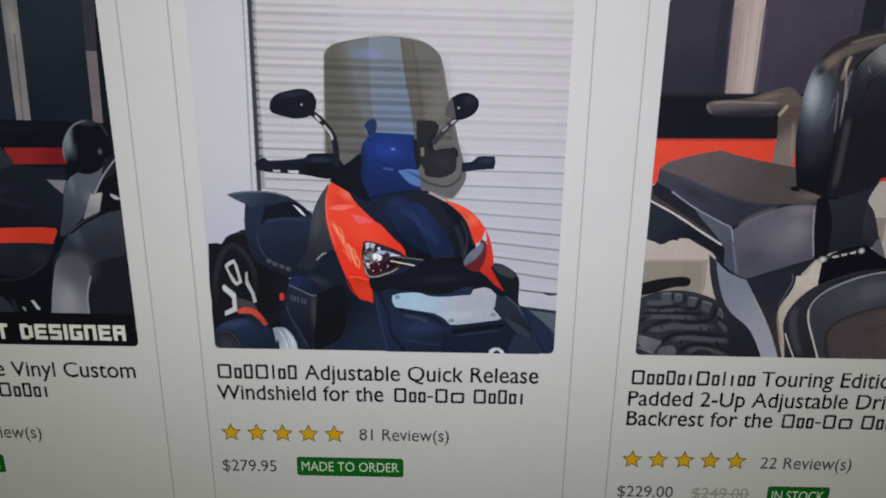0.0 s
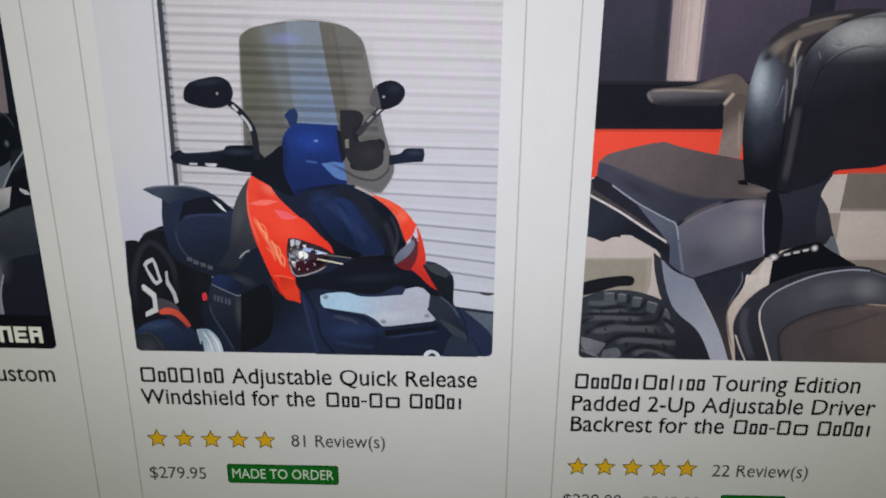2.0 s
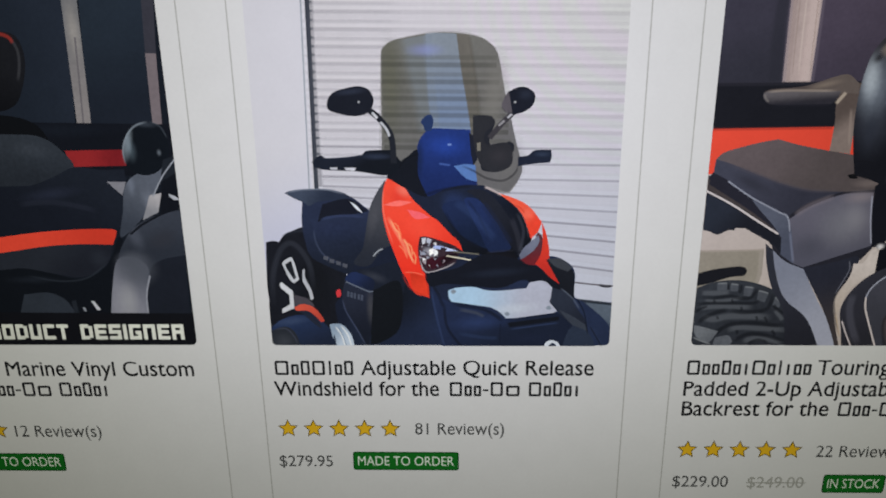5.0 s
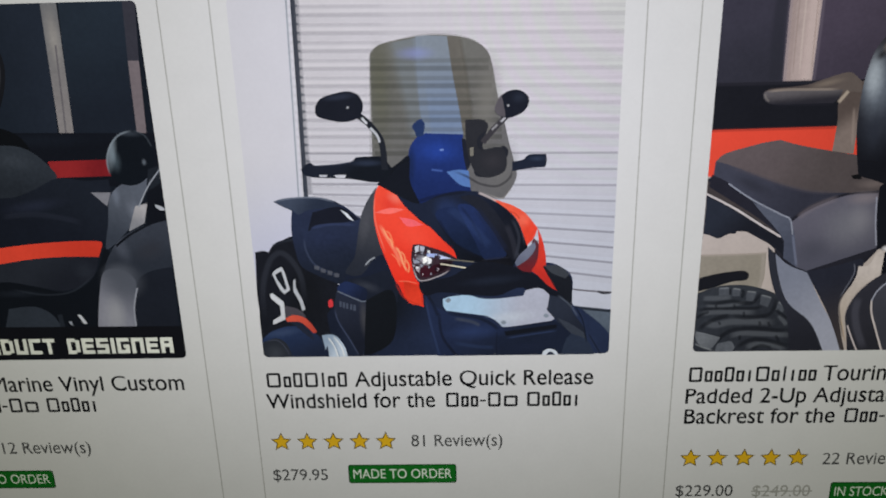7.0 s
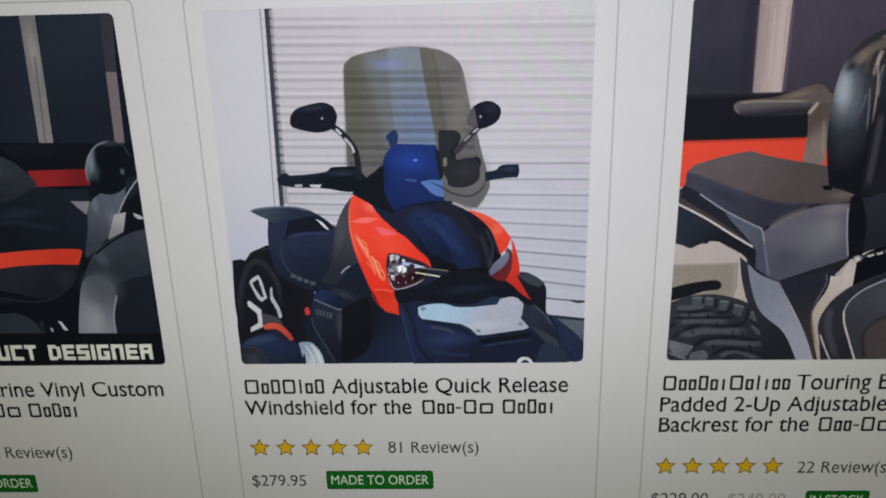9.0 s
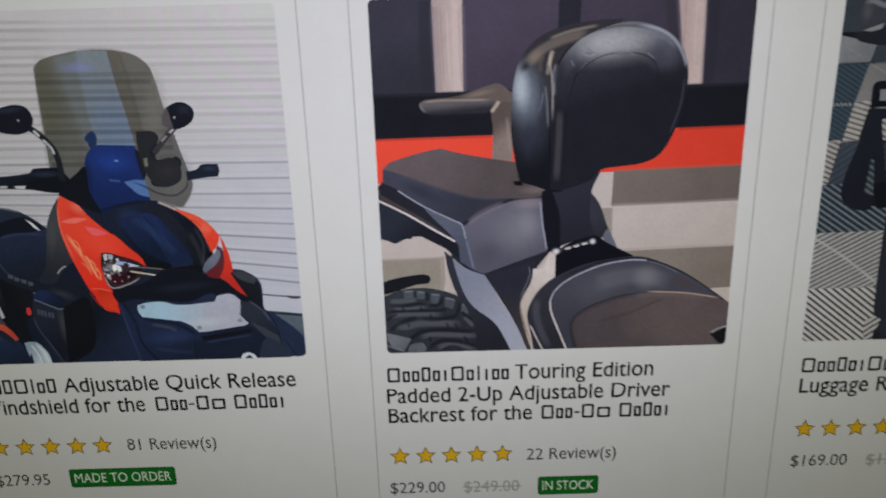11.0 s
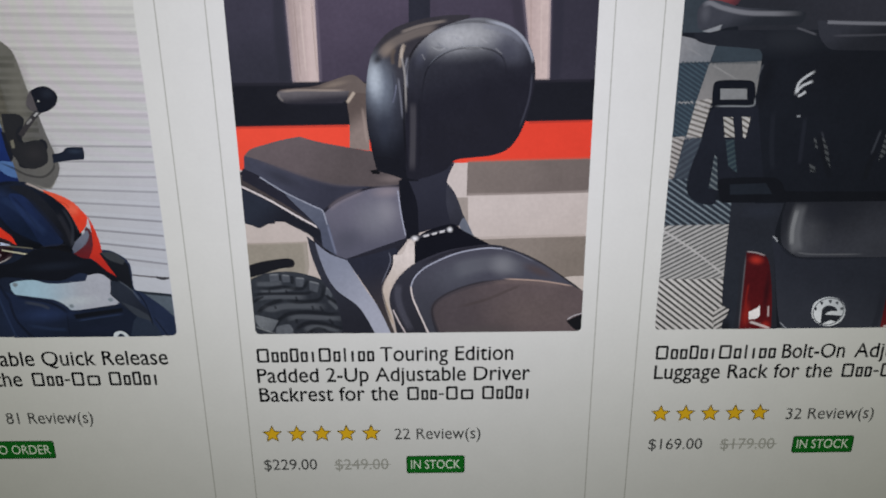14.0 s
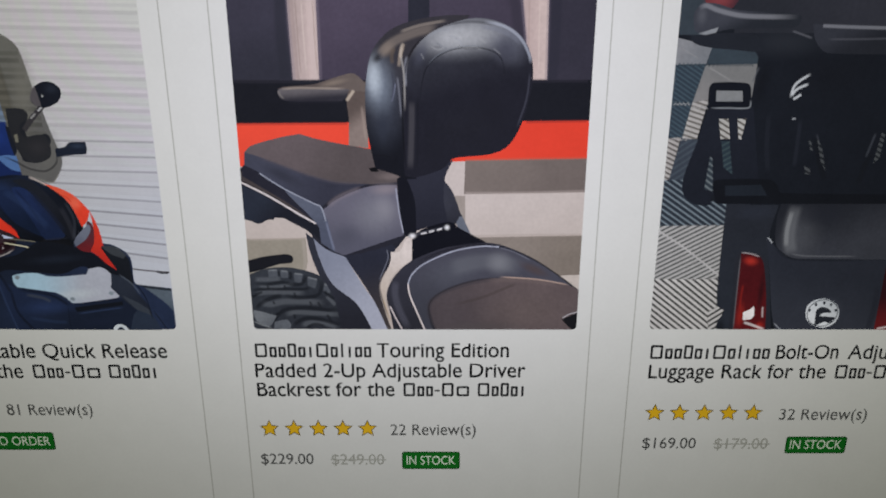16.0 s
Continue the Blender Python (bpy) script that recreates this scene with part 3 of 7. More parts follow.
shape(photo_b, "red_reflector", [(20.2, 17.3), (21.2, 17.6), (21.4, 15.7), (20.2, 15.4)],
      lit("#d43b42"))
shape(photo_b, "side_panel", [(35.6, 49.9, 1), (32.8, 45.9), (30.7, 41.2), (29.3, 34.1), (28.3, 29.9), (25.6, 25.6), (30, 24.9), (34.1, 29.8), (38.6, 32.3), (36.1, 38.5), (34.9, 45.2)],
      lit("#44464e", to=("#272b36", (33.4, 43.7), (30.1, 25.9)), spots=[(32.1, 39.7, 1.6, 6.6, -12, "#4f5058", 0.6)]))
shape(photo_b, "pod_shade", [(26.1, 23.6, 1), (31.6, 24.5), (38, 25.8), (40.1, 19), (37.4, 12.2), (31.2, 17.4), (29, 20.5)],
      lit("#1c212e", spots=[(31.4, 21.5, 4.3, 1.6, -20, "#3a3e4a", 0.7)]))
shape(photo_b, "pod_top", [(23.5, 22.2, 1), (25.8, 23), (29.8, 21.5), (31.4, 20.2), (30.9, 17.8), (29.6, 17, 1), (24.2, 19.1), (22.9, 20.6)],
      lit("#222e52", to=("#1a2136", (25.4, 21.8), (29.6, 17.8))))
shape(photo_b, "pod_front", [(22.9, 20.6, 1), (24.2, 19.1), (29.6, 17, 1), (30.9, 16.9, 1), (29.9, 5.3), (28.4, -2.8, 1), (25.9, 5), (22.4, 12.1), (21.7, 15.5), (22.4, 18.9)],
      lit("#262b3b", to=("#1b1f2c", (24.8, 17.5), (27.1, 3.6)), spots=[(30, 12, 1.4, 6, 0, "#4a4a50", 0.7)]))
stroke(photo_b, "pod_edge", [(23, 20.1), (29.6, 17), (30.9, 17.1)], 0.41, lit("#616979"))
shape(photo_b, "pod_mark", [(23.3, 17.2, 1), (23.9, 17, 1), (23.8, 15.3, 1), (23.2, 15.5, 1)],
      lit("#484f61"))
shape(photo_b, "pod_mark", [(24.2, 16.9, 1), (24.9, 16.7, 1), (24.8, 15, 1), (24.1, 15.2, 1)],
      lit("#484f61"))
shape(photo_b, "pod_mark", [(25.2, 16.6, 1), (25.8, 16.5, 1), (25.7, 14.7, 1), (25.1, 14.9, 1)],
      lit("#484f61"))
shape(photo_b, "pod_mark", [(26.3, 16.3, 1), (26.9, 16.1, 1), (26.8, 14.4, 1), (26.2, 14.6, 1)],
      lit("#484f61"))
shape(photo_b, "pod_mark", [(27.2, 16.1, 1), (27.9, 15.9, 1), (27.8, 14.2, 1), (27.1, 14.3, 1)],
      lit("#484f61"))
shape(photo_b, "pod_hollow", [(30.9, 17.3, 1), (37.8, 20.4), (39.5, 15.6), (38.1, 5.2), (32.2, 0.8), (29.4, 0.3, 1)],
      lit("#14171d"))
brush(photo_b, "white_glint", [(31.1, 27.5), (32.7, 29.2), (34.3, 30)], 0.66, "#c0c6d1", 0.9)
brush(photo_b, "pod_edge", [(21.7, 15), (22.7, 10.7), (25.9, 4.6), (28.5, -1.1)], 0.66, "#505a78", 0.7)
shape(photo_b, "chrome_strut", [(17.5, 6.7, 1), (18.7, 7, 1), (21.1, 6.8), (22.9, 5), (24.2, 2.2), (24.9, -2.7, 1), (19.4, -2.6, 1), (18.9, 3.3), (18.3, 2.1, 1)],
      lit("#8fa1b8", to=("#c2cfe1", (18.2, 5.5), (23.3, 0))))
brush(photo_b, "chrome_streak", [(19.1, 6.2), (20.9, 3.3), (21.9, -1)], 0.66, "#ffffff", 0.9)
brush(photo_b, "chrome_streak", [(20.7, 6.5), (22.8, 3.3), (23.9, -1.1)], 0.66, "#ffffff", 0.9)
brush(photo_b, "chrome_streak", [(20, 5.8), (21.5, 2.6), (22.5, -1.4)], 0.49, "#76869f", 0.8)
shape(photo_b, "windshield", [(35.6, 83.3), (36.1, 84.7), (38.2, 86.3), (43.1, 87.4), (49.6, 88.3), (56.7, 88.1), (62.1, 86.8), (65.5, 84.2), (66.7, 81.2), (68.1, 73.7), (69.6, 67.9), (71.1, 61.3), (72.9, 54.5), (73.2, 51.9), (72, 49), (69.8, 45.9, 1), (66.6, 46.2), (61.4, 47, 1), (47.3, 43.4, 1), (40.7, 49.8), (36, 54.2), (34.8, 57.5, 1)],
      lit("#6a6a66", to=("#646366", (42.2, 84.8), (65.1, 53.9)), spots=[(37.7, 76.5, 3.6, 19.7, 0, "#5c5c51", 0.8), (63.7, 71.6, 6.6, 19.7, -10, "#74726f", 0.6)], grain=0.05))
brush(photo_b, "blue_reflection", [(44.1, 87.2), (45.5, 79.1), (47.2, 70.6), (48.4, 63.2)], 9.18, "#7c8690", 0.75, False)
shape(photo_b, "blue_reflection", [(47.4, 88.1, 1), (49.6, 88.3, 1), (55.4, 88, 1), (56.5, 79.6), (58.1, 70.3), (59.2, 63, 1), (49, 62.9, 1), (47.8, 72)],
      lit("#7f8894", to=("#7485a2", (50.9, 86), (54, 65.3)), grain=0.04))
brush(photo_b, "blue_reflection", [(47.7, 87.7), (48.1, 80.5), (49, 70.5), (49.6, 63.2)], 3.61, "#7c8796", 0.8, False)
bloom(photo_b, "olive_tint", 37.7, 76.5, 3.3, 14.8, 0, "#67675a", 0.4)
shape(photo_b, "tinted_band", [(55.4, 88, 1), (58.7, 87.8, 1), (60, 80.2), (61.1, 71.7), (61.9, 62.9, 1), (59.2, 63, 1), (58.1, 70.3), (56.5, 79.6)],
      lit("#66635e"))
brush(photo_b, "band_edge", [(58.8, 87.1), (60, 80.2), (61.3, 70.2), (62.2, 62.9)], 1.48, "#5a5752", 0.6, False)
windshield_slats(photo_b)
bloom(photo_b, "blue_tint", 47.2, 84, 6.6, 2.3, 0, "#8991d6", 0.4)
brush(photo_b, "shield_rim", [(34.4, 58.3), (35.6, 83.3), (36.4, 84.9), (38.7, 86.4), (43.2, 87.5), (49.6, 88.5), (56.7, 88.3), (62.1, 86.9), (65.7, 84.2)], 0.49, "#5c5b52", 0.5, False)
bloom(photo_b, "smoke_tint", 69.3, 53.8, 5.6, 9.8, -10, "#6b6a6a", 0.7)
bloom(photo_b, "smoke_tint", 65.5, 71.6, 4.6, 14.8, -8, "#797773", 0.6)
shape(photo_b, "instrument_panel", [(44.3, 55.8), (44.9, 60), (46.9, 62.8), (49.1, 63.8, 1), (59, 63.3, 1), (59.5, 57.8), (60.2, 52.5), (61.1, 47.8, 1), (55.9, 46.4), (49.7, 44.3), (45.9, 45.6), (44.1, 51.6)],
      lit("#203474", to=("#1b2a5c", (51.7, 61.7), (51.3, 47.2)), spots=[(52.4, 59, 5.6, 3.3, 0, "#27449c", 0.7), (45.2, 55.8, 1.3, 6.6, 0, "#1a274b", 0.8)], grain=0.06))
shape(photo_b, "cluster_glint", [(54.5, 53.5, 1), (57.8, 54), (60.4, 53.7, 1), (60.9, 49.1, 1), (57.8, 50.1)],
      lit("#5678b4"))
brush(photo_b, "cluster_glint", [(52.8, 59.3), (54, 59.4)], 0.82, "#88a6e5", 0.9)
brush(photo_b, "cluster_glint", [(50.3, 54.2), (53.7, 53.7)], 0.82, "#506eb8", 0.8)
shape(photo_b, "left_clamp", [(45.7, 65.6), (47.1, 67.1), (48.4, 67.5, 1), (49.1, 65.9), (48.6, 63.2, 1), (46.9, 63), (46.4, 64.4)],
      lit("#25365e"))
shape(photo_b, "dark_post", [(58.7, 62.4, 1), (60, 61.5), (60.9, 55.5), (59.9, 53.7, 1), (59.2, 57)],
      lit("#1e212d"))
shape(photo_b, "right_clamp", [(59.7, 67.1, 1), (63.8, 67.1, 1), (65.7, 65.6), (64.5, 61.7), (64.5, 59.3), (68.1, 58.8), (69.3, 60.1), (70.8, 59.3), (70.8, 57.4), (69.3, 56.5), (69, 53.8), (66.6, 52), (62.3, 52.3), (61.8, 55.5), (60.9, 58.2, 1), (60.3, 60.6), (62.1, 62), (61.6, 64.4)],
      lit("#23252d", spots=[(66.3, 55.4, 3.3, 2.6, 0, "#2e2c36", 0.8)]))
shape(photo_b, "clamp_body", [(59.7, 66.8, 1), (64.9, 66.9, 1), (65.3, 64.6), (62.9, 62.3), (63.5, 59.3), (68.6, 59.8), (70.4, 57.6), (70, 53.4), (65.2, 51.7), (61.6, 54.2), (59.9, 60.3)],
      lit("#2a2b31", spots=[(67, 56, 3, 3, 0, "#1e1f25", 0.7)]))
shape(photo_b, "clamp_gap", [(60.8, 59.7, 1), (61.8, 60, 1), (61.8, 57.6, 1), (60.9, 57.6, 1)],
      lit("#77746c"))
bloom(photo_b, "clamp_shade", 66.9, 56.1, 4.6, 3.9, 0, "#37363c", 0.75)
brush(photo_b, "cable", [(56, 53.8), (59.8, 52.2), (63.5, 50.1), (68.1, 49.4), (71.4, 51.6), (72, 54.3)], 0.98, "#25252a", 0.95)
brush(photo_b, "lower_rim", [(61.7, 48.4), (66.3, 46.8), (69.6, 46.1), (72, 49.2)], 0.66, "#a19d98", 0.6)
shape(photo_b, "left_fairing", [(36, 50.2, 1), (39.1, 49.3), (41, 47.4, 1), (42.9, 44.6), (46.5, 41.1), (49.8, 38.3), (53.3, 34.5), (55.9, 31.9), (56.9, 29.2, 1), (54, 30.1), (49.3, 31.8), (45, 33.5, 1), (44.2, 30.3), (44.4, 27), (45.1, 24), (46.2, 22.3, 1), (47, 18.9), (47.2, 15, 1), (42.5, 17.3), (40.5, 21.4, 1), (39.5, 22.9), (37.5, 28.3), (35.6, 34), (34.5, 39.7), (34.5, 43.6), (35, 47.6)],
      lit("#f04c38", to=("#ea3424", (38.3, 47.5), (43.3, 19)), spots=[(45.5, 35.5, 6.6, 4.3, -35, "#fb5440", 0.6), (39, 45, 3, 3, 0, "#d8362c", 0.6)], grain=0.03))
shape(photo_b, "fairing_glint", [(41.4, 41.3, 1), (44.9, 40.6), (47.8, 39, 1), (43.6, 38.7)],
      lit("#f5656e"))
shape(photo_b, "fairing_glint", [(34.6, 42.7, 1), (38.9, 43.9), (42.9, 43.5, 1), (39.1, 42.3)],
      lit("#f77169"))
brush(photo_b, "fairing_glint", [(35.7, 39.7), (37.7, 35.6), (39.9, 31.5), (41.6, 27.4)], 1.48, "#ff9e80", 0.7)
brush(photo_b, "fairing_reflection", [(36.5, 38.8), (37.9, 35.7), (38.8, 34.7), (39.3, 32.1)], 0.8, "#ffb482", 0.9)
brush(photo_b, "fairing_reflection", [(37.4, 37.6), (38.6, 36.6), (39.6, 33.1)], 0.64, "#ff9c6c", 0.9)
brush(photo_b, "fairing_reflection", [(39.9, 33.1), (41.1, 31.1), (41.9, 28.1), (43.1, 25.4)], 0.96, "#ffc08e", 0.9)
brush(photo_b, "fairing_reflection", [(41.1, 31.7), (42.3, 30.4), (42.5, 27.4)], 0.72, "#ffa878", 0.9)
brush(photo_b, "fairing_reflection", [(42.6, 29.4), (43.5, 27.4), (43.2, 25.1)], 0.64, "#ffb07c", 0.9)
brush(photo_b, "fairing_reflection", [(38.6, 31.1), (40.1, 29.5), (41.2, 26.8)], 0.64, "#ff8d66", 0.9)
shape(photo_b, "fairing_shadow", [(41.7, 23.1, 1), (46.9, 21, 1), (47.1, 15.4, 1), (43.3, 16.3), (42.1, 19.1)],
      lit("#c8331f", to=("#e8402a", (43, 24), (44, 17))))
brush(photo_b, "fairing_crease", [(40, 22.9), (43, 22.8), (46, 22)], 0.49, "#ff9171", 0.7)
brush(photo_b, "fairing_crease", [(35, 47.6), (34.6, 42.9), (35.2, 38.1), (37.3, 30.7)], 0.66, "#ff907c", 0.6)
brush(photo_b, "fairing_shade", [(41.3, 47.3), (45.7, 41.9), (51, 37.3), (56.5, 30.4)], 0.98, "#c53523", 0.7)
brush(photo_b, "fairing_shade", [(46.1, 22), (46.8, 18.9), (47, 15.5)], 0.82, "#ba3122", 0.8)
brush(photo_b, "fairing_shade", [(39.5, 22.4), (41.8, 18), (46.4, 15.5)], 0.82, "#c33524", 0.7)
bloom(photo_b, "fairing_glow", 40.5, 46.7, 3.3, 2.3, -30, "#f88c7a", 0.5)
shape(photo_b, "dash_shadow", [(35.8, 50.5, 1), (39.4, 54.4), (41.9, 56.2), (44.7, 57.9), (44.7, 51.2), (46.9, 45.6), (49.5, 38.6), (43.5, 43.8), (41, 47.4, 1)],
      lit("#161922", spots=[(45.8, 42.6, 3.3, 2, -40, "#212737", 0.7)]))
brush(photo_b, "cable", [(39, 52.6), (41.5, 55.6), (45.2, 57)], 0.98, "#12151b", 0.95)
shape(photo_b, "hood", [(41, 47.4, 1), (46.6, 45), (52.1, 47.1), (57.4, 48.2), (62.8, 48.1, 1), (66.9, 46.2), (71.4, 42.9), (75.2, 37.8), (76.2, 31.7), (72, 26.5, 1), (63.4, 28), (56.9, 29.1, 1), (55.9, 31.9), (53.3, 34.5), (49.8, 38.3), (46.5, 41.1), (42.9, 44.6)],
      lit("#1e2538", to=("#11141c", (54.3, 46.4), (66.5, 31)), spots=[(60.3, 37.6, 9.8, 4.6, -48, "#2f4073", 0.7), (54.3, 43.3, 3.9, 3.6, -40, "#27365e", 0.7), (71.2, 35, 3.3, 6.6, 15, "#1d202c", 0.8)], grain=0.05))
bloom(photo_b, "hood_shade", 66, 29.5, 9, 4, -8, "#0f1118", 0.85)
shape(photo_b, "hood_facet", [(51.2, 41.8), (54.7, 43.9), (58, 43.2), (61.9, 37.4), (64.9, 30.2), (61.3, 30.9), (56, 34.3)],
      lit("#1e2a4c", to=("#162038", (56, 44), (62, 33)), grain=0.06))
shape(photo_b, "hood_facet", [(57.4, 44.4), (61.4, 44), (65, 39.5), (69, 33.7), (70.6, 30.4), (69, 29.1), (64.6, 28.9), (61.9, 34.2), (58.9, 40.3)],
      lit("#22305a", to=("#1b2645", (64, 44), (69, 33)), grain=0.06))
shape(photo_b, "hood_top", [(58.1, 46.6), (63.3, 46.5), (68.4, 41.3), (72.3, 33.9), (73.5, 28.4), (70.7, 30.4), (66.6, 37.3), (62, 43.7)],
      lit("#21242f", to=("#191b24", (66, 45), (74, 33)), grain=0.06))
shape(photo_b, "hood_nose", [(63, 28.6, 1), (71.5, 29.2, 1), (73.7, 24.1), (72.4, 21.1, 1), (65.5, 20.4, 1), (62.7, 24.6)],
      lit("#121319", spots=[(68, 27, 5, 2, 0, "#1b1c24", 0.7)]))
brush(photo_b, "hood_blend", [(70.4, 39.1), (72.3, 33.9), (73.4, 28.7)], 2.2, "#383944", 0.6)
brush(photo_b, "hood_blend", [(58, 44.4), (61.6, 39), (64.6, 32.5)], 1.2, "#141a2c", 0.6)
brush(photo_b, "hood_blend", [(62, 43.7), (66.6, 37.3), (70.7, 30.7)], 3.0, "#1e2640", 0.7)
brush(photo_b, "hood_blend", [(51.5, 41.4), (55.9, 34), (61.8, 30.6)], 1.4, "#121520", 0.7)
brush(photo_b, "hood_blend", [(63.3, 28.6), (67.6, 29.2), (71.8, 29.4)], 0.8, "#2b2d38", 0.6)
brush(photo_b, "hood_edge", [(62.3, 48.1), (66.9, 46.2), (71.1, 43), (74.5, 37.8), (75.5, 32.4)], 0.82, "#565c6a", 0.6)
brush(photo_b, "hood_seam", [(71.9, 40.6), (74, 35), (72.8, 28.2)], 1.31, "#404451", 0.6)
brush(photo_b, "hood_shine", [(54.3, 43.9), (60.4, 39.2), (66.5, 31.9)], 3.4, "#31436f", 0.5)
brush(photo_b, "shield_shadow", [(45.9, 45.3), (52.1, 47.1), (60.5, 48.1)], 1.48, "#131620", 0.8)
shape(photo_b, "headlamp", [(44.8, 33.5, 1), (47, 33.5), (54, 31.1), (56.9, 29.2, 1), (55.8, 28.4), (54.8, 25.7, 1), (51.9, 24.4), (46.8, 22.6, 1), (45, 25.3), (44.2, 29.8)],
      lit("#3c2d36", to=("#31222b", (49.3, 32.2), (50.6, 23.1)), grain=0.25))
bloom(photo_b, "lamp_flare", 47.6, 29, 3.2, 2.4, -15, "#b9bccb", 0.6)
shape(photo_b, "lamp_facet", [(45.3, 33, 1), (46.5, 33.3, 1), (46.3, 31.6, 1), (45.4, 31.1, 1)],
      lit("#ced1de"))
shape(photo_b, "lamp_facet", [(46.8, 33.2, 1), (48.1, 32.7, 1), (47.7, 31.4, 1), (46.6, 31.7, 1)],
      lit("#b3b8ca"))
shape(photo_b, "lamp_facet", [(48.5, 31, 1), (51.6, 30.7, 1), (50.8, 29.7, 1), (48.6, 30, 1)],
      lit("#a4b5e7"))
shape(photo_b, "lamp_facet", [(51.8, 30.5, 1), (55.5, 29.3, 1), (52.1, 29.2, 1)],
      lit("#c9d3f8"))
shape(photo_b, "lamp_facet", [(47.3, 29.6, 1), (48.5, 30.2, 1), (48.7, 28.6, 1), (47.5, 27.9, 1)],
      lit("#ffffff"))
shape(photo_b, "lamp_facet", [(48.8, 30, 1), (49.9, 29.2, 1), (49.6, 27.2, 1), (48.7, 27.6, 1)],
      lit("#f0f2f6"))
shape(photo_b, "lamp_facet", [(44.7, 29.5, 1), (46.1, 29.6, 1), (46.5, 28.3, 1), (44.9, 28, 1)],
      lit("#9498aa"))
shape(photo_b, "lamp_facet", [(45.4, 27.3, 1), (46.5, 27, 1), (46.3, 25.3, 1), (45.5, 26, 1)],
      lit("#aba0a9"))
shape(photo_b, "lamp_facet", [(47.6, 26.6, 1), (48.8, 26.9, 1), (48.7, 25.9, 1), (47.7, 25.6, 1)],
      lit("#e1dce1"))
shape(photo_b, "lamp_facet", [(49.1, 25.6, 1), (51.5, 26.2, 1), (51, 25.2, 1), (49.1, 24.6, 1)],
      lit("#7f4e5a"))
shape(photo_b, "lamp_well", [(46.9, 26.8), (49.8, 27.3), (55.3, 28.8), (53.9, 26.5), (50, 24.6), (47.1, 24)],
      lit("#3a1521", to=("#1d1118", (49, 27), (53, 26))))
rng = random.Random(7)
shards = [lit(c) for c in ("#e8e9ef", "#8d91a1", "#1c1a22", "#4a1e29", "#a59aa5", "#2c2a34")]
for i in range(38):
    u, v = rng.uniform(44.9, 52.5), rng.uniform(23.6, 32.6)
    if v > 33.4 - 0.42 * (u - 44.8) or v < 22.9 + 0.33 * (u - 46):
        continue
    a, r = rng.uniform(0, 360), rng.uniform(0.25, 0.75)
    tri = [Vector((u + r * k * math.cos(radians(a + t)), v + r * k * math.sin(radians(a + t)))) for k, t in ((1.4, 0), (0.7, 110), (0.8, 235))]
    lay(photo_b, "lamp_shard", [tri], shards[i % 6])
brush(photo_b, "lamp_chevron", [(45.7, 31.2), (47.4, 30.6), (49.3, 31.2)], 0.66, "#27252f", 0.9)
brush(photo_b, "lamp_chevron", [(44.8, 29.6), (46.4, 28.9), (47.6, 27.3)], 0.57, "#27252f", 0.9)
brush(photo_b, "lamp_rim", [(44.6, 27.3), (46.3, 23.1), (51.5, 24.2), (55, 26.1)], 0.57, "#d1cad1", 0.9)
stroke(photo_b, "daytime_light", [(52.3, 27.9), (56.6, 27.1), (61.7, 26.3), (62.6, 28.1)], 0.42, lit("#d3cdb9"))
stroke(photo_b, "daytime_light", [(54.2, 29.1), (58.2, 28.7), (61.5, 28.3)], 0.36, lit("#6e6b62"))
shape(photo_b, "grille", [(46.2, 22.3), (49.8, 23.2), (55.4, 24.3), (63, 28.3), (72, 26.9), (77.5, 25.1), (84.9, 19), (87.5, 13.8), (82.1, 14.1), (75.2, 20.5), (68, 18.2), (60.1, 18.7), (52.1, 19.5), (47.6, 18.6)],
      lit("#161923", spots=[(66.5, 22.8, 9.8, 1.6, 5, "#212736", 0.8)]))
shape(photo_b, "right_fairing", [(66.6, 46, 1), (71.9, 44.2), (75.7, 41.8), (79, 37.7, 1), (78, 34.9), (76.1, 32.8, 1), (75, 36.2), (73.5, 39.8), (71.1, 42.6)],
      lit("#ea5c44", to=("#e74430", (69.6, 44.2), (76.6, 35.7)), spots=[(75, 40, 2.3, 2.6, -40, "#f0705a", 0.7)]))
brush(photo_b, "pale_edge", [(62.8, 47.8), (65.3, 46.7), (68.1, 45.2)], 0.98, "#e8d8d8", 0.8)
brush(photo_b, "fairing_crease", [(70.8, 42.6), (73, 41.7), (74.2, 40.1)], 0.66, "#cc3d2b", 0.8)
shape(photo_b, "side_lamp", [(78, 34.9, 1), (79.4, 32.9), (79.3, 29.2), (78.4, 25.4), (75.3, 25.3), (73.2, 26.8, 1), (76.2, 30.1)],
      lit("#57303a", to=("#6c2229", (76.6, 31.7), (77.5, 25.9))))
shape(photo_b, "lamp_glass", [(72.9, 28, 1), (74.3, 30.3), (78.2, 33.8, 1), (78.5, 32), (76.8, 29.2), (73.4, 26.7, 1)],
      lit("#73788d", to=("#64697e", (75.8, 31.7), (74, 27.6))))
shape(photo_b, "right_fairing", [(79, 37.7, 1), (80.3, 34.5), (81.3, 30), (81.5, 26.7, 1), (83, 23.2), (85.2, 19, 1), (82, 21.2), (79.7, 23.6), (77.5, 25.4, 1), (79, 28.4), (79.4, 32.9)],
      lit("#d93c2c", to=("#c02f28", (80.1, 34.8), (83.1, 21.7))))
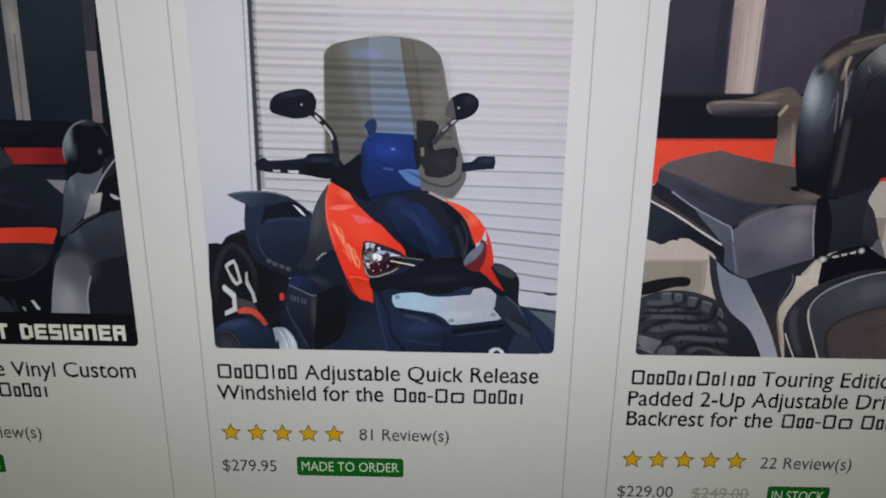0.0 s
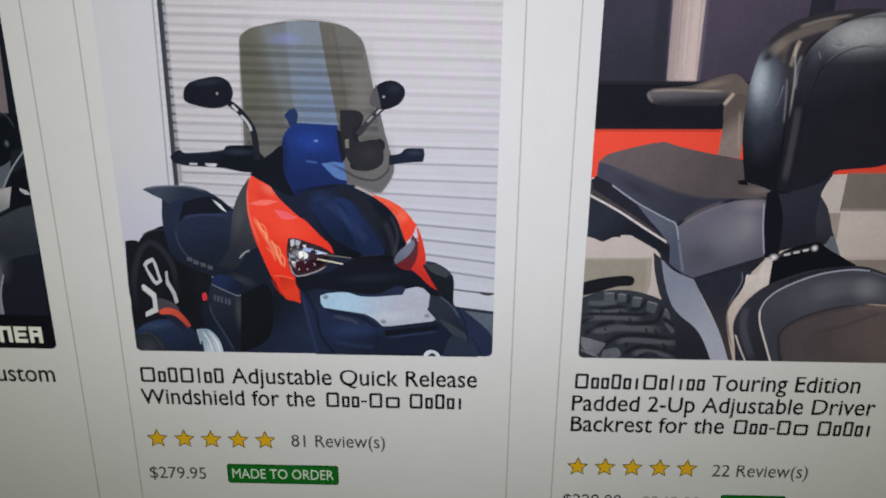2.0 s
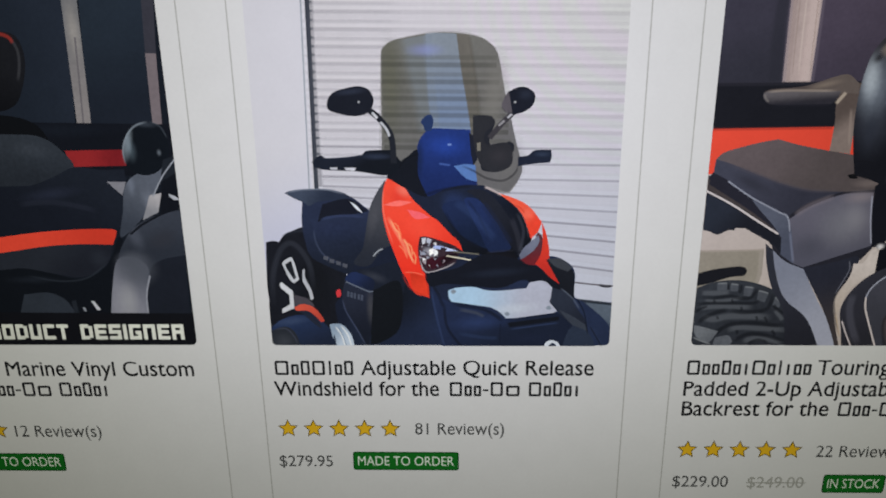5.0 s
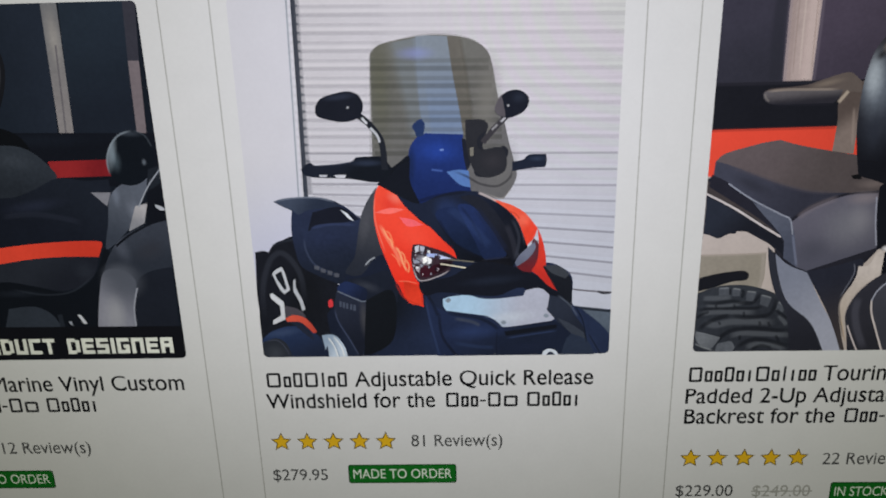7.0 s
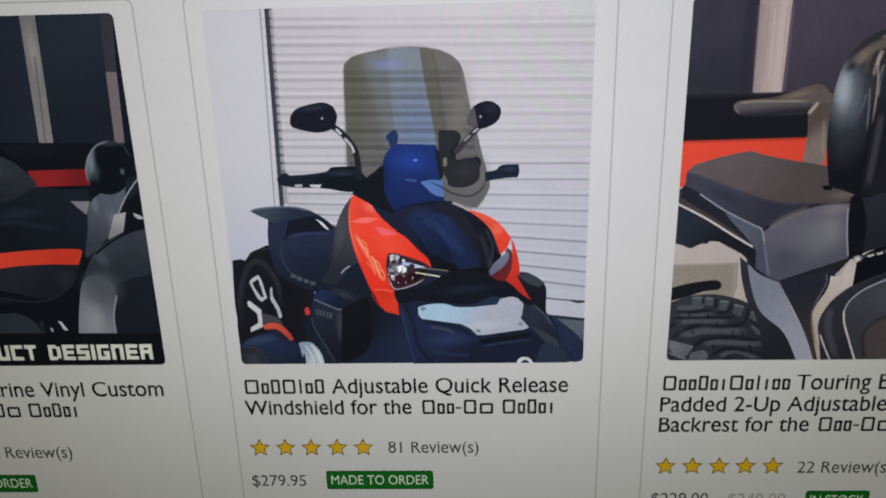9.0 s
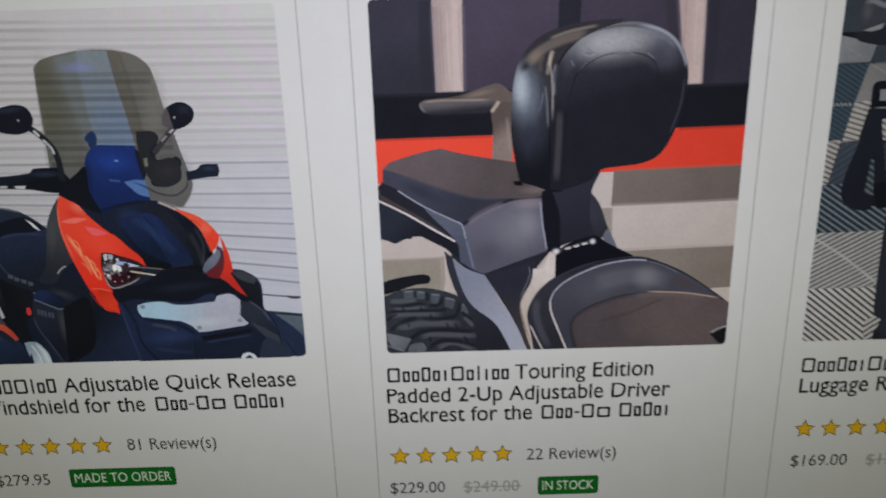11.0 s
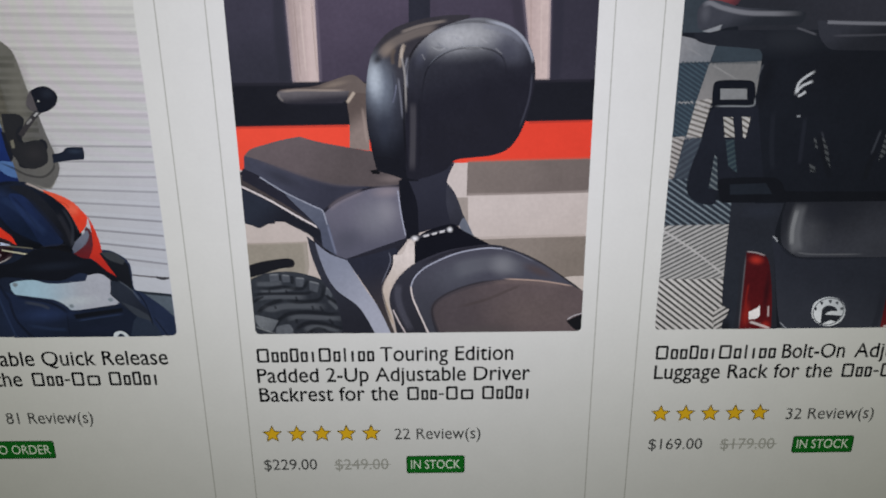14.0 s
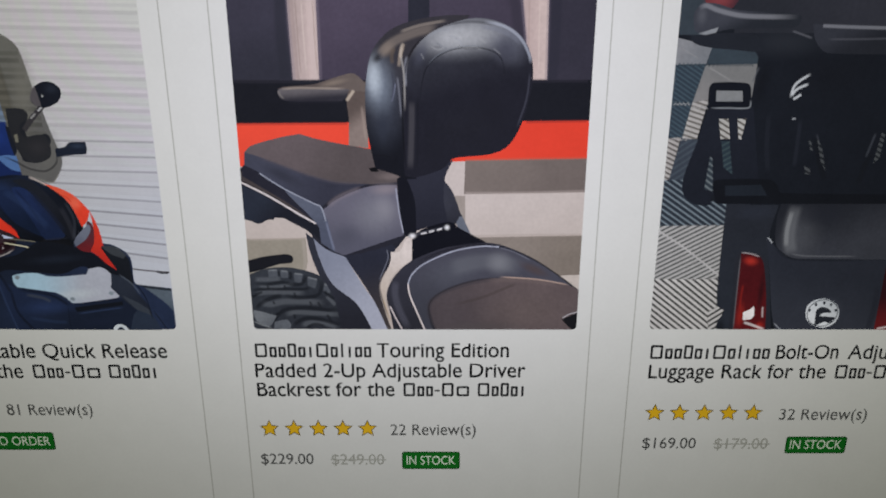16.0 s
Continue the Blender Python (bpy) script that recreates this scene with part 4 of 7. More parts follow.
shape(photo_b, "lower_cowl", [(47.6, 18.9, 1), (52.6, 14), (63.2, 12.3), (69.7, 8.6), (84.1, 10.5), (89, 6.2), (87.7, -3.5, 1), (51.6, -3.1, 1), (48.9, 8.5)],
      lit("#232d4a", to=("#1c2336", (58.4, 11.9), (68, -0.6)), spots=[(61.6, 7.5, 9.8, 2.6, 4, "#2d3c65", 0.7)]))
brush(photo_b, "cowl_groove", [(51.4, 14.6), (52.1, 6.7), (55, 1.7), (58.2, -2.2)], 1.31, "#13151d", 0.9)
brush(photo_b, "cowl_groove", [(68, 7.9), (67.7, 3), (68, -2.4)], 0.66, "#181d2d", 0.8)
brush(photo_b, "cowl_sheen", [(55.5, 11.6), (60.8, 10.5), (63.2, 9.2)], 1.48, "#525762", 0.6)
brush(photo_b, "cowl_edge", [(47.6, 18.2), (49.4, 8.5), (51.9, -2.2)], 0.98, "#36456b", 0.7)
brush(photo_b, "cowl_shadow", [(53.3, 13.2), (63.2, 11.5), (69, 7.6)], 1.64, "#13161e", 0.85)
brush(photo_b, "cowl_edge", [(70.5, 5.3), (77.7, 6.4), (85.4, 7.5)], 0.82, "#37466c", 0.7)
brush(photo_b, "cowl_edge", [(55, 4.1), (63.1, 2.7), (67.4, 2.6)], 1.64, "#2e3d60", 0.6)
brush(photo_b, "cowl_shadow", [(48.3, 18.9), (50.1, 15.4), (51.3, 12)], 1.48, "#13151c", 0.8)
bloom(photo_b, "cowl_shadow", 76.2, 2.5, 8.2, 2.3, 4, "#1f263c", 0.7)
shape(photo_b, "white_plate", [(52.7, 17.5, 1), (55.3, 18.3), (60.1, 18.5), (63.6, 17.5), (68, 17.4), (72, 17.8), (75.2, 18.1, 1), (76, 19.8, 1), (79.1, 20.4), (81, 19.9, 1), (83.8, 17, 1), (81.8, 14.1, 1), (84.2, 11.1, 1), (83.3, 10.5, 1), (72.1, 8.9), (69.5, 8.8, 1), (67.4, 10.9), (64.8, 12.3, 1), (53.6, 14, 1), (52.8, 15.4)],
      lit("#abcae6", to=("#b2b5c8", (58.5, 16.2), (76, 14.2)), spots=[(71.3, 11.7, 8.2, 2, 6, "#c4ccdb", 0.7)], grain=0.04))
shape(photo_b, "plate_bolt", [(69, 10.2), (69.8, 10.8), (70.6, 10.1), (69.8, 9.5)],
      lit("#8893a2"))
shape(photo_b, "plate_bolt", [(81, 12.1), (81.8, 12.7), (82.6, 12), (81.8, 11.4)],
      lit("#8893a2"))
shape(photo_b, "plate_bolt", [(53.4, 17.1), (54.2, 17.8), (55, 17.1), (54.1, 16.4)],
      lit("#85909e"))
shape(photo_b, "cowl_vent", [(70, 7.4, 1), (84.9, 9.4, 1), (84.9, 8.2, 1), (70.5, 6, 1)],
      lit("#151821"))
shape(photo_b, "mirror_block", [(80.6, 26.7, 1), (84.5, 26.6), (87.7, 24.1), (88.7, 22.4), (89, 14, 1), (84.9, 19, 1), (82.6, 23)],
      lit("#1a1d25"))
shape(photo_b, "block_top", [(80.9, 27, 1), (85, 26.8), (88, 24.3, 1), (86.9, 23.1, 1), (83.1, 24.7)],
      lit("#3b3f47"))
shape(photo_b, "right_arm", [(82.6, 18.3, 1), (87.1, 16.6), (89.8, 12.1), (92.3, 8.6), (93.6, 4, 1), (89, 6.6), (84.9, 10.3, 1), (82.1, 13.6, 1)],
      lit("#2c3241", to=("#232836", (85.5, 16.6), (90.6, 7.1))))
shape(photo_b, "arm_face", [(84.7, 11.5, 1), (88.9, 9.4), (92.5, 6.9, 1), (93.4, 4.4, 1), (89, 6.6)],
      lit("#393f4c"))
shape(photo_b, "right_body", [(89, 6.6, 1), (93.9, 4), (97.1, -3.6, 1), (85.2, -3.5, 1), (87.5, 4.5)],
      lit("#2b3447"))
brush(photo_b, "cable", [(89.4, 15.5), (92.1, 10.5), (93.5, 3)], 0.66, "#14171d", 0.95)
brush(photo_b, "cable", [(93.8, 6.5), (95.9, 3), (98.3, -1.3)], 0.66, "#1a1d26", 0.9)
brush(photo_b, "arm_edge", [(84.7, 18.3), (88.4, 15.2), (90.8, 11.4)], 0.66, "#666f80", 0.7)
shape(photo_b, "emblem_ring", [(80.9, -0), (81.5, 1.4), (83.2, 1.9), (84.8, 1.2), (85.6, -0.4), (84.7, -1.5), (82.1, -1.5)],
      lit("#d1d8e5"))
shape(photo_b, "emblem_core", [(81.9, -0.2), (83.2, 1), (84.5, -0.1), (83.9, -1.5), (82.2, -1.5)],
      lit("#232c40"))
shape(photo_b, "left_handlebar", [(15.6, 55, 1), (17.9, 56.7), (19.7, 55.9), (29.2, 56.7), (30.7, 57.9), (37.4, 58.1, 1), (40, 55, 1), (38.3, 51.7), (34.9, 51.1), (28.3, 52.2), (19.4, 52.7), (16.1, 53.5, 1)],
      lit("#1c212e", to=("#141820", (25.8, 57), (28.6, 52.3)), spots=[(33.4, 56.3, 4.6, 1, 0, "#323b50", 0.7)]))
shape(photo_b, "lever_gap", [(24.4, 53.3, 1), (27.7, 53.3, 1), (27.2, 52.4, 1), (24.9, 52.6, 1)],
      lit("#c5c6d0"))
shape(photo_b, "lever_gap", [(20.4, 53.4, 1), (22.5, 53.4, 1), (22.5, 52.8, 1), (20.6, 52.8, 1)],
      lit("#b8bac4"))
brush(photo_b, "grip_edge", [(17.8, 55.8), (25.8, 56.1), (30.1, 56.9)], 0.66, "#3f475a", 0.6)
shape(photo_b, "right_handlebar", [(72, 55.9, 1), (74.8, 56.4), (76.5, 57.7), (80.9, 57.8, 1), (81.1, 56), (80.7, 54.3, 1), (76.8, 54.1), (72, 53.4, 1)],
      lit("#1e2434", spots=[(78.6, 56.6, 2.6, 0.8, 0, "#333e53", 0.7)]))
stroke(photo_b, "mirror_stem", [(32, 68.7), (34.8, 66.2), (37.6, 61.7), (38.1, 54.4)], 1.64, lit("#20232b"))
stroke(photo_b, "mirror_stem_slot", [(32.7, 68.1), (34, 66.6)], 0.66, lit("#c3c5cb"))
stroke(photo_b, "mirror_stem_slot", [(34.8, 65.6), (36.5, 63.5), (37.1, 61.7)], 0.66, lit("#b4b7be"))
stroke(photo_b, "mirror_stem", [(70.8, 68.1), (67.5, 64.9), (64.2, 61.1)], 1.48, lit("#3b393f"))
stroke(photo_b, "mirror_stem_slot", [(70.8, 68.1), (69, 66.4)], 0.57, lit("#afafb7"))
stroke(photo_b, "mirror_stem_slot", [(68.1, 65.7), (66.6, 64.3)], 0.57, lit("#8b8a8f"))
shape(photo_b, "left_mirror", [(20.6, 70.1), (21.1, 72), (22.8, 73.6), (26.3, 74.6), (29.6, 75), (32.2, 73.9), (33.2, 71.4), (32.5, 69.1), (30.7, 67.7), (27.3, 67.2), (23.3, 68), (21.1, 68.8)],
      lit("#1a1d27", spots=[(27, 73.6, 4.9, 1, 6, "#2e3444", 0.8)]))
brush(photo_b, "mirror_glint", [(28.9, 71), (29.5, 70.8)], 0.82, "#cacdd5", 0.95)
shape(photo_b, "right_mirror", [(67.4, 69.5), (68.7, 72.7), (71.5, 74.3), (74.1, 74.2), (76.1, 72.5), (75.9, 70.2), (74.3, 68.5), (71.5, 67.4), (68.8, 67.8)],
      lit("#1a1d28", spots=[(73.7, 72.5, 2.3, 1.6, 0, "#2c3241", 0.6)]))
shape(photo_b, "tinted_mirror", [(67.4, 69.5), (68, 71.5), (69.1, 73.4, 1), (69.7, 70.8), (70.2, 67.7, 1), (68.7, 67.9)],
      lit("#57535a"))
brush(photo_b, "mirror_glint", [(70.6, 70.6), (71.2, 70.4)], 0.82, "#cfd1d6", 0.95)

# photo a: black seat and grab handle of the same vehicle
shape(photo_a, "window_pane", [(23.5, 108.7, 1), (78.9, 107.2, 1), (74.9, 65.9, 1), (11.4, 67.3, 1)],
      lit("#1f2633", to=("#252c3a", (54.6, 86.1), (76.5, 91.1)), grain=0.05))
shape(photo_a, "window_pane", [(81.7, 107.1, 1), (98.7, 106.6, 1), (96.3, 65.5, 1), (78.9, 65.8, 1)],
      lit("#262f3c", to=("#1d232f", (82.8, 93.7), (90.3, 68)), grain=0.05))
shape(photo_a, "window_post", [(76.7, 107.2, 1), (81, 107.1, 1), (79.3, 65.8, 1), (75.4, 65.9, 1)],
      lit("#77777d", to=("#8b868a", (76.6, 99.3), (77.8, 68.2)), spots=[(78.4, 89.7, 2, 8.2, 0, "#a19c9b", 0.7)], grain=0.06))
stroke(photo_a, "post_joint", [(78.6, 88.3), (77.9, 77), (77.2, 65.9)], 0.49, lit("#6e6a71"))
shape(photo_a, "window_post", [(98, 106.7, 1), (101.5, 106.6, 1), (99.7, 83.9, 1), (96.8, 84, 1)],
      lit("#393944"))
shape(photo_a, "window_post", [(96.8, 84, 1), (99.7, 83.9, 1), (98.9, 65.4, 1), (96.3, 65.5, 1)],
      lit("#786e75", grain=0.05))
bloom(photo_a, "pane_tint", 44, 78, 12, 14, 0, "#2a2028", 0.6)
shape(photo_a, "dark_beam", [(11.4, 67.3, 1), (105.1, 65.3, 1), (103.1, 51, 1), (7.2, 52.9, 1)],
      lit("#13161f", spots=[(68.1, 64, 19.7, 2.3, 0, "#191e29", 0.8)]))
shape(photo_a, "backrest_edge", [(54.8, 90.1, 1), (59.9, 89.8), (62.7, 88.7), (64, 85.2), (63.9, 81.2), (62.3, 76), (59.7, 71.4), (55.9, 69.4), (50.5, 69.1, 1)],
      lit("#1b1c22", to=("#101116", (47, 84), (44, 70)), grain=0.08))
brush(photo_a, "backrest_shine", [(61.1, 88.4), (62.5, 85.2), (62.3, 81.2), (61, 76.8)], 1.2, "#4c4d55", 0.7)
brush(photo_a, "orange_rim", [(54.9, 89.4), (58.5, 89.3), (60.8, 88.4), (61.7, 86.7)], 1.4, "#b23a30", 0.85)
shape(photo_a, "seat_hump", [(50.3, 68.5, 1), (58.1, 67.8), (63.2, 66), (66, 62.9), (66.4, 58.3), (47.4, 53.9, 1)],
      lit("#0f1116", spots=[(50, 62, 8, 2, -10, "#1d2027", 0.7)]))
shape(photo_a, "red_stripe", [(70.7, 58.4, 1), (87.5, 58.6, 1), (87.5, 54.1, 1), (72, 53.9, 1)],
      lit("#98292d", to=("#7e1f26", (76.2, 57.7), (85.2, 56))))
shape(photo_a, "grey_cover", [(10.3, 63.4, 1), (60.1, 62.9), (65.3, 61.9), (69.4, 58.8), (72.5, 53.8), (65.8, 50.9), (58.7, 48.6), (45.8, 47.9), (5.9, 48.6, 1)],
      lit("#343a45", to=("#282d37", (61.3, 61.1), (60.4, 49.5)), spots=[(61.6, 58.8, 6.6, 2.6, -8, "#3f4551", 0.7)], grain=0.09))
shape(photo_a, "seat_top", [(5.9, 48.6, 1), (58.7, 48.6), (65.8, 50.9), (72.5, 53.8), (80, 53), (86.6, 53.2, 1), (86.7, 46.6), (84.9, 40.2), (82, 35.7), (73.7, 36), (62.4, 35.4), (42.3, 32.8), (0, 28.5, 1)],
      lit("#1e232f", to=("#181c28", (71.9, 51.6), (66, 37.3)), spots=[(64.5, 46.2, 9.8, 2, 8, "#2d3246", 0.6)], grain=0.06))
shape(photo_a, "pale_gap", [(81.1, 49.7, 1), (86.6, 49.6, 1), (85, 45.7, 1)],
      lit("#83838f"))
shape(photo_a, "orange_stripe", [(-0.6, 26.4, 1), (42.3, 32.8), (52.4, 34.3), (62.4, 35.4), (73.7, 36), (80.5, 35.9), (81.8, 35.2), (80.2, 31.3, 1), (71.3, 31.5), (61.5, 31), (51.4, 29.6), (41.2, 28.1), (-2, 21.6, 1)],
      lit("#f24d3a", to=("#d63d2d", (52.1, 32.6), (79.8, 33.8)), grain=0.03))
shape(photo_a, "seat_side", [(-2, 21.6, 1), (41.2, 28.1), (51.4, 29.6), (61.5, 31), (71.3, 31.5), (80.2, 31.3, 1), (78.1, 26.2), (74, 23), (68.1, 21.4), (59.8, 22.9), (50.3, 24.2), (-3.2, 17.3, 1)],
      lit("#282c37", to=("#20232e", (61.3, 30), (67.9, 22.2)), spots=[(75.4, 27.2, 3.3, 3.3, 0, "#313642", 0.5)], grain=0.05))
shape(photo_a, "under_seat", [(-3.2, 17.3, 1), (50.3, 24.2), (59.8, 22.9), (68, 21), (74.6, 22.8), (79, 27.1), (82.3, 33.8), (83.8, 28.7), (78.8, 20.4), (76.6, 9.6, 1), (-5.6, 9.3, 1)],
      lit("#11151d", spots=[(54.5, 20.7, 8.2, 1.3, 0, "#202530", 0.8)]))
shape(photo_a, "frame_panel", [(51.2, 16.1, 1), (58.6, 16.7), (63.5, 14.3), (65.9, 9.7, 1), (48.8, 9.6, 1)],
      lit("#313743", grain=0.06))
shape(photo_a, "frame_bolt", [(65.1, 14, 1), (66.5, 14.3, 1), (66.7, 10.1, 1), (65.3, 10.1, 1)],
      lit("#252a34"))
shape(photo_a, "white_tick", [(70.9, 14.1, 1), (71.9, 14, 1), (73.5, 11.2, 1), (72.4, 11.2, 1)],
      lit("#d0d1de"))
shape(photo_a, "white_tick", [(68, 12, 1), (68.9, 12, 1), (69.1, 10.7, 1), (68.5, 10.8, 1)],
      lit("#9b9fae"))
shape(photo_a, "side_dark", [(89.7, 24.9), (94.8, 26.9), (100.5, 28.1, 1), (100.1, 8.9, 1), (87.2, 9.1, 1)],
      lit("#1d212c", grain=0.05))
shape(photo_a, "fender_mid", [(81.2, 27.1), (85.6, 35), (91.2, 38.8), (96.6, 41), (101.9, 42.5, 1), (100.8, 28.1, 1), (94.5, 26.9), (90.6, 24.6), (88.6, 20.2), (85.4, 23.7)],
      lit("#3a3f4c", to=("#2c313d", (93.3, 38.5), (94.9, 27.7)), spots=[(87, 33.7, 2.3, 4.9, 20, "#555a6a", 0.6)], grain=0.05))
shape(photo_a, "fender_low", [(80.8, 26.8), (86, 27.4), (89.5, 24.3), (88.8, 19.3), (87.8, 15), (87.7, 9.4, 1), (76.3, 9.6, 1), (78.1, 18.6)],
      lit("#868797", to=("#575b69", (80.4, 13.4), (89.1, 23.6)), spots=[(80.4, 13.4, 4.3, 6.6, 0, "#9999a7", 0.7)], grain=0.04))
bloom(photo_a, "fender_blend", 85.1, 26.7, 6.2, 3.6, 0, "#515562", 0.9)
bloom(photo_a, "fender_blend", 86, 24, 8, 7, 0, "#555966", 0.8)
bloom(photo_a, "fender_sheen", 82.5, 14, 4, 8, 0, "#a3a4ad", 0.6)
bloom(photo_a, "fender_sheen", 95, 33, 7, 4, 20, "#33353f", 0.7)
stroke(photo_a, "fender_edge", [(89.7, 21.9), (87.9, 15.9), (87.6, 9.4)], 0.49, lit("#9295a4"))
shape(photo_a, "fender_top", [(86, 47.9), (89.7, 51.6), (97.6, 53.9), (100.9, 56.4, 1), (101.1, 54.4, 1), (97.1, 50.5), (94.1, 45.7), (92.6, 42), (86.2, 35.7), (82.7, 33.7), (84.5, 41)],
      lit("#5b6170", to=("#3c4250", (91.2, 49.7), (85, 36.2)), spots=[(92.6, 44.1, 2.3, 4.3, 20, "#73798a", 0.8), (87.9, 48.9, 1.3, 3.6, 0, "#7b8397", 0.6)], grain=0.05))
stroke(photo_a, "fender_edge", [(101.8, 42), (96.5, 40.7), (90, 37.5), (85.7, 34.4)], 0.66, lit("#14171f"))
shape(photo_a, "gap_shade", [(96.6, 49.1, 1), (101.3, 54.2, 1), (101, 42, 1), (95.2, 40.3, 1)],
      lit("#12151d"))
shape(photo_a, "light_gap", [(92.8, 45.7, 1), (96.3, 46.4, 1), (94.7, 40.8, 1), (89.9, 38.5, 1)],
      lit("#8a8b95", to=("#b0adb4", (92, 40), (94, 46))))
shape(photo_a, "bracket", [(98.3, 46.1, 1), (100.2, 45.4, 1), (101.2, 44.4, 1), (99.6, 44.3, 1), (98.5, 45.3)],
      lit("#b8bbc7"))
shape(photo_a, "bar_end_knob", [(87, 58.3), (88.4, 62.3), (91.3, 65.3), (94.9, 66.2), (98.2, 64.8), (99.9, 61.5), (99.9, 58), (98.3, 54.5), (95.4, 52.1), (92.2, 51.4), (89, 52.5), (87.3, 55)],
      lit("#11161e", spots=[(88.6, 60.8, 1.5, 5.6, -12, "#8995a3", 0.8), (89.4, 58.2, 1.6, 3.3, 0, "#586673", 0.5), (97.1, 57.7, 0.7, 1, 0, "#68707d", 0.9), (93.7, 65.5, 4.3, 1, -6, "#3a414d", 0.8)]))
shape(photo_a, "knob_neck", [(97.9, 55.7, 1), (102.4, 57.2, 1), (102, 52.6, 1), (97, 50.2)],
      lit("#21262f"))
stroke(photo_a, "fender_edge", [(101.1, 55.7), (97.2, 51.1), (93.8, 45.5)], 0.41, lit("#9499a7"))
brush(photo_a, "knob_rim", [(87.3, 54.1), (87.1, 58.3), (88.5, 62), (91.3, 65), (95.3, 66.2)], 0.82, "#939ead", 0.8)
brush(photo_a, "knob_rim", [(95.3, 66.2), (98.3, 64.8), (99.9, 61.5)], 0.66, "#525b67", 0.6)
bloom(photo_a, "knob_glint", 88.9, 59.7, 1.1, 3, 0, "#7b8997", 0.7)
brush(photo_a, "seat_fold", [(54.3, 43.2), (65.6, 43.8), (77.9, 41.2)], 2.3, "#2e3242", 0.6)
brush(photo_a, "seat_edge", [(53.1, 22.1), (62.6, 20.3), (71.1, 21.3), (78.1, 26.2)], 0.82, "#333945", 0.7)
shape(photo_a, "caption_band", [(-5.1, 10.8, 1), (103.9, 10.1, 1), (102, -4.8, 1), (-9.3, -3.4, 1)],
      lit("#121319"))
caption(photo_a)

# photo c: padded backrest behind a motorcycle seat
shape(photo_c, "window_pane", [(-2.5, 104.8, 1), (18.5, 104.7, 1), (18, 74.5, 1), (-5.6, 74.5, 1)],
      lit("#3c3a49", to=("#31313d", (8.6, 96.4), (14, 77.5)), grain=0.05))
brush(photo_c, "pane_edge", [(14.5, 97.8), (14.2, 86.4), (14.6, 75.2)], 4.53, "#2b2c36", 0.8, False)
shape(photo_c, "window_pane", [(23.9, 104.7, 1), (49.7, 104.7, 1), (49.2, 74.4, 1), (22.7, 74.5, 1)],
      lit("#4d4557", to=("#423c4c", (31.1, 93.5), (38, 75.9)), grain=0.05))
shape(photo_c, "pane_mullion", [(49.3, 104.7, 1), (54.9, 104.7, 1), (54.7, 74.4, 1), (48.7, 74.4, 1)],
      lit("#2a2b36"))
shape(photo_c, "window_pane", [(54.9, 104.7, 1), (79.5, 104.7, 1), (83, 74.3, 1), (54.7, 74.4, 1)],
      lit("#443e4e", to=("#3b3644", (61.3, 96.3), (79.2, 78.9)), grain=0.05))
brush(photo_c, "pane_edge", [(77.3, 97.7), (79.1, 87.7), (80.9, 75.1)], 3.83, "#302e39", 0.7, False)
shape(photo_c, "window_pane", [(85.9, 104.7, 1), (101.5, 104.7, 1), (103.7, 74.3, 1), (86.7, 74.3, 1)],
      lit("#34323f", grain=0.05))
brush(photo_c, "pane_edge", [(89.2, 97.7), (89.3, 86.2), (88.9, 75.1)], 4.53, "#2b2b37", 0.8, False)
shape(photo_c, "window_post", [(16.2, 104.7, 1), (24.3, 104.7, 1), (24.1, 74.4, 1), (16.8, 74.5, 1)],
      lit("#ad9c9c", to=("#bfadad", (16.5, 90.7), (24.3, 90.7)), grain=0.05))
brush(photo_c, "post_shine", [(22.3, 97.8), (22.5, 86.3), (22.7, 75.2)], 2.79, "#cebdbd", 0.6, False)
brush(photo_c, "post_shade", [(17.4, 96.4), (17.8, 84.9), (18.1, 75.2)], 1.74, "#978586", 0.6, False)
shape(photo_c, "window_post", [(79, 104.7, 1), (86.9, 104.7, 1), (87.5, 74.3, 1), (82.7, 74.3, 1)],
      lit("#b5a1a1", to=("#c2afae", (80.4, 90.6), (87, 90.6)), grain=0.05))
brush(photo_c, "post_blur", [(16.5, 96.4), (16.7, 86.3), (17.1, 74.8)], 1.57, "#7b7181", 0.6, False)
brush(photo_c, "post_blur", [(24.4, 96.4), (24.5, 86.3), (24.4, 74.8)], 1.57, "#756c7c", 0.6, False)
brush(photo_c, "post_streak", [(22.1, 95), (22.1, 84.9), (21.8, 75.1)], 2.79, "#c8b4b4", 0.6, False)
brush(photo_c, "post_grain", [(18.6, 97), (18.8, 86), (19.1, 76)], 0.7, "#94827f", 0.6)
brush(photo_c, "post_grain", [(20.2, 97), (20.4, 86), (20.7, 76)], 0.7, "#d6c6c2", 0.6)
brush(photo_c, "post_grain", [(23.2, 97), (23.4, 86), (23.7, 76)], 0.7, "#a08d88", 0.6)
brush(photo_c, "post_grain", [(81.8, 97), (82, 86), (82.3, 76)], 0.7, "#a08c88", 0.6)
brush(photo_c, "post_grain", [(84.6, 97), (84.8, 86), (85.1, 76)], 0.7, "#d2c1bd", 0.6)
brush(photo_c, "post_blur", [(79.8, 96.3), (81.4, 84.8), (82.8, 74.9)], 1.39, "#79707f", 0.6, False)
brush(photo_c, "post_blur", [(87, 96.3), (87.2, 84.8), (87.3, 74.9)], 1.39, "#6e6575", 0.6, False)
shape(photo_c, "dark_beam", [(-5.6, 74.8, 1), (103.6, 75.1, 1), (104.4, 63.3, 1), (-6.8, 62.8, 1)],
      lit("#1b1c24", grain=0.05))
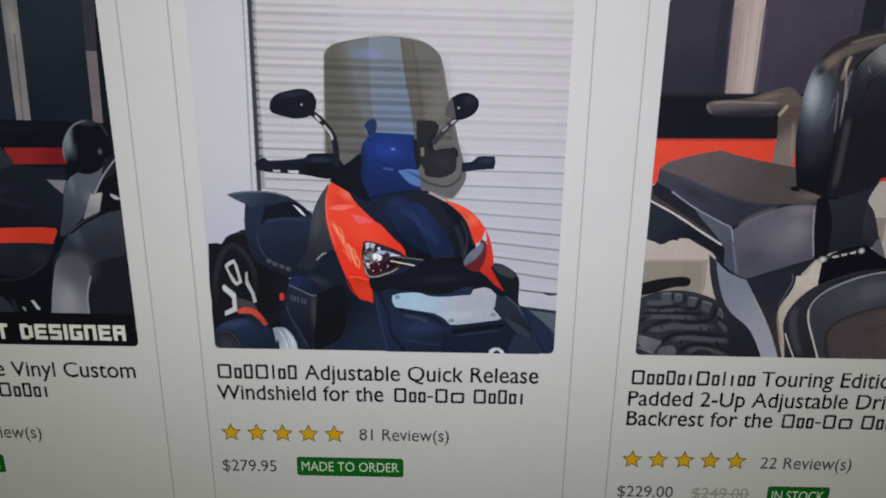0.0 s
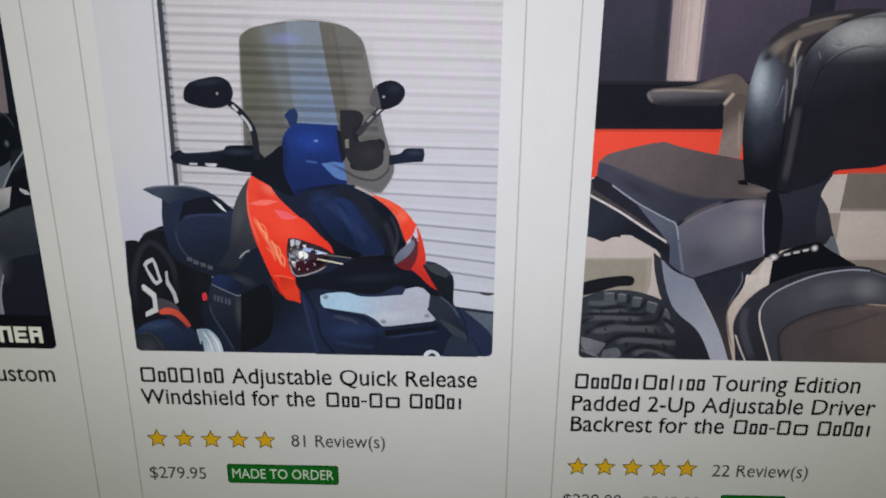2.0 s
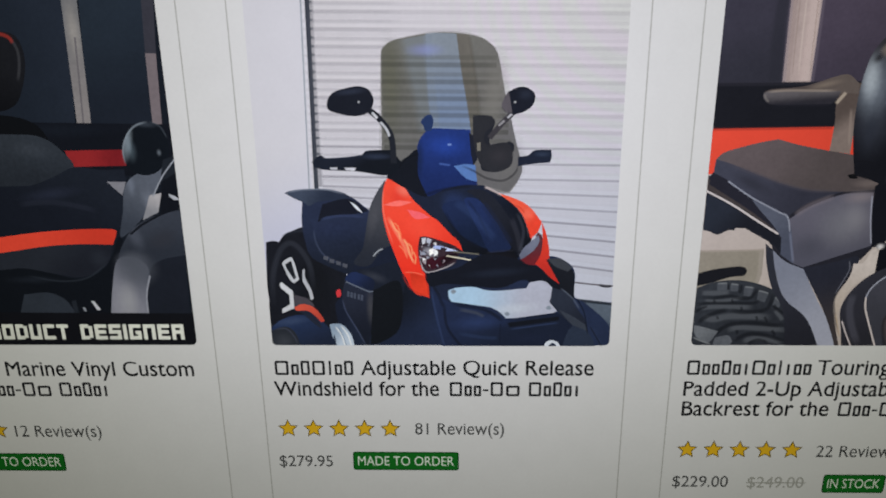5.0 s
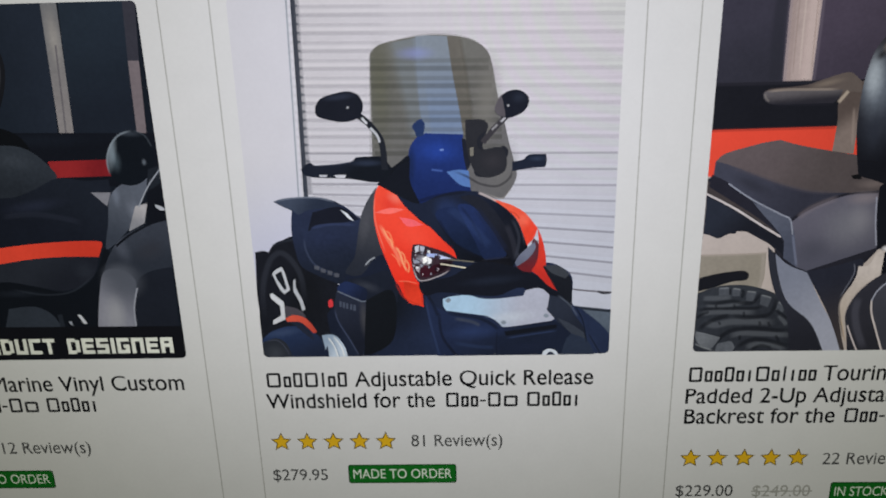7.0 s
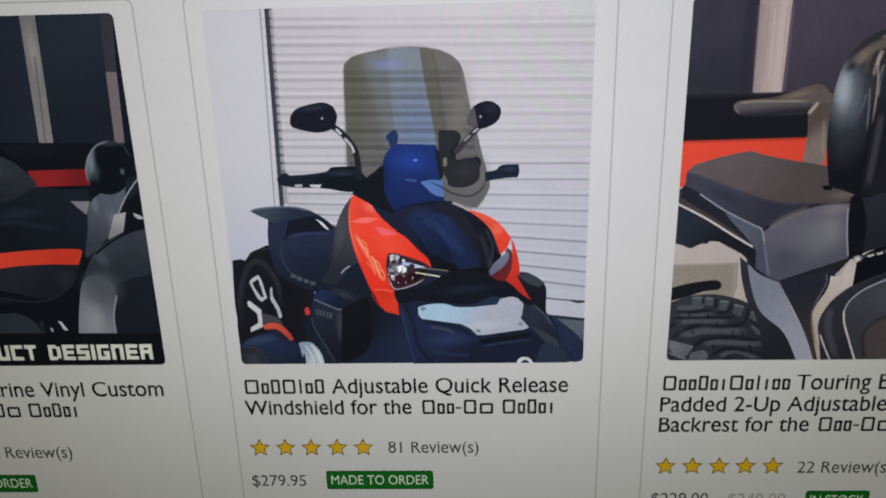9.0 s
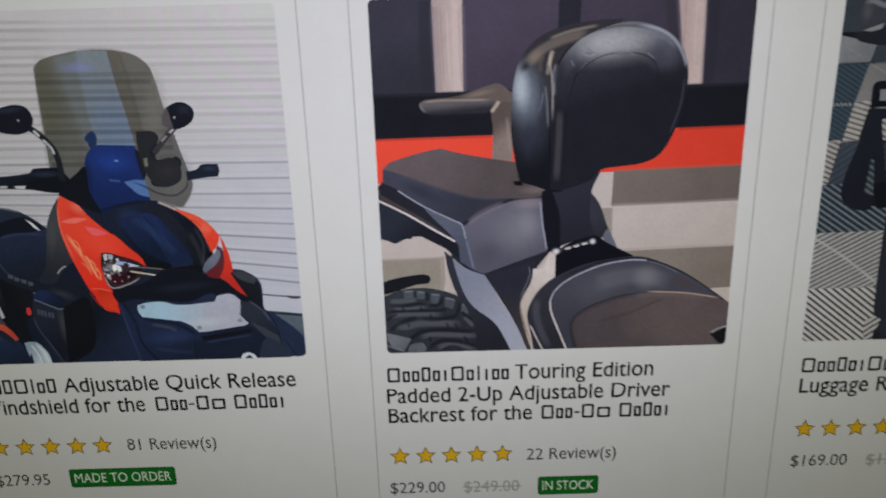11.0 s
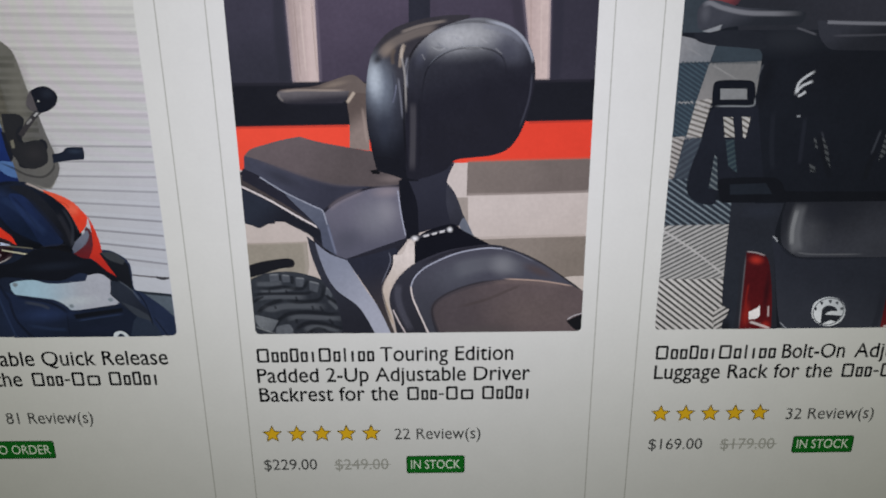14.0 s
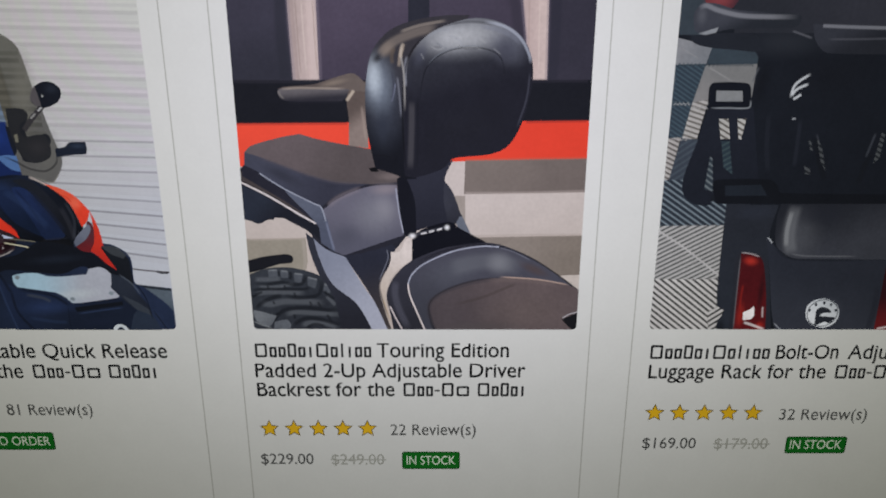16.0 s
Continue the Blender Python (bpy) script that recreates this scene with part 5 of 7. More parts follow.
brush(photo_c, "beam_blur", [(-2.5, 74.6), (14.6, 74.6), (36.4, 74.6)], 1.74, "#302f3a", 0.7, False)
brush(photo_c, "beam_blur", [(81.7, 74.8), (91.1, 74.9), (98.9, 74.9)], 1.57, "#302e3a", 0.7, False)
shape(photo_c, "red_stripe", [(-6.8, 62.9, 1), (104.4, 64, 1), (105.1, 53.3, 1), (-8.1, 50.3, 1)],
      lit("#e84d3b", to=("#dc4232", (2.5, 60.6), (93.5, 58.8)), grain=0.02))
brush(photo_c, "stripe_blur", [(-0.8, 62.8), (13.8, 62.9), (31.5, 63)], 1.22, "#7b2c2a", 0.7, False)
brush(photo_c, "stripe_blur", [(82.1, 63.5), (91.6, 63.7), (99.3, 63.8)], 1.22, "#7a2b2a", 0.7, False)
shape(photo_c, "cream_floor", [(-8.1, 50.5, 1), (105.1, 53.3, 1), (109.1, -4.3, 1), (-13.7, -3.7, 1)],
      lit("#c2b7b7", to=("#bcb0ae", (61.5, 45.8), (61.5, 12.8)), grain=0.03))
shape(photo_c, "taupe_tile", [(65, 52.6, 1), (105.1, 53.3, 1), (105.8, 43.4, 1), (64.7, 42.7, 1)],
      lit("#776d6b", to=("#6e6463", (69.6, 50.8), (95.8, 44.9)), grain=0.04))
brush(photo_c, "tile_blur", [(65.1, 43), (81.2, 43.1), (99.9, 43.6)], 1.22, "#a99d9c", 0.7, False)
brush(photo_c, "tile_blur", [(65, 52.7), (80.8, 53), (99.9, 53.3)], 1.22, "#b06153", 0.6, False)
shape(photo_c, "taupe_tile", [(66.9, 29.5, 1), (106.7, 30.4, 1), (107.7, 16.2, 1), (66.6, 16.4, 1)],
      lit("#887e7a", to=("#7e746f", (78.3, 28.8), (97.2, 19.9)), grain=0.05))
shape(photo_c, "taupe_tile", [(59.8, 42.2, 1), (65.1, 42.2, 1), (65.2, 33.3, 1), (59.8, 33.5, 1)],
      lit("#9a908d", grain=0.05))
brush(photo_c, "tile_blur", [(67.5, 29.9), (81.6, 30.2), (99.6, 30.4)], 1.39, "#a89c98", 0.7, False)
shape(photo_c, "cream_tile", [(89.7, 16.7, 1), (95.6, 17.7, 1), (107.5, 18, 1), (107.9, 12.6, 1), (93.3, 12.6, 1)],
      lit("#c1b6b4"))
shape(photo_c, "taupe_tile", [(-10.4, 28.8, 1), (17.7, 29.3, 1), (17.9, 22, 1), (16.6, 16.6, 1), (-11.6, 16.7, 1)],
      lit("#948d85", grain=0.05))
brush(photo_c, "tile_blur", [(-0.3, 28.9), (8, 29), (17.7, 29.3)], 1.22, "#b3a7a4", 0.7, False)
brush(photo_c, "tile_blur", [(17, 28.7), (17.2, 22), (16.6, 17)], 1.74, "#b0a6a3", 0.6, False)
shape(photo_c, "grab_handle_rear", [(32, 72.9, 1), (37.4, 74.7, 1), (37.2, 56, 1), (31.6, 56.8, 1), (31.9, 64.4), (31.5, 68.9)],
      lit("#5a4f4d", to=("#847673", (32.7, 66.8), (36, 62.1)), grain=0.05))
shape(photo_c, "armrest", [(12.4, 72.2), (14, 73.1), (22.3, 73.8), (26.5, 75), (30.3, 76.2), (33.7, 76.7), (36.7, 74.4, 1), (36.9, 71.7, 1), (33.2, 72), (23.8, 72), (14.4, 71.9)],
      lit("#4d4445", to=("#645a58", (17.6, 72.6), (33.3, 75.2)), grain=0.05))
shape(photo_c, "armrest_face", [(12.2, 71.7), (13.2, 72.6), (16, 72.6), (23.8, 72.5), (32.3, 72.5, 1), (31.6, 70.5), (30.2, 69.2, 1), (22.1, 69.1), (16.1, 69.1), (13.3, 69.7)],
      lit("#605c62", to=("#2e2d36", (22.2, 72.4), (22.4, 69.6)), grain=0.06))
brush(photo_c, "armrest_edge", [(12.8, 72.4), (18, 72.8), (25, 72.7), (31.6, 72.6)], 1.0, "#a79a93", 0.8)
brush(photo_c, "armrest_edge", [(12.6, 72.0), (13.0, 70.8), (14.0, 69.8)], 0.7, "#8b8583", 0.7)
bloom(photo_c, "armrest_top", 28, 74.2, 6, 1.2, 12, "#857870", 0.7)
brush(photo_c, "armrest_shade", [(14.2, 69), (22.1, 69), (30.9, 68.9)], 1.05, "#24242e", 0.7)
brush(photo_c, "handle_shine", [(31.3, 69.1), (32.7, 70.9), (33.7, 72.3)], 1.39, "#cbbcaf", 0.95)
brush(photo_c, "handle_shine", [(35.6, 68.3), (36.1, 62.9), (36.6, 57.6)], 1.05, "#a1928d", 0.6)
shape(photo_c, "mudguard", [(-1.8, 21.7, 1), (4.2, 23.4), (11, 24.3), (13, 23.9), (13.6, 22.7), (12.8, 21.5), (9.1, 21.1), (4.2, 19.5), (-2.2, 17.8, 1)],
      lit("#1b1c23"))
shape(photo_c, "rear_tyre", [(-2.3, 16.7, 1), (4.2, 19.5), (10.7, 20.2), (15.7, 19.5), (20.7, 17.8), (24.8, 15.1), (27.9, 8.3), (32.1, -3.9, 1), (-4.1, -3.7, 1)],
      lit("#343841", to=("#2d3039", (5.5, 18.4), (19.8, 1.8)), grain=0.1))
brush(photo_c, "tread_top", [(1.3, 16.3), (5.3, 16.3), (9.8, 16.6)], 2.2, "#646872", 0.8)
brush(photo_c, "tread_top", [(2.1, 14.1), (7.7, 13.9), (13.8, 15)], 1.6, "#646872", 0.8)
brush(photo_c, "tread_top", [(1.2, 11.6), (5, 12.1), (11, 12.1), (17, 11.9)], 2.2, "#646872", 0.8)
brush(photo_c, "tread_top", [(2.2, 9), (5.6, 8.2), (9.9, 9.1), (16.8, 9.1), (22.8, 8.7)], 3, "#646872", 0.8)
brush(photo_c, "tread_top", [(9.6, 4.5), (13.1, 5.6), (18.3, 5.4), (25.2, 5), (29, 4.4)], 2.4, "#646872", 0.8)
brush(photo_c, "tread_top", [(14.6, 0.9), (17.8, 2.2), (22.4, 1.8), (26.7, 0.3)], 2.4, "#646872", 0.8)
brush(photo_c, "tread_top", [(22.9, 11.1), (24.5, 9.3), (25.7, 7.8)], 1.8, "#646872", 0.8)
shape(photo_c, "tyre_lug", [(5.7, 19.2, 1), (8.6, 19.3, 1), (8.7, 17.3, 1), (5.9, 17, 1)],
      lit("#4d515b", grain=0.12))
brush(photo_c, "lug_edge", [(5.7, 19.2), (8.6, 19.3)], 0.7, "#92969f", 0.8)
shape(photo_c, "tyre_lug", [(9.5, 19.1, 1), (11.8, 18.8, 1), (11.7, 16.8, 1), (9.6, 16.8, 1)],
      lit("#4d515b", grain=0.12))
brush(photo_c, "lug_edge", [(9.5, 19.1), (11.8, 18.8)], 0.7, "#92969f", 0.8)
shape(photo_c, "tyre_lug", [(13.5, 18.2, 1), (16.2, 17.9, 1), (15.6, 15.2, 1), (13.5, 15.5, 1)],
      lit("#4d515b", grain=0.12))
brush(photo_c, "lug_edge", [(13.5, 18.2), (16.2, 17.9)], 0.7, "#92969f", 0.8)
shape(photo_c, "tyre_lug", [(17.5, 17.1, 1), (20.6, 16.2, 1), (19.8, 13.5, 1), (17.5, 14.2, 1)],
      lit("#4d515b", grain=0.12))
brush(photo_c, "lug_edge", [(17.5, 17.1), (20.6, 16.2)], 0.7, "#92969f", 0.8)
shape(photo_c, "tyre_lug", [(22.5, 15.1, 1), (24.6, 13.3, 1), (24, 11.8, 1), (22.1, 12.6, 1)],
      lit("#4d515b", grain=0.12))
brush(photo_c, "lug_edge", [(22.5, 15.1), (24.6, 13.3)], 0.7, "#92969f", 0.8)
brush(photo_c, "tyre_groove", [(0.2, 15.2), (5.2, 14.8), (9.5, 15.4), (12.4, 14.8), (15.4, 14.8), (16.8, 16.6), (17, 18)], 1.625, "#12141a", 0.95)
brush(photo_c, "tyre_groove", [(12.3, 19), (12.6, 17.3), (12, 16.3)], 1.5, "#12141a", 0.95)
brush(photo_c, "tyre_groove", [(8.8, 19.1), (9, 17.2)], 1, "#12141a", 0.95)
brush(photo_c, "tyre_groove", [(-0.1, 12.7), (3.7, 13.2), (10.2, 13.2), (16.4, 13.2), (18.5, 13.9)], 1.5, "#12141a", 0.95)
brush(photo_c, "tyre_groove", [(9.7, 11.2), (13.5, 10.4), (17.4, 10.6), (20.4, 11.3), (21.5, 13.3), (21.8, 16.4)], 1.875, "#12141a", 0.95)
brush(photo_c, "tyre_groove", [(1.1, 6.4), (2.6, 8.3), (4.8, 9.7), (7.8, 10.8), (9.7, 11)], 2, "#12141a", 0.95)
brush(photo_c, "tyre_groove", [(5.4, 1.5), (6.8, 3.6), (8.3, 5.3), (11, 6.7), (17.2, 7.1), (24.1, 6.3), (27.7, 6.9)], 2, "#12141a", 0.95)
brush(photo_c, "tyre_groove", [(11.7, 0.4), (14, 2.6), (17, 3.7), (21.6, 3.1), (26.3, 1.8), (31, 2.4)], 2, "#12141a", 0.95)
brush(photo_c, "tyre_groove", [(13.2, 12.3), (13.6, 10.6)], 1.125, "#12141a", 0.95)
brush(photo_c, "tyre_groove", [(12.8, 5.1), (13, 3.4)], 1.25, "#12141a", 0.95)
brush(photo_c, "tyre_groove", [(17.8, 9.3), (18.4, 7.8)], 1.125, "#12141a", 0.95)
brush(photo_c, "tyre_groove", [(22.8, 5), (24.1, 2.9)], 1.25, "#12141a", 0.95)
brush(photo_c, "tyre_groove", [(22.2, 12.9), (23.8, 11.1), (25.8, 10)], 1.5, "#12141a", 0.95)
brush(photo_c, "tyre_groove", [(-0.3, 10.1), (1.9, 11.6), (3.7, 12.3)], 1.375, "#12141a", 0.95)
brush(photo_c, "tyre_groove", [(5.2, 14.5), (5.6, 13.2)], 1, "#12141a", 0.95)
brush(photo_c, "tyre_groove", [(10.3, 14.6), (10.7, 13.4)], 1, "#12141a", 0.95)
brush(photo_c, "tyre_groove", [(6.5, 9.3), (7.1, 8.2)], 1, "#12141a", 0.95)
brush(photo_c, "tyre_groove", [(16.3, 0.5), (19.1, 1.8), (22.4, 0.9)], 1.375, "#12141a", 0.95)
brush(photo_c, "tyre_groove", [(20.2, 9.1), (21.2, 7.3)], 1.125, "#12141a", 0.95)
brush(photo_c, "tyre_groove", [(26.1, 9.6), (27, 7)], 1.25, "#12141a", 0.95)
shape(photo_c, "tyre_wall", [(0.4, 6.4, 1), (3.3, 5.7), (7.4, 4.5, 1), (5.6, 1.5), (4.1, 0.8, 1), (1.6, 2.3), (0.4, 4.4)],
      lit("#72767f", to=("#565a64", (3, 6), (9, 1)), grain=0.1))
shape(photo_c, "tyre_wall", [(6.7, 2.5, 1), (10.4, 3.2), (11.8, 1.3, 1), (10.6, -0.4), (6.1, -0.4, 1)],
      lit("#5c606a", grain=0.1))
brush(photo_c, "wall_rib", [(0.1, 2.7), (2.8, 1.4), (5.8, 0.4)], 0.7, "#9a9ea6", 0.8)
bloom(photo_c, "tyre_shade", 28.5, 3, 5, 6.5, 20, "#262932", 0.9)
shape(photo_c, "inner_fork", [(17.8, 31.1, 1), (20.2, 29, 1), (21.4, 23.4), (23.6, 17.3), (26.3, 13.5), (32.6, 7.9), (38.4, -3.9, 1), (27.6, -3.9, 1), (25.4, 10.2), (21.1, 18), (18.8, 25.1)],
      lit("#30323e", to=("#262731", (21, 22), (32, 1.8))))
shape(photo_c, "seat_shadow", [(19.1, 33.3, 1), (48.5, 31.5, 1), (47.1, 29.2, 1), (44.7, 26.1, 1), (37.9, 25.1, 1), (28.9, 21.9, 1), (23.7, 25.1, 1), (20, 28.3, 1)],
      lit("#25252f"))
shape(photo_c, "fork_panel", [(20, 29.2, 1), (23.9, 25.8), (29.3, 23.5, 1), (30.4, 21.6), (34.2, 14.7), (37.8, 8.8), (42.4, -0.5), (43, -4, 1), (38.4, -3.9, 1), (32.6, 7.9), (26.3, 13.5), (23.6, 17.3), (21.4, 23.4)],
      lit("#81869b", to=("#aaadc2", (23.6, 23.7), (39.8, 1.7)), grain=0.04))
shape(photo_c, "fork_shadow", [(29, 24, 1), (36.3, 26.1), (43.1, 27.5, 1), (44.4, 26.3), (42.9, 21.5), (39.7, 16.1), (39.3, 12.5), (41.1, 5.1), (44, -4, 1), (43, -4, 1), (37.8, 8.8), (30.4, 21.6)],
      lit("#292b39", to=("#423c3f", (34.5, 21.9), (41, 1.7))))
shape(photo_c, "cream_gap", [(43, 25.1, 1), (45.7, 25.4), (47.4, 28.9), (48.6, 29.4, 1), (49.8, 27.1), (49.3, 22.4, 1), (45.6, 19.9), (42.6, 16.1), (41.1, 10.7), (42.4, 2.5, 1), (41.4, 4), (39.9, 11), (39.7, 14.7), (41.3, 18.3), (42.8, 22.2)],
      lit("#d0c5c5", to=("#c0b2ab", (46.4, 25.4), (41.2, 9.2))))
brush(photo_c, "gap_edge", [(42, 26.1), (42.6, 22.6), (39.5, 15.4), (39.9, 10.7), (42.4, 2.1)], 0.87, "#201f26", 0.9)
brush(photo_c, "gap_edge", [(41.7, 26.1), (42.1, 22.9), (39, 15.6)], 0.52, "#828598", 0.8)
brush(photo_c, "gap_gold", [(40.2, 10.1), (41.5, 6.2), (42.6, 2.5)], 0.44, "#c4a88b", 0.8)
shape(photo_c, "beam_base", [(-0.8, 50.9, 1), (12.4, 43.5, 1), (22.6, 32.8, 1), (22.3, 27.9, 1), (18.2, 31.8, 1), (12.6, 34.9, 1), (-1.5, 43.5, 1)],
      lit("#2d2d37"))
shape(photo_c, "seat_underside", [(-1, 49, 1), (5.4, 48), (21.7, 34.2, 1), (22.3, 27.9, 1), (29, 24), (43, 27.2), (47.5, 29.9, 1), (50.6, 30.6), (50.8, 45.9, 1), (35.4, 47.6), (22.3, 46), (1.7, 51.6, 1)],
      lit("#272732"))
shape(photo_c, "brown_strip", [(-0.9, 50, 1), (3, 48), (12.3, 42.7), (19.3, 36.7), (21.9, 33.5, 1), (18.4, 35.2), (9, 41.7), (-1.2, 46.8, 1)],
      lit("#453f42"))
shape(photo_c, "grab_beam", [(-1.3, 45.7, 1), (4.2, 43.4), (12, 38.6), (19.7, 34.2), (21.9, 32.4, 1), (22.3, 28.3, 1), (18.2, 32.1), (12.6, 35.2), (9, 35.6, 1), (8.6, 34.9, 1), (6.8, 34.9), (4.2, 33.7), (1.8, 34.6), (-2.2, 35.6, 1)],
      lit("#2a2f3d", to=("#1e202a", (4.1, 41.8), (11.8, 35.9))))
stroke(photo_c, "pinstripe", [(-1.2, 46.7), (7.4, 42.2), (15.2, 37.3), (21, 33.8)], 0.56, lit("#cfc7cc"))
shape(photo_c, "seat_left_face", [(1.6, 54.8, 1), (5.1, 54), (12.9, 50.9), (20, 48.3), (28, 46.3), (37.8, 45.9, 1), (29.5, 43.4), (25, 40.6), (23.1, 38.8, 1), (12.4, 44), (5.5, 49), (1.3, 50.9, 1)],
      lit("#434556", to=("#363746", (8.1, 51.7), (25.4, 43.5)), grain=0.05))
bloom(photo_c, "seat_left_dusk", 12, 48.2, 9, 2.6, -26, "#2c2d38", 0.6)
shape(photo_c, "seat_low_strip", [(1, 51.3, 1), (5.5, 49), (12.4, 44), (18.7, 39.3), (21.9, 33.1, 1), (19.3, 35.5), (12.2, 40.6), (0.4, 48, 1)],
      lit("#272733"))
shape(photo_c, "seat_corner", [(12.4, 43.7, 1), (21.1, 39.6), (23.2, 38.3, 1), (24.6, 34.2), (26.2, 25.1, 1), (22.3, 27.8, 1), (21.9, 32.8, 1), (19.3, 36.2), (15.1, 40.6)],
      lit("#5a5f72", to=("#4e5367", (17.1, 40.1), (23.9, 29))))
shape(photo_c, "passenger_seat", [(1.6, 54.8, 1), (3.7, 56.7), (8.6, 58.2), (13.5, 59.4), (17.7, 60.1, 1), (23, 58.6), (31, 57), (40.2, 55.4, 1), (41, 50.8), (47.5, 48.2, 1), (47.1, 46.5), (37.8, 45.7, 1), (28, 46.1), (20, 48.1), (12.9, 50.7), (5.1, 53.8)],
      lit("#63595e", to=("#554d50", (13.4, 57.4), (28.9, 47.6)), spots=[(43.6, 47.9, 5.2, 1.4, 0, "#7d7172", 0.6)], grain=0.05))
brush(photo_c, "seat_blur", [(1.9, 54.5), (12.9, 50.7), (20, 48.1), (28, 46.1), (37, 45.9)], 1.57, "#4d4a56", 0.7)
shape(photo_c, "seat_front", [(23.2, 37.9, 1), (27, 40.8), (32.3, 43.4), (37.8, 45.1), (45.1, 45.4, 1), (45.8, 37.8), (47, 30.3, 1), (38, 27.2), (29, 24, 1), (26.2, 25.1, 1), (24.6, 34.2)],
      lit("#656374", to=("#565667", (35.1, 39.2), (34.6, 25.8)), spots=[(38.5, 36.5, 8.0, 7.5, 10, "#787885", 0.75)], grain=0.03))
bloom(photo_c, "seat_front_shade", 41.8, 44.2, 6.5, 2.6, 4, "#8a818b", 0.75)
brush(photo_c, "seat_front_rim", [(24.6, 38.9), (28.6, 41.9), (35.3, 44.6)], 2.6, "#837a86", 0.6)
bloom(photo_c, "seat_front_sheen", 41.5, 38.5, 4.5, 6, 8, "#8d8b97", 0.5)
bloom(photo_c, "seat_front_dusk", 30, 30, 6, 5, 20, "#4b4c5b", 0.6)
stroke(photo_c, "seat_edge", [(5.5, 48.8), (12.4, 44.2), (20.7, 39.9), (22.9, 38.6), (24, 34.5)], 0.45, lit("#8e92a5"))
brush(photo_c, "seat_edge", [(24, 34.8), (25.1, 29.8), (26.2, 25.1)], 1.05, "#8e94b2", 0.6)
stroke(photo_c, "seat_edge", [(44.9, 44.4), (45.6, 37.8), (46.8, 31)], 0.42, lit("#999bb0"))
shape(photo_c, "post_left", [(45.2, 47.2, 1), (49.1, 49.8, 1), (50.3, 42.5), (50.8, 31.5, 1), (47.3, 29.9, 1), (45.9, 37.8)],
      lit("#161720"))
shape(photo_c, "support_post", [(47.5, 48.8, 1), (61.4, 52.7, 1), (59.2, 47.8), (59.5, 45), (61.8, 40.5), (64.3, 36.1, 1), (63.6, 34.4), (56.5, 33.4), (50.7, 31.7, 1), (50.3, 40.9)],
      lit("#2d2e3b", to=("#262733", (53.3, 47.5), (54.8, 34.9)), grain=0.04))
brush(photo_c, "post_flank", [(58.8, 45.5), (61.5, 40.5), (63.8, 35.7)], 1.57, "#4b4d5e", 0.7)
shape(photo_c, "post_side", [(59, 46.7, 1), (61.5, 43.2), (64, 35.7), (63, 33.7, 1), (60.2, 34, 1), (58.8, 40.5)],
      lit("#363743", to=("#272832", (66, 44), (69, 33))))
shape(photo_c, "post_foot", [(62.5, 34, 1), (64.1, 36.1), (67.2, 29.9, 1), (63.5, 32)],
      lit("#636877"))
shape(photo_c, "hinge_block", [(49.4, 28.9, 1), (52.3, 32), (60.2, 34.4), (63.8, 32.3), (71.6, 28.1, 1), (66.5, 27.1), (58.1, 25.7), (52.2, 23.3), (49.3, 21.8, 1)],
      lit("#12131c"))
stroke(photo_c, "hinge_bolt", [(48.5, 29.9), (51.5, 30.8), (60.2, 33)], 0.87, lit("#3c3c46"))
bloom(photo_c, "bolt_nut", 49.5, 30.1, 1.6, 1.2, 0, "#e9e7f0", 0.95)
bloom(photo_c, "bolt_nut", 59.8, 32.7, 1.2, 1.2, 0, "#eaeaf3", 0.95)
stroke(photo_c, "bolt_thread", [(52.1, 30.7), (53.7, 31.1)], 0.63, lit("#ccc9d2"))
stroke(photo_c, "bolt_thread", [(54.5, 31.3), (56, 31.7)], 0.63, lit("#cbc9d1"))
stroke(photo_c, "bolt_thread", [(56.8, 31.9), (58.3, 32.3)], 0.63, lit("#cbc9d1"))
shape(photo_c, "driver_seat", [(44, -4, 1), (42.5, 5.1), (41.4, 11), (42.8, 15.6), (45.6, 19.4), (49.7, 22.6), (58.1, 26.1), (66.5, 27.6), (73.2, 27.9), (79.2, 26.2), (86.9, 22.4), (95.7, 16.3), (102.9, 10.8, 1), (103.8, -4.3, 1)],
      lit("#33333f", to=("#2c2c35", (48, 20.1), (54.6, -0.2)), grain=0.05))
brush(photo_c, "rim_shine", [(44.5, 16.5), (44, 11.9), (45.3, 6.4), (48.3, -0.2)], 3.14, "#5a5a6a", 0.7)
brush(photo_c, "rim_shade", [(50.5, 21.8), (59.8, 25.7), (69.9, 27.4), (79.2, 25.8)], 1.39, "#201f27", 0.8)
shape(photo_c, "seat_bolster", [(53.9, -4, 1), (50.5, 5.8), (48.2, 11.9), (48, 15.6), (49.5, 18.3), (53.2, 21.5), (61.5, 25.2), (69.9, 26.7), (75.3, 26.5), (82.6, 24), (89.5, 20.3), (97.5, 14.5, 1), (87.1, 16.5), (78.6, 17.1), (70.1, 16.4), (63.2, 14.6), (57.2, 11.7), (54.1, 8.2), (54.6, 2.6), (57.2, -4, 1)],
      lit("#494957", to=("#3f404c", (59.8, 23.6), (55.5, 5.4)), spots=[(62, 19, 10, 5, 18, "#545663", 0.7)], grain=0.04))
brush(photo_c, "bolster_sheen", [(60, 19.6), (68, 21.8), (75.5, 22), (83, 19.6)], 7.5, "#6d6f7a", 0.6)
bloom(photo_c, "bolster_sheen", 75.5, 21.6, 5.5, 5, -12, "#8f909a", 0.45)
bloom(photo_c, "bolster_shade", 86.2, 19.6, 7, 2.1, -24, "#504446", 0.8)
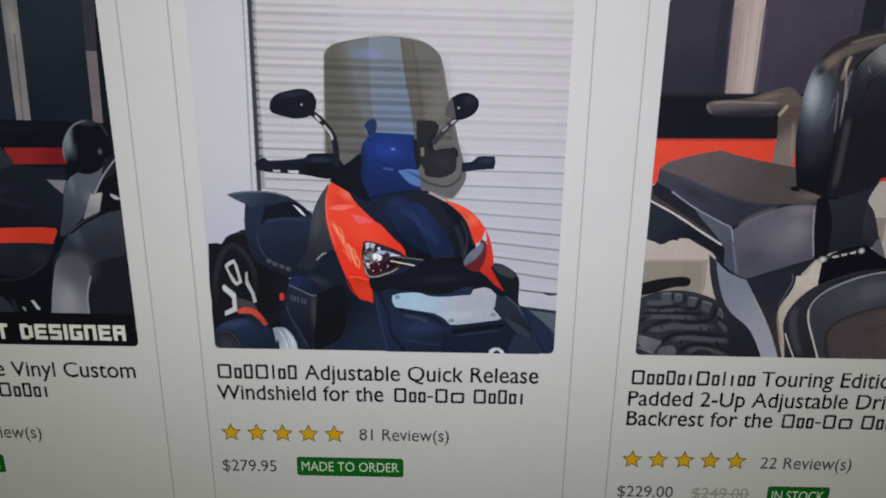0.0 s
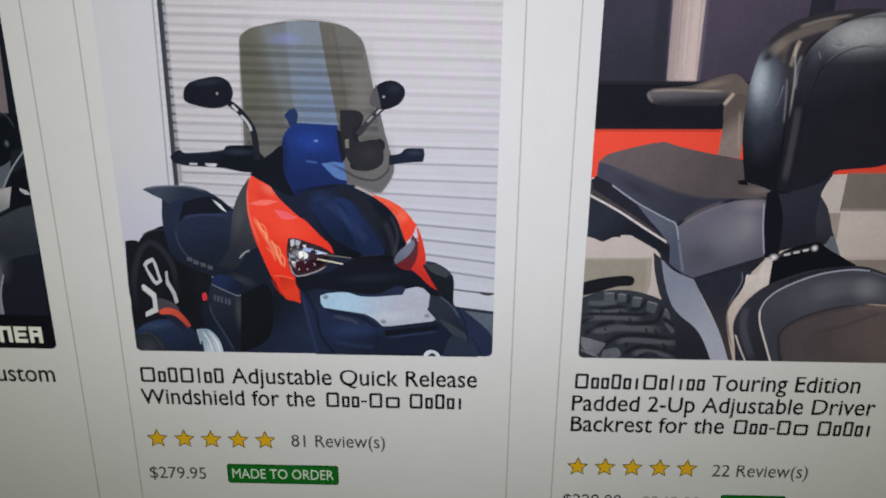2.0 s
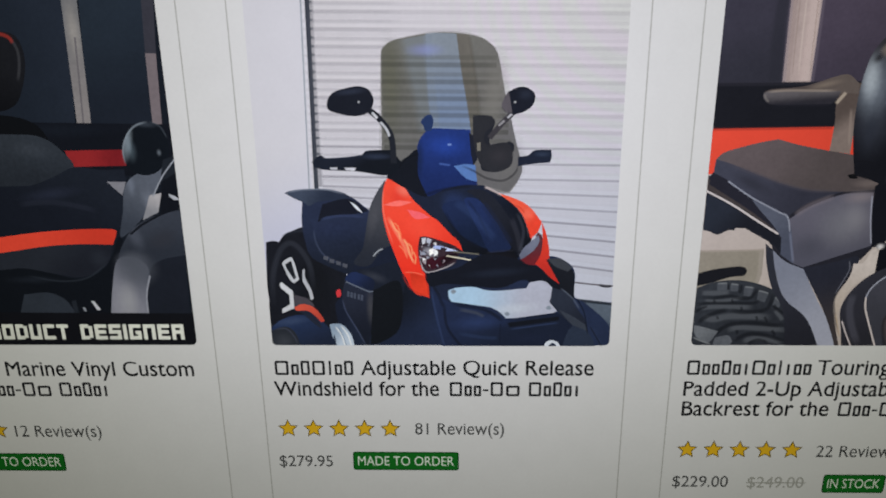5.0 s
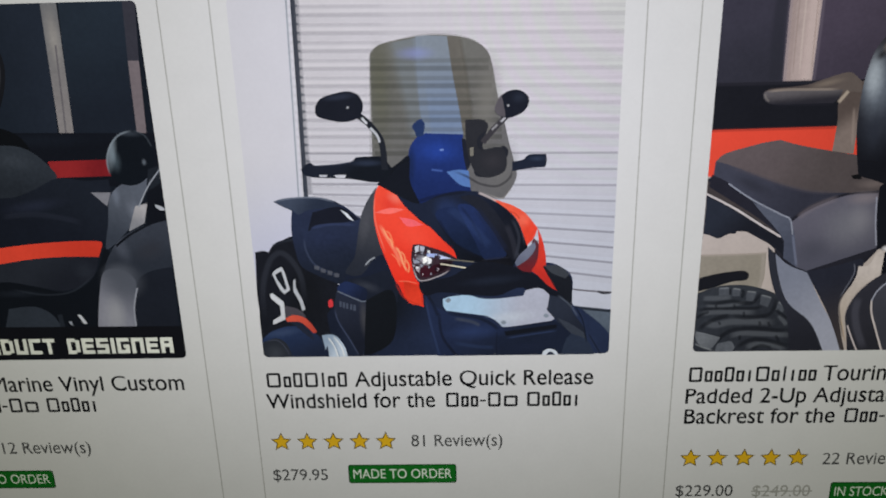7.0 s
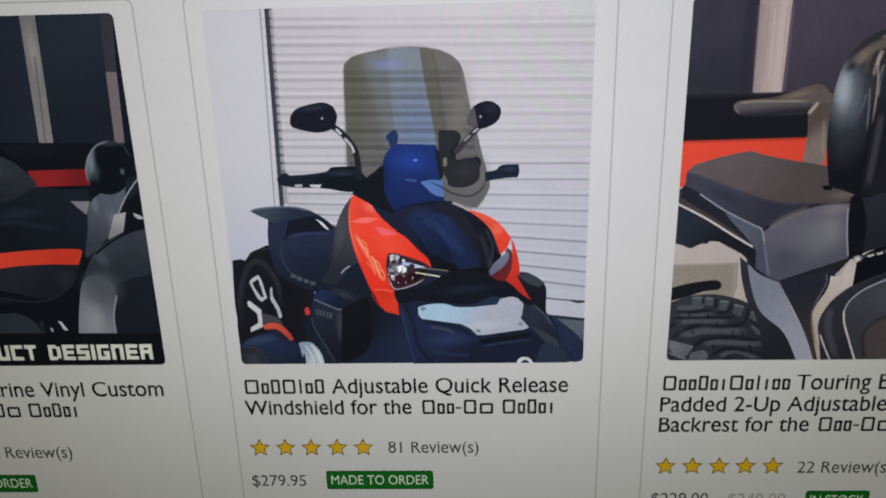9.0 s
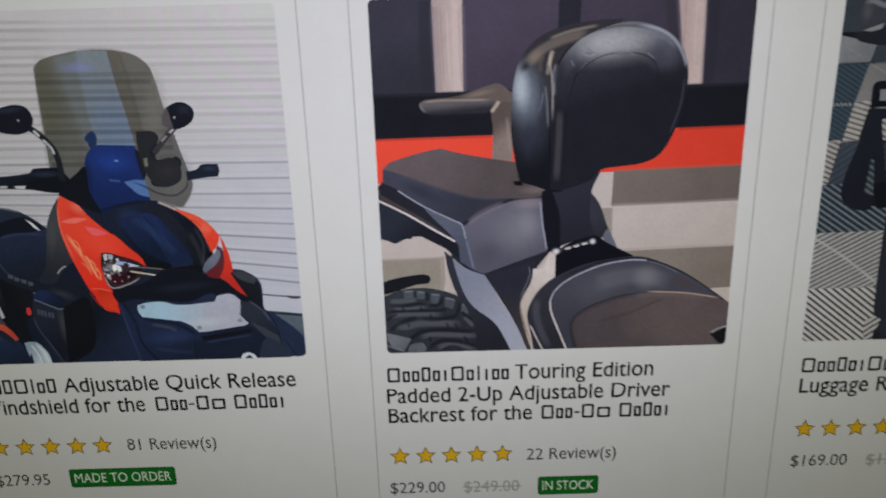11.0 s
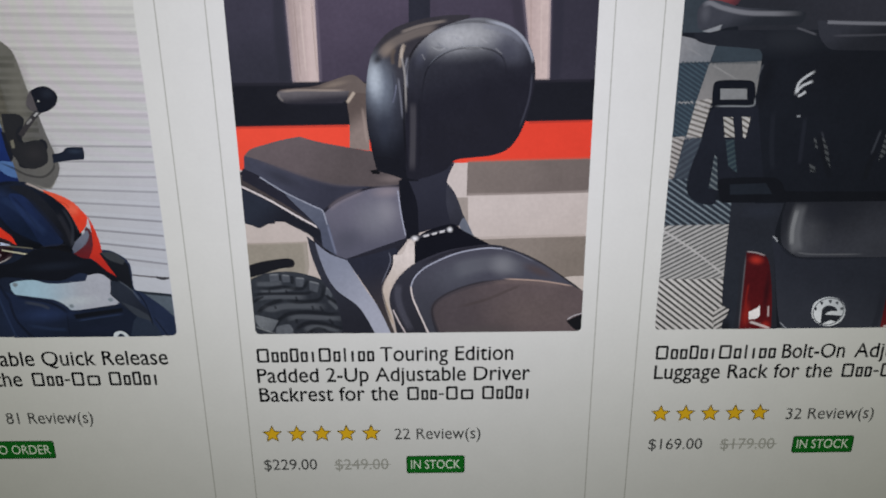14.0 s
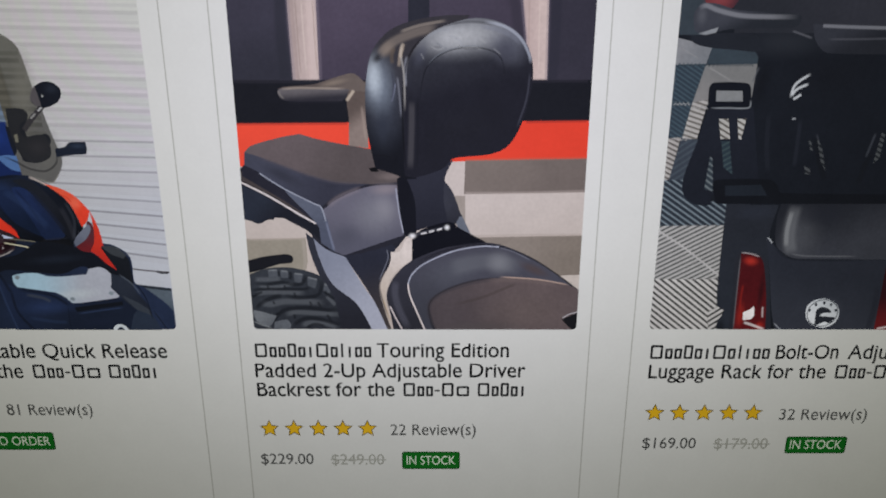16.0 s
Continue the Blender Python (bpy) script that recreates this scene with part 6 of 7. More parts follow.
shape(photo_c, "seat_cushion", [(58.1, -4, 1), (54.6, 4.5), (54.3, 8.8), (57.2, 11.7), (63.2, 14.6), (70.1, 16.4), (78.6, 16.9), (87.1, 16.3), (96.8, 14.6), (102.9, 11.1, 1), (103.8, -4.3, 1)],
      lit("#615559", to=("#4f474d", (87.3, 12.7), (61.6, 1.6)), spots=[(84, 6, 16, 9, 4, "#665a5b", 0.6)], grain=0.06))
brush(photo_c, "cushion_rim", [(56, -0.6), (54.3, 5.8), (55, 9.5), (59.8, 12.8), (68.4, 15.7), (76.9, 16.7)], 2.09, "#3d3a43", 0.8)
brush(photo_c, "cushion_edge", [(57, -0.6), (54.6, 5), (54.6, 8.8), (57.4, 11.8), (63.2, 14.6), (70.1, 16.4), (76.5, 16.9)], 0.9, "#232127", 0.85)
bloom(photo_c, "cushion_shade", 70.3, 0.7, 17.4, 2.8, 0, "#534d50", 0.6)
brush(photo_c, "cushion_crease", [(61.6, 8.2), (70.2, 10.5), (77, 13.4), (81.2, 15.2)], 1.4, "#463d3d", 0.7)
brush(photo_c, "cushion_crease", [(71.8, 16), (82, 16.3), (93.2, 14.8)], 2.2, "#756768", 0.5)
stroke(photo_c, "seat_piping", [(54.6, -4), (50.8, 5.4), (48.5, 11.4), (48, 15)], 0.52, lit("#d4c9cd"))
stroke(photo_c, "seat_piping", [(48, 15), (49.3, 18.1), (53.1, 21.5), (61.5, 25.3), (69.9, 26.9), (75.3, 26.7)], 0.45, lit("#9fa2b7"))
brush(photo_c, "seat_piping", [(75, 26.7), (80, 25.1), (85.2, 22.4)], 0.52, "#818395", 0.7)
stroke(photo_c, "seat_piping", [(48.2, -4), (44.5, 3), (42.4, 7.7)], 0.45, lit("#cabfc5"))
brush(photo_c, "seat_piping", [(75.2, 17.3), (87.1, 16.5), (97.5, 14.6)], 0.7, "#cfb3a8", 0.9)
brush(photo_c, "seat_back_edge", [(79.2, 26.2), (86.9, 22.4), (95.7, 16.3), (99.6, 13.2)], 0.52, "#1b1a20", 0.8)
shape(photo_c, "side_latch", [(95.3, 3.4, 1), (100.7, 6, 1), (101.1, -0.4), (97.9, 0.7)],
      lit("#1a1a1f"))
stroke(photo_c, "latch_edge", [(95.6, 3.9), (97.7, 5.2), (100.7, 6)], 0.35, lit("#b1adb7"))
shape(photo_c, "backrest_side", [(36.8, 71.4), (37.5, 77.4), (38.9, 82.4), (41.9, 86.4), (45.8, 89.1), (52.2, 91), (59.8, 92), (65.9, 92.0, 1), (61.4, 87.7), (56, 84.8), (52.9, 81.9), (51.3, 75.9), (50.4, 69.8), (50.2, 57.3), (50.9, 47.2, 1), (47.8, 47.2, 1), (43.6, 48.9), (39.1, 50.2, 1), (37.7, 57), (36.8, 63.6)],
      lit("#35333a", to=("#171820", (44.5, 78), (43.6, 58)), spots=[(42, 69, 6.5, 14, 0, "#3f4453", 0.75), (40.2, 74, 5, 9, 4, "#7f8899", 0.8), (39.4, 75.5, 2.6, 6, 4, "#b9c2d0", 0.75)], grain=0.06))
bloom(photo_c, "side_sheen", 43.2, 83.2, 3.6, 2.4, 40, "#7d7068", 0.75)
bloom(photo_c, "side_sheen", 41.5, 62, 2.2, 7, 0, "#2f3340", 0.7)
brush(photo_c, "top_brown", [(40.6, 81.2), (44.6, 84.9), (51.2, 87.6), (57.5, 88.9)], 3.6, "#857a75", 0.75)
brush(photo_c, "top_brown", [(46.5, 87.6), (52.2, 89.4), (59.8, 90.7)], 1.2, "#a2968f", 0.6)
bloom(photo_c, "side_shade", 40.4, 80.8, 2.2, 1.6, 40, "#211f23", 0.8)
brush(photo_c, "side_shine", [(45.8, 76.2), (46.3, 71.4), (46.8, 64.4)], 0.87, "#838594", 0.7)
brush(photo_c, "side_shine", [(45.3, 74.4), (44.8, 71.4), (44.1, 68.9)], 0.7, "#8b8faa", 0.7)
brush(photo_c, "ridge_brown", [(47.7, 84), (46.7, 81.3), (46.3, 78.3)], 1.39, "#b4a498", 0.65)
brush(photo_c, "ridge_brown", [(45.1, 83.7), (44.4, 81.3), (44.6, 79.2)], 1.57, "#695b4f", 0.6)
brush(photo_c, "side_crease", [(44.3, 77.7), (44.8, 72.9), (44.1, 68.6)], 0.87, "#3a3c4b", 0.8)
brush(photo_c, "side_fold", [(38.2, 53.8), (41.3, 54.1), (44, 53.4)], 0.52, "#17171d", 0.8)
shape(photo_c, "backrest_pad", [(47.7, 68.3), (48.5, 77.4), (50.6, 83.1), (55.5, 87.8), (62.9, 90.6), (69, 91.3), (75.1, 89.8), (79.8, 86.8), (82.7, 81.8), (83.5, 75.9), (82.5, 69), (80.2, 61.6), (76.9, 56.6), (72.4, 54.5), (66.3, 53.8), (61.4, 53.1), (58.9, 50.5), (54.9, 48.8), (50.1, 47.5, 1), (47.5, 48.8)],
      lit("#34353f", to=("#20202a", (61.4, 87.7), (66.1, 70)), spots=[(64.1, 86.9, 18.5, 6.4, 4, "#868892", 0.95), (63.2, 86.4, 12, 4.2, 6, "#a9aab1", 0.8), (76.2, 84, 6.5, 5, -35, "#5f6170", 0.7), (66, 62, 14, 7, 10, "#22222b", 0.6)], grain=0.07))
brush(photo_c, "pad_shine", [(68.2, 89.2), (72.4, 88.6), (76.7, 87.1), (80.5, 84.2)], 2.09, "#797c8d", 0.6)
brush(photo_c, "pad_fold", [(53.4, 86.9), (58.3, 89.2), (63.6, 90.2), (69, 90.2), (74.3, 89.2)], 1.05, "#1e1d25", 0.65)
brush(photo_c, "pad_ridge", [(48.7, 81.6), (48, 77.4), (48.1, 72.9)], 1.39, "#9d9faf", 0.65)
brush(photo_c, "pad_ridge", [(50.6, 81.9), (49.9, 77.4), (49.5, 71.4)], 1.57, "#2a2b36", 0.6)
brush(photo_c, "pad_crinkle", [(54, 86.3), (56.8, 87.8), (61.4, 88.6)], 0.87, "#9396a3", 0.4)
brush(photo_c, "pad_crinkle", [(59.8, 87.2), (63.2, 85.4), (63.7, 83.9)], 1.05, "#9597a4", 0.4)
brush(photo_c, "pad_crinkle", [(56.4, 85.1), (58.6, 83.7), (59.8, 83.4)], 0.87, "#6d717e", 0.5)
bloom(photo_c, "pad_shade", 52.4, 81.9, 2.4, 5.2, -20, "#494b5b", 0.6)
bloom(photo_c, "pad_shade", 75.6, 83, 4.5, 4.5, 0, "#3a3b49", 0.6)
brush(photo_c, "pad_rim", [(69, 90.6), (75.1, 89.2), (79.5, 86.3), (82.1, 82.1), (82.8, 79.2)], 1.22, "#b6bbcf", 0.75)
brush(photo_c, "pad_rim", [(82.6, 77.4), (81.9, 69.8), (79.3, 61.6)], 0.87, "#4a4b5a", 0.7)
brush(photo_c, "gusset", [(49.8, 69.8), (49.6, 60.5), (49.1, 49.5)], 2.6, "#55535a", 0.7)
brush(photo_c, "gusset_edge", [(51.5, 71.3), (51.4, 60.4), (51.1, 49.8)], 0.87, "#1b1c23", 0.8)
bloom(photo_c, "pad_shade", 72.5, 66.7, 8.7, 12.2, 20, "#1e1e27", 0.6)
bloom(photo_c, "pad_shade", 56.6, 55.6, 7, 7, 0, "#1f1f28", 0.6)
brush(photo_c, "pad_seam", [(51.9, 66.7), (52.6, 73.6), (53.9, 78.2), (56.4, 80.8), (60.1, 82.8), (64.4, 83.6), (69.1, 83.5), (72.9, 82.3), (75, 79.8), (75.8, 74.4)], 0.7, "#121218", 0.85)
brush(photo_c, "pad_seam", [(53.9, 78.6), (56.7, 81.4), (60.6, 83.2), (65.2, 84.1), (69.8, 83.9)], 0.52, "#717683", 0.6)
brush(photo_c, "backrest_welt", [(48.1, 48.2), (47.3, 58.9), (47.2, 68.3), (48, 77.4), (50.3, 83.4), (55.2, 87.8)], 0.87, "#0f0f13", 0.9)
brush(photo_c, "welt_shine", [(47.4, 85.1), (46.9, 81.9), (47.6, 77.4), (47.8, 72.9), (47.8, 65.9)], 0.9, "#a7a3a4", 0.85)
brush(photo_c, "welt_shine", [(47.9, 84.8), (47, 83.1), (46.8, 80.7)], 1.5, "#c0b0a2", 0.7)
brush(photo_c, "leather_wrinkle", [(54.8, 84.2), (57.1, 83), (59.1, 83.9)], 0.6, "#b3b4ba", 0.32)
brush(photo_c, "leather_wrinkle", [(61.4, 84.8), (64.1, 83.6), (67.2, 83.8), (69.4, 83)], 0.6, "#b3b4ba", 0.32)
brush(photo_c, "leather_wrinkle", [(57.5, 86.3), (59.8, 87.1), (62.3, 86.8)], 0.6, "#b3b4ba", 0.32)
brush(photo_c, "leather_wrinkle", [(68.3, 86), (70.3, 84.8)], 0.6, "#b3b4ba", 0.32)
brush(photo_c, "leather_wrinkle", [(52.4, 82.2), (53.3, 80.4)], 0.6, "#b3b4ba", 0.32)
brush(photo_c, "leather_wrinkle", [(72.2, 83.6), (74.4, 81.8)], 0.6, "#b3b4ba", 0.32)
brush(photo_c, "leather_wrinkle", [(56, 83.9), (58.3, 83.6)], 0.6, "#17171c", 0.32)
brush(photo_c, "leather_wrinkle", [(62.3, 84.2), (65.4, 83.2), (68.5, 83.3)], 0.6, "#17171c", 0.32)
brush(photo_c, "leather_wrinkle", [(73.4, 82.4), (75.3, 80)], 0.6, "#17171c", 0.32)
shape(photo_c, "pad_pull", [(37.1, 50.4, 1), (39.1, 50.7, 1), (40, 49.4), (37.9, 49.4, 1)],
      lit("#131317"))

# photo d: luggage rack on a tail section above a tiled floor
shape(photo_d, "dark_tile", [(-7.5, 104.7, 1), (5.9, 104.7, 1), (6.4, 87.1, 1), (-5.9, 87.1, 1)],
      lit("#373f49", grain=0.06))
shape(photo_d, "light_tile", [(-5.9, 87.4, 1), (8.6, 84.1, 1), (7.3, 79.2, 1), (-5.1, 79, 1)],
      lit("#85868e", to=("#777a83", (-1, 84.7), (5.7, 80.3)), grain=0.06))
brush(photo_d, "tile_seam", [(-1, 84.1), (2.3, 82.4), (5.6, 80.6)], 0.52, "#99999f", 0.6)
shape(photo_d, "dark_tile", [(-5.1, 79.1, 1), (7.5, 79.4, 1), (4.8, 68.1), (2.8, 58.7, 1), (-4.8, 58.4, 1)],
      lit("#313c49", stripes=(1.10, -32, "#41505d", 0.40), grain=0.05))
shape(photo_d, "dark_tile", [(7.5, 79.4, 1), (8.6, 84.1, 1), (21.7, 82.5, 1), (21.5, 79.2, 1)],
      lit("#38424d", grain=0.06))
shape(photo_d, "light_tile", [(7.3, 79.2, 1), (21.6, 79.5, 1), (21.1, 67.1, 1), (4.7, 68.7, 1)],
      lit("#77777b", to=("#848286", (12.2, 77.3), (6.9, 68.9)), grain=0.04))
brush(photo_d, "tile_seam", [(7.7, 78.8), (11.5, 76.8), (15.7, 74.5)], 0.52, "#a7a7ac", 0.7)
shape(photo_d, "light_tile", [(4.7, 69, 1), (9.1, 69.7, 1), (8.7, 67.2, 1), (7.1, 58.7, 1), (2.8, 58.7, 1)],
      lit("#adaaac", stripes=(1.35, -18, "#6a6666", 0.42)))
shape(photo_d, "light_tile", [(-6.4, 58.7, 1), (2.5, 59.2, 1), (0.2, 46.5, 1), (-5.2, 44.8, 1)],
      lit("#ada9ab", stripes=(1.30, -25, "#605b5c", 0.42)))
shape(photo_d, "dark_tile", [(2.6, 59, 1), (7.4, 58.7, 1), (4.9, 45.6, 1), (-0, 45.7, 1)],
      lit("#3a414e", stripes=(1.50, 35, "#464e5a", 0.40), grain=0.06))
shape(photo_d, "dark_tile", [(-5.4, 47, 1), (4.8, 47, 1), (6, 42), (19.3, 39.9, 1), (18.6, 33.4, 1), (-4.1, 33, 1)],
      lit("#2c333f", stripes=(1.42, -34, "#75808c", 0.36)))
shape(photo_d, "light_tile", [(-4.1, 33.1, 1), (18.7, 33.4, 1), (18.8, 16.4, 1), (-2.6, 16.4, 1)],
      lit("#b0afb3", stripes=(1.28, 28, "#58585c", 0.43)))
stroke(photo_d, "tile_seam", [(-1.5, 31.8), (7.5, 26), (18.6, 17.5)], 0.61, lit("#b4b2b7"))
shape(photo_d, "light_tile", [(-2.7, 16.5, 1), (18.6, 16.4, 1), (19.6, 7.8, 1), (21, 6.3, 1), (19.1, -0.6, 1), (22.3, -4.5, 1), (-2.6, -4.4, 1)],
      lit("#ccc9cd", stripes=(1.50, -38, "#434244", 0.44)))
shape(photo_d, "light_tile", [(16.4, 5.8, 1), (19.3, 7.8, 1), (21.2, 6.3, 1), (19.6, -0.6), (19.3, -4.5, 1), (17.6, -4.4, 1)],
      lit("#c6c3c7", stripes=(1.50, 35, "#434244", 0.44)))
for u0, u1, v, colour in ((-0.5, 21, 79.2, "#2d3742"), (-0.5, 4.5, 68.6, "#9b9a9d"), (4.7, 20, 67.6, "#9b9a9d"), (-0.5, 5, 58.7, "#8f8d90")):
    teeth = [(u0 + 0.55 * i, v + (0.35 if i % 2 else -0.35), 1) for i in range(int((u1 - u0) / 0.55))]
    stroke(photo_d, "tile_teeth", teeth, 0.32, lit(colour))
shape(photo_d, "side_shadow", [(17.9, 39.9, 1), (33.4, 39.9, 1), (32, 28.5), (37.4, -4.5, 1), (20, -4.5, 1), (19.6, 2.2), (21.4, 6), (18.9, 8.2), (18.2, 19.7)],
      lit("#282b35", to=("#2b2f3a", (23.8, 37.2), (22.8, 5)), spots=[(27.1, 37.2, 7, 2.8, 0, "#2e323f", 0.7), (20.7, 0.3, 1.7, 3.5, 0, "#15171d", 0.8)], grain=0.06))
shape(photo_d, "rear_bodywork", [(14.1, 87.6, 1), (90.5, 90.5, 1), (104.2, 39.4, 1), (24.9, 39.6, 1), (20.9, 66.5), (22, 80.3)],
      lit("#1b1e27", to=("#1a1d26", (30.8, 78.7), (44.3, 43.9)), spots=[(43.6, 77.2, 13.9, 8.7, 0, "#191b23", 0.8), (23.6, 74.2, 2.4, 7, -10, "#16181f", 0.8)], grain=0.06))
shape(photo_d, "upper_body", [(11.9, 104.7, 1), (87, 104.6, 1), (91.2, 87.5, 1), (14.1, 87.6, 1)],
      lit("#2b2d36", to=("#343540", (21, 93.4), (53, 93.4)), grain=0.05))
bloom(photo_d, "body_haze", 28.3, 85.3, 15.7, 5.9, 0, "#2b2e37", 0.85)
shape(photo_d, "red_panel", [(3.8, 104.7, 1), (16.4, 104.7, 1), (13.2, 94.3), (5.9, 94.6)],
      lit("#69333a", to=("#3e2b36", (8.4, 96.3), (16.1, 95.6))))
bloom(photo_d, "red_blur", 9.2, 96, 5.2, 2.4, 0, "#844046", 0.8)
shape(photo_d, "grab_handle", [(2.8, 89.8), (2.7, 93.1), (4.9, 95.1), (8.6, 95.1), (14.9, 93.4), (29, 92.8), (31.9, 91.7), (30.5, 89.1), (18.5, 88.8), (12.4, 88.5), (8.2, 87.7), (3.9, 87.7)],
      lit("#3e404b", to=("#282b34", (13.4, 92.9), (15.5, 88.2)), grain=0.04))
brush(photo_d, "handle_highlight", [(3.6, 93.7), (5.6, 94.6), (9.1, 93.4), (15.3, 92.1), (22.7, 91.8), (31.6, 91.8)], 1.92, "#9293a0", 0.85)
bloom(photo_d, "handle_shine", 4.8, 92, 2.1, 3.5, 0, "#585a65", 0.7)
shape(photo_d, "handle_underside", [(2.1, 87.1, 1), (4.9, 87.1), (8.3, 87.4), (14.1, 87.6), (20.7, 86.8), (22.1, 82.9), (14.6, 83.2), (7.7, 83.8), (3.3, 85)],
      lit("#23262f"))
shape(photo_d, "handle_patch", [(4.3, 87.4, 1), (9.6, 89.1, 1), (9.1, 87.7, 1), (6.4, 87.1)],
      lit("#848790"))
shape(photo_d, "cross_bar", [(35.3, 89.9, 1), (90.8, 89.3, 1), (92.6, 82.2, 1), (41.1, 82.3), (36.9, 85.3)],
      lit("#353742", to=("#272932", (44.6, 89.1), (47.2, 83.2))))
brush(photo_d, "bar_highlight", [(38.1, 89.5), (46.1, 89.2), (60, 88.9), (75.5, 88.7)], 1.39, "#9495a4", 0.85, False)
brush(photo_d, "bar_highlight", [(39.3, 86), (51.3, 86.1), (66.7, 86.6)], 0.87, "#595a66", 0.7)
brush(photo_d, "bar_highlight", [(29.7, 88.2), (32.6, 87.3), (35.9, 86.2)], 0.87, "#6a6b77", 0.8)
brush(photo_d, "emblem_stroke", [(32.1, 70.1), (32.6, 73.3), (34.2, 75.1), (37, 76.9)], 1.13, "#e6eaf7", 0.98)
brush(photo_d, "emblem_stroke", [(32.3, 70.8), (33.6, 72.7), (36.8, 74.2)], 1.13, "#e6eaf7", 0.98)
brush(photo_d, "emblem_stroke", [(32.8, 69.9), (33.9, 70.5), (35.1, 71.4)], 1.13, "#e6eaf7", 0.98)
shape(photo_d, "rack_plate", [(9.4, 67.8, 1), (22, 67.8, 1), (27.1, 43.1, 1), (13.5, 42.6), (13.2, 39.6), (8.2, 39.9), (4.7, 43.1), (4.6, 48.6), (7.4, 58.7)],
      lit("#20232e", to=("#1d202a", (12.1, 65), (9.9, 42.3)), grain=0.06))
shape(photo_d, "rack_slot", [(12.7, 64.5, 1), (15.4, 64.5, 1), (16.6, 58.8, 1), (13.8, 58.8, 1)],
      lit("#b0aeaf", stripes=(1.40, -30, "#605c5b", 0.40)))
shape(photo_d, "rack_slot", [(17.9, 64.5, 1), (20.5, 64.5, 1), (19.7, 58.6, 1), (19, 58.8, 1)],
      lit("#b4b2b4", stripes=(1.40, -30, "#5f5b5a", 0.40)))
shape(photo_d, "rack_slot", [(14.1, 58.2, 1), (16.5, 58.2, 1), (18.5, 48.6, 1), (15.7, 50.6, 1)],
      lit("#2c3843", stripes=(1.40, 30, "#3d4b52", 0.40)))
shape(photo_d, "rack_slot", [(11.4, 53.8, 1), (12.2, 53.3, 1), (13.5, 43.6, 1), (10.8, 44.3, 1)],
      lit("#323a44", stripes=(1.40, -35, "#666e76", 0.40)))
shape(photo_d, "rack_slot", [(16.3, 45.6, 1), (18.7, 45.9, 1), (19, 43.6, 1), (16.7, 43.6, 1)],
      lit("#2c353d", stripes=(1.40, -30, "#6a7178", 0.40)))
shape(photo_d, "buckle", [(9.4, 66.5), (8.9, 72.7), (10.1, 74.4), (18.9, 74.4), (20.6, 73), (21.2, 67.5, 1), (9.7, 67.2, 1)],
      lit("#151821"))
shape(photo_d, "buckle_opening", [(11, 72.3, 1), (18.4, 72.2, 1), (18.8, 69.3, 1), (11.3, 69.3, 1)],
      lit("#818389", grain=0.05))
brush(photo_d, "buckle_edge", [(9.6, 67.5), (15, 67.5), (20.7, 67.6), (20.9, 69.9)], 0.7, "#a4a9b4", 0.8)
brush(photo_d, "plate_fold", [(22.2, 78.8), (21.4, 76.5), (20.8, 74.5)], 0.7, "#686c77", 0.7)
brush(photo_d, "strap_edge", [(35.8, 64.9), (36, 57), (36.1, 50.5)], 1.74, "#2b2e3a", 0.7)
brush(photo_d, "strap_edge", [(26.6, 66.5), (27.3, 57), (28.8, 48.9)], 2.09, "#282b36", 0.6)
brush(photo_d, "strap_glint", [(41, 60.5), (42.6, 56.7), (44.2, 53.4)], 0.87, "#4f525f", 0.6)
brush(photo_d, "strap_glint", [(58, 60.8), (57.1, 56.9), (56.3, 53.4)], 1.05, "#515562", 0.6)
brush(photo_d, "strap_shade", [(40.4, 60.2), (43.3, 52.1), (45.9, 46.4)], 2.44, "#16181e", 0.8)
brush(photo_d, "strap_shade", [(57.9, 55.3), (56.3, 50.4), (55.6, 45.5)], 2.44, "#181a20", 0.8)
brush(photo_d, "fastener", [(33.3, 64.5), (34.5, 64.6)], 0.87, "#b1b5c1", 0.9)
shape(photo_d, "rack_slot", [(41.3, 59.2, 1), (43.2, 56.6, 1), (45.3, 49.8, 1), (43.6, 52.1, 1)],
      lit("#4b4e54", stripes=(1.30, -28, "#24272d", 0.45)))
shape(photo_d, "rack_slot", [(39, 58.6, 1), (39.7, 58.6, 1), (40.8, 55.4, 1), (40, 55.7, 1)],
      lit("#4b4e54", stripes=(1.30, -28, "#24272d", 0.45)))
shape(photo_d, "rack_slot", [(59.6, 60.8, 1), (60.7, 60.1, 1), (60.3, 53.4, 1), (58.7, 51.7, 1)],
      lit("#4b4e54", stripes=(1.30, -28, "#24272d", 0.45)))
shape(photo_d, "rack_slot", [(38.9, 51.1, 1), (40.6, 50.5, 1), (41.3, 48.5, 1), (39.6, 48.8, 1)],
      lit("#4b4e54", stripes=(1.30, -28, "#24272d", 0.45)))
shape(photo_d, "rack_bar", [(13.1, 45.6), (14.6, 47.1), (29, 47.2), (31.9, 45.6), (33.5, 43.2), (102.5, 42.7, 1), (103.2, 39.8, 1), (14.8, 39.9, 1)],
      lit("#15171e"))
shape(photo_d, "rack_bar_gap", [(16.8, 45.3, 1), (27.3, 45.6, 1), (29.4, 42.4, 1), (17.2, 42.3, 1)],
      lit("#212630"))
shape(photo_d, "tail_bulge", [(34, 39.9, 1), (103.2, 40, 1), (107.5, 22.7, 1), (41.3, 23), (37.3, 24.6), (34.1, 27.8), (33.3, 35.4)],
      lit("#24262f", to=("#3b3d48", (45.3, 37.9), (51.1, 23.5)), spots=[(41, 30, 7, 9, 6, "#50525c", 0.75)], grain=0.06))
